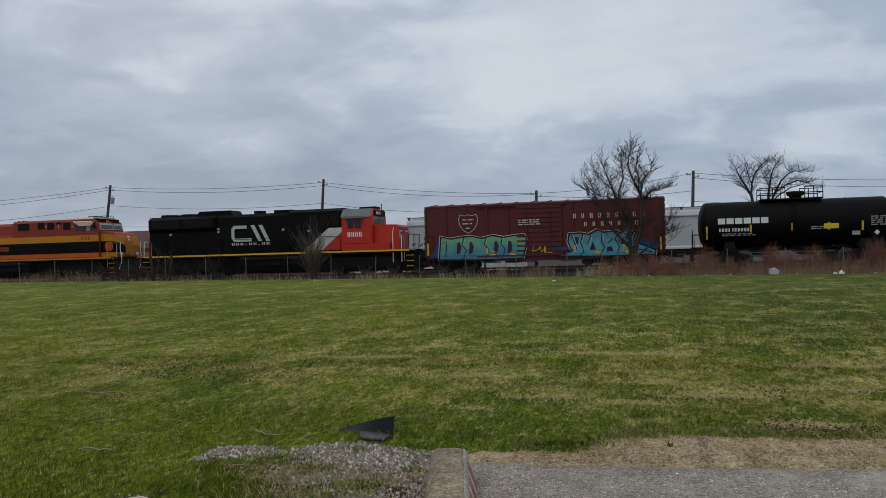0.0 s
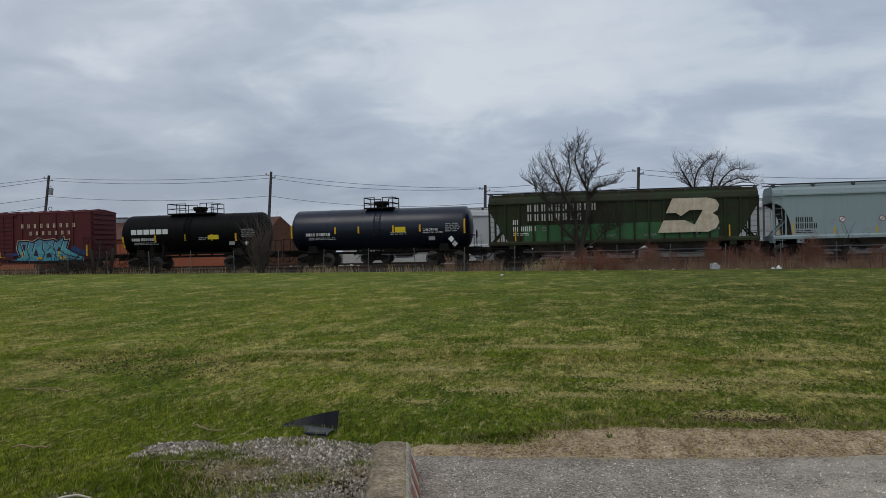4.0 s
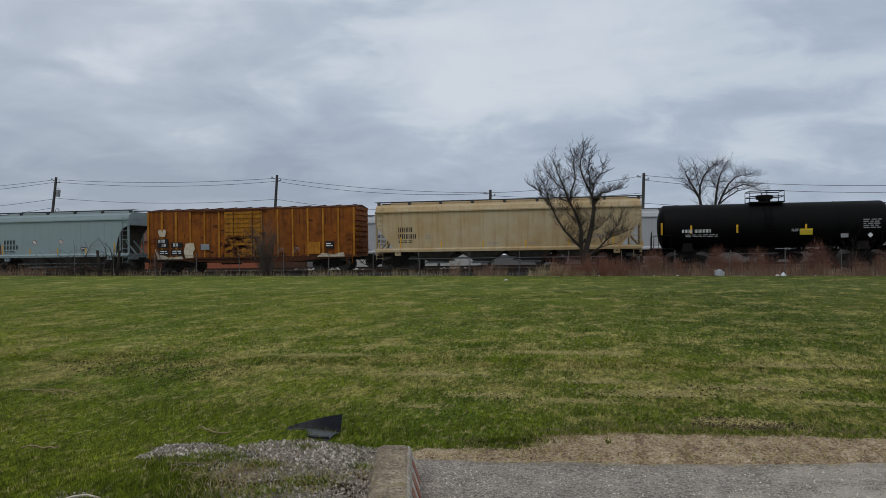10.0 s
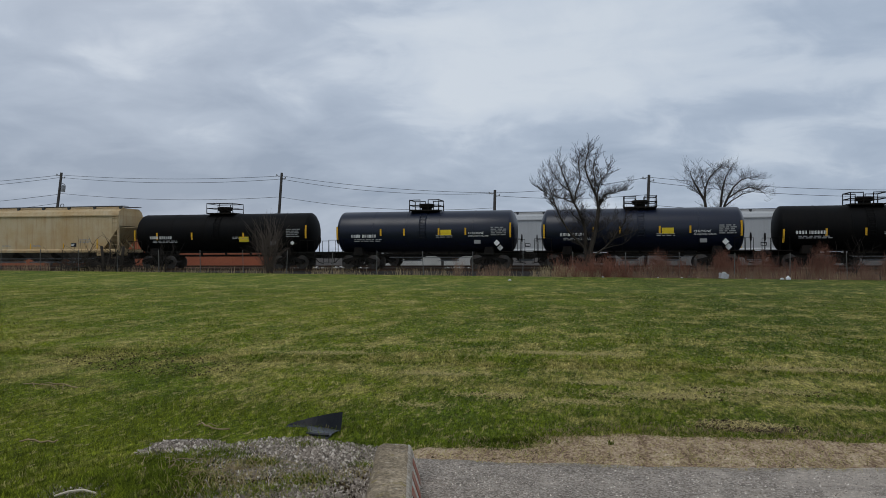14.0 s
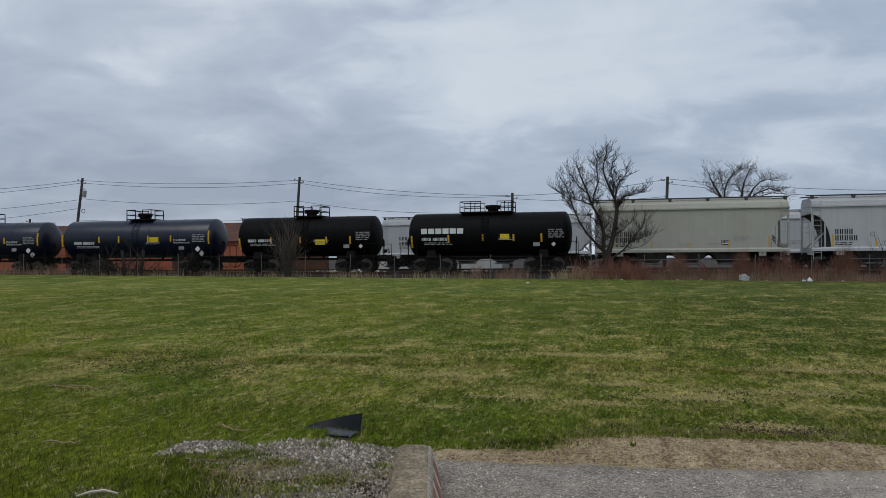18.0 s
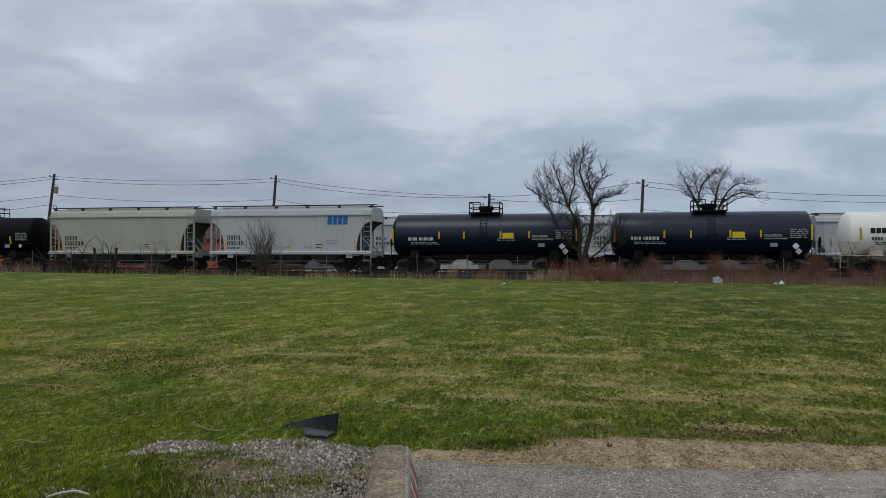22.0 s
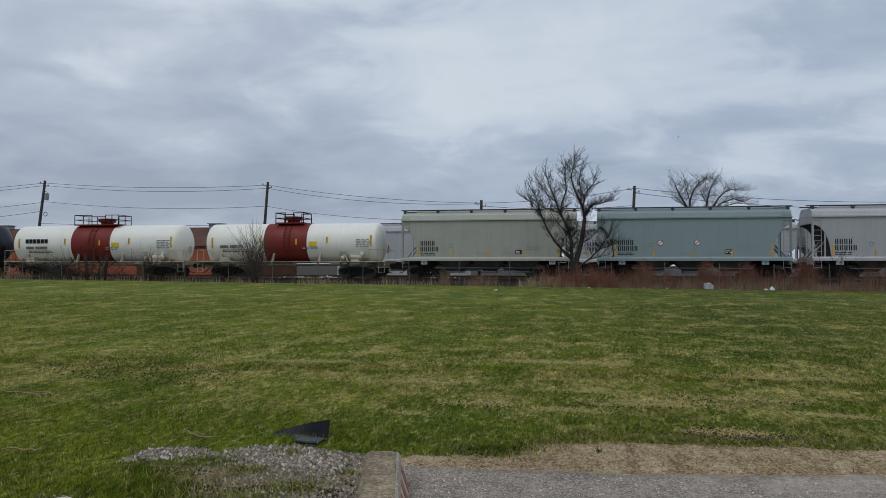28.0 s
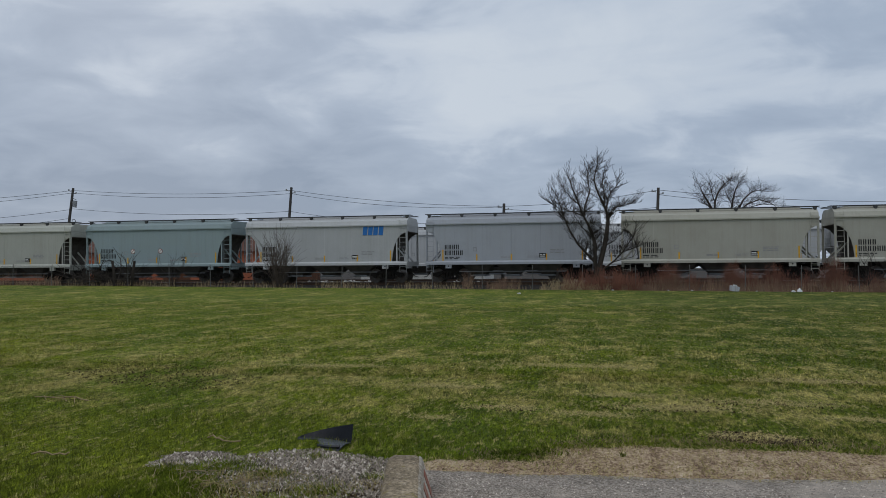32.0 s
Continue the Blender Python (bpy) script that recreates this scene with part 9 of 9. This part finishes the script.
for a, b, p, q in WORN:
    for _ in range(int(5200 * p * q)):
        x, y = a + rnd.gauss(0, 0.55) * p, b + rnd.gauss(0, 0.6) * q
        t, l = rnd.uniform(0, math.pi), rnd.uniform(0.03, 0.10)
        z = field_z(x, y) + rnd.uniform(0.004, 0.022)
        w = 0.0045
        matted.add([(x - w * math.sin(t), y + w * math.cos(t), z), (x + w * math.sin(t), y - w * math.cos(t), z), (x + l * math.cos(t), y + l * math.sin(t) * 0.7, z + rnd.uniform(0, 0.025))], [(0, 1, 2)])
thing("dead_grass", matted, M_BLADEY, "matted patches of dead straw in the lawn", "dead grass", kind="stuff")
for k, (a, b, p, q) in enumerate(WORN):
    if k in (0, 2, 3, 6, 9):
        thing("soil_clods", stones(int(900 * p * q), [(a + 1.1 * p * math.cos(t), b + 1.1 * q * math.sin(t)) for t in [i * math.pi / 6 for i in range(12)]], 0.006, 0.028, 90 + k, 0.008, 0.6), M_CLOD, "dark earth showing through worn turf", "soil", kind="stuff")
thing("grass", tufts(((-0.92, 6.66, 0.06, 220), (-0.75, 6.72, 0.05, 120), (0.05, 6.75, 0.015, 16), (-0.62, 6.9, 0.03, 40)), 0.02, 0.06, 0.007, 76), M_LAWN, "small dark green weeds at the turf's edge", "weed", kind="stuff")
thing("soil_clods", stones(1500, [(-8.2, 10.4), (-8.8, 12.2), (-6.2, 11.5), (-4.9, 10.6), (-5.3, 9.4), (-6.9, 9.6)], 0.006, 0.022, 49, 0.014), M_CLOD, "worn dark earth showing in thin lawn", "soil", kind="stuff")
stems = Shape()
rnd = random.Random(66)
for _ in range(60):
    x, y = -2.72 + rnd.gauss(0, 0.36), 5.3 + rnd.gauss(0, 0.26)
    a, l = rnd.uniform(-0.6, 2.2), rnd.uniform(0.08, 0.26)
    z = field_z(x, y) + 0.02
    stems.path([(x, y, z), (x + 0.5 * l * math.cos(a), y + 0.5 * l * math.sin(a), z + rnd.uniform(0.01, 0.05)), (x + l * math.cos(a + 0.2), y + l * math.sin(a + 0.2), z + rnd.uniform(0, 0.03))], 0.003, 3)
thing("dead_grass", stems, M_DRYBLADE, "long dry stems lying across the stones", "dead grass", kind="stuff")
EDGE = [(-1.25, 6.5), (-0.85, 6.55), (-0.55, 6.8), (-0.45, 7.05), (-0.15, 7.2), (0.2, 7.27), (0.6, 7.25), (1.0, 7.28), (1.5, 7.3), (2.0, 7.3), (2.6, 7.35), (3.2, 7.45)]
thing("grass", tufts([(x, y - 0.04, 0.10, 220) for x, y in EDGE], 0.012, 0.045, 0.004, 74), M_LAWN, "ragged green turf edge over the dead strip", "grass", kind="stuff")
thing("grass", tufts([(x + 0.15, y + 0.12, 0.16, 260) for x, y in EDGE], 0.008, 0.03, 0.004, 75), M_DRYBLADE, "dead blades thinning out into the lawn", "grass", kind="stuff")
rnd = random.Random(61)
dead = Shape()
for _ in range(14000):
    x, y = rnd.uniform(-1.7, 4.5), rnd.uniform(5.95, 7.8)
    if not in_poly(x, y, STRIP):
        continue
    z = field_z(x, y) + 0.014
    a, l, h = rnd.uniform(0, 2 * math.pi), rnd.uniform(0.02, 0.07), rnd.uniform(0.004, 0.03)
    dx, dy = 0.0025 * math.sin(a), -0.0025 * math.cos(a)
    dead.add([(x - dx, y - dy, z), (x + dx, y + dy, z), (x + l * math.cos(a), y + l * math.sin(a), z + h)], [(0, 1, 2)])
thing("dead_grass", dead, M_BLADEY, "flattened dead straw beside the lot", "dead grass", kind="stuff")


# ---- birds ----
def bird(label, size):
    """A small dark bird, wings half raised."""
    ob = tagged(new("bird"), label, "bird", "birds over the yard")
    part("body", Shape().lathe_x([(-0.10 * size, 0.006 * size), (-0.06 * size, 0.026 * size), (0.0, 0.034 * size), (0.06 * size, 0.024 * size), (0.10 * size, 0.014 * size), (0.125 * size, 0.003 * size)], 0, 0, 8), M_NIGHT, ob, "dark feathered body", True)
    part("tail", Shape().add([(-0.08 * size, -0.012 * size, 0.004), (-0.17 * size, -0.035 * size, 0.004), (-0.17 * size, 0.035 * size, 0.004), (-0.08 * size, 0.012 * size, 0.004), (-0.08 * size, 0, -0.006), (-0.17 * size, 0, -0.004)], [(0, 1, 2, 3), (0, 4, 5, 1), (3, 2, 5, 4), (0, 3, 4), (1, 5, 2)]), M_NIGHT, ob)
    for sgn in (-1, 1):
        w = [(0.05, 0.02, 0.01), (-0.05, 0.02, 0.01), (0.045, 0.12, 0.06), (-0.045, 0.12, 0.06), (-0.03, 0.25, 0.10), (-0.06, 0.24, 0.10)]
        v = [(x * size, sgn * y * size, z * size) for x, y, z in w] + [(x * size, sgn * y * size, z * size - 0.006) for x, y, z in w]
        part("wing", Shape().add(v, [(0, 1, 3, 2), (2, 3, 5, 4), (6, 8, 9, 7), (8, 10, 11, 9), (0, 2, 8, 6), (2, 4, 10, 8), (4, 5, 11, 10), (5, 3, 9, 11), (3, 1, 7, 9), (1, 0, 6, 7)]), M_NIGHT, ob, "spread dark wing")
    return ob


# seconds, place of each bird
BIRDS = [
    (bird("small dark bird turning in flight over the yard", 1.0), [(0.0, 290.0, 95, 40.0), (18.0, 34.5, 80, 15.2), (18.9, 24.38, 80, 13.15), (19.0, 23.25, 80, 12.95), (19.2, 21.28, 80, 12.8), (19.4, 18.62, 80, 12.89), (19.6, 16.19, 80, 13.55), (19.8, 15.27, 80, 14.71), (20.0, 15.79, 80, 16.43), (20.2, 16.51, 80, 17.79), (20.4, 18.72, 80, 19.36), (20.6, 22.33, 80, 21.2), (20.8, 26.39, 80, 22.66), (21.4, 38.5, 82, 26.0), (32.0, 260.0, 110, 60.0)]),
    (bird("distant dark bird crossing the sky", 1.1), [(0.0, 240.0, 120, 30.0), (21.5, 58.0, 140, 25.0), (22.8, 49.28, 140, 24.23), (23.0, 48.48, 140, 24.2), (23.4, 45.44, 140, 24.12), (23.8, 42.7, 140, 23.88), (24.2, 39.51, 140, 23.6), (24.5, 37.32, 140, 23.38), (26.5, 24.01, 140, 23.77), (26.9, 21.32, 140, 23.68), (27.6, 16.85, 140, 23.91), (28.0, 14.57, 140, 23.71), (28.4, 12.17, 140, 23.53), (28.8, 9.98, 140, 23.43), (29.2, 6.68, 140, 23.1), (29.6, 4.88, 140, 22.73), (30.0, 2.55, 140, 22.53), (30.4, -0.0, 140, 22.11), (30.8, -1.48, 140, 21.31), (32.0, -6.0, 140, 16.5)]),
]


def motions():
    times = [t for t, _ in ROLLED]
    far = [d for _, d in ROLLED]
    fine = [(k / FPS, float(np.interp(k / FPS, times, far))) for k in range(0, 32 * FPS + 1, 2)]
    for ob, xc in TRAIN:
        walk(ob, [(t, pose(xc - d, TRACK_Y, RAIL_Z)) for t, d in ROLLED])
    for ob, rows in BIRDS:
        keyed, turn = [], 180.0
        for (t, x, y, z), (_, u, v, _) in zip(rows, rows[1:] + rows[-1:]):
            if (u, v) != (x, y):
                a = math.degrees(math.atan2(v - y, u - x))
                turn += max(-85.0, min(85.0, (a - turn + 180) % 360 - 180))
            keyed.append((t, pose(x, y, z, 12, 0, turn)))
        walk(ob, keyed)
    for ob, r in AXLES:
        x, z = ob.matrix_basis.translation.x, r
        walk(ob, [(t, pose(x, 0, z, 0, -math.degrees(d / r) % 360, 0)) for t, d in fine])


motions()
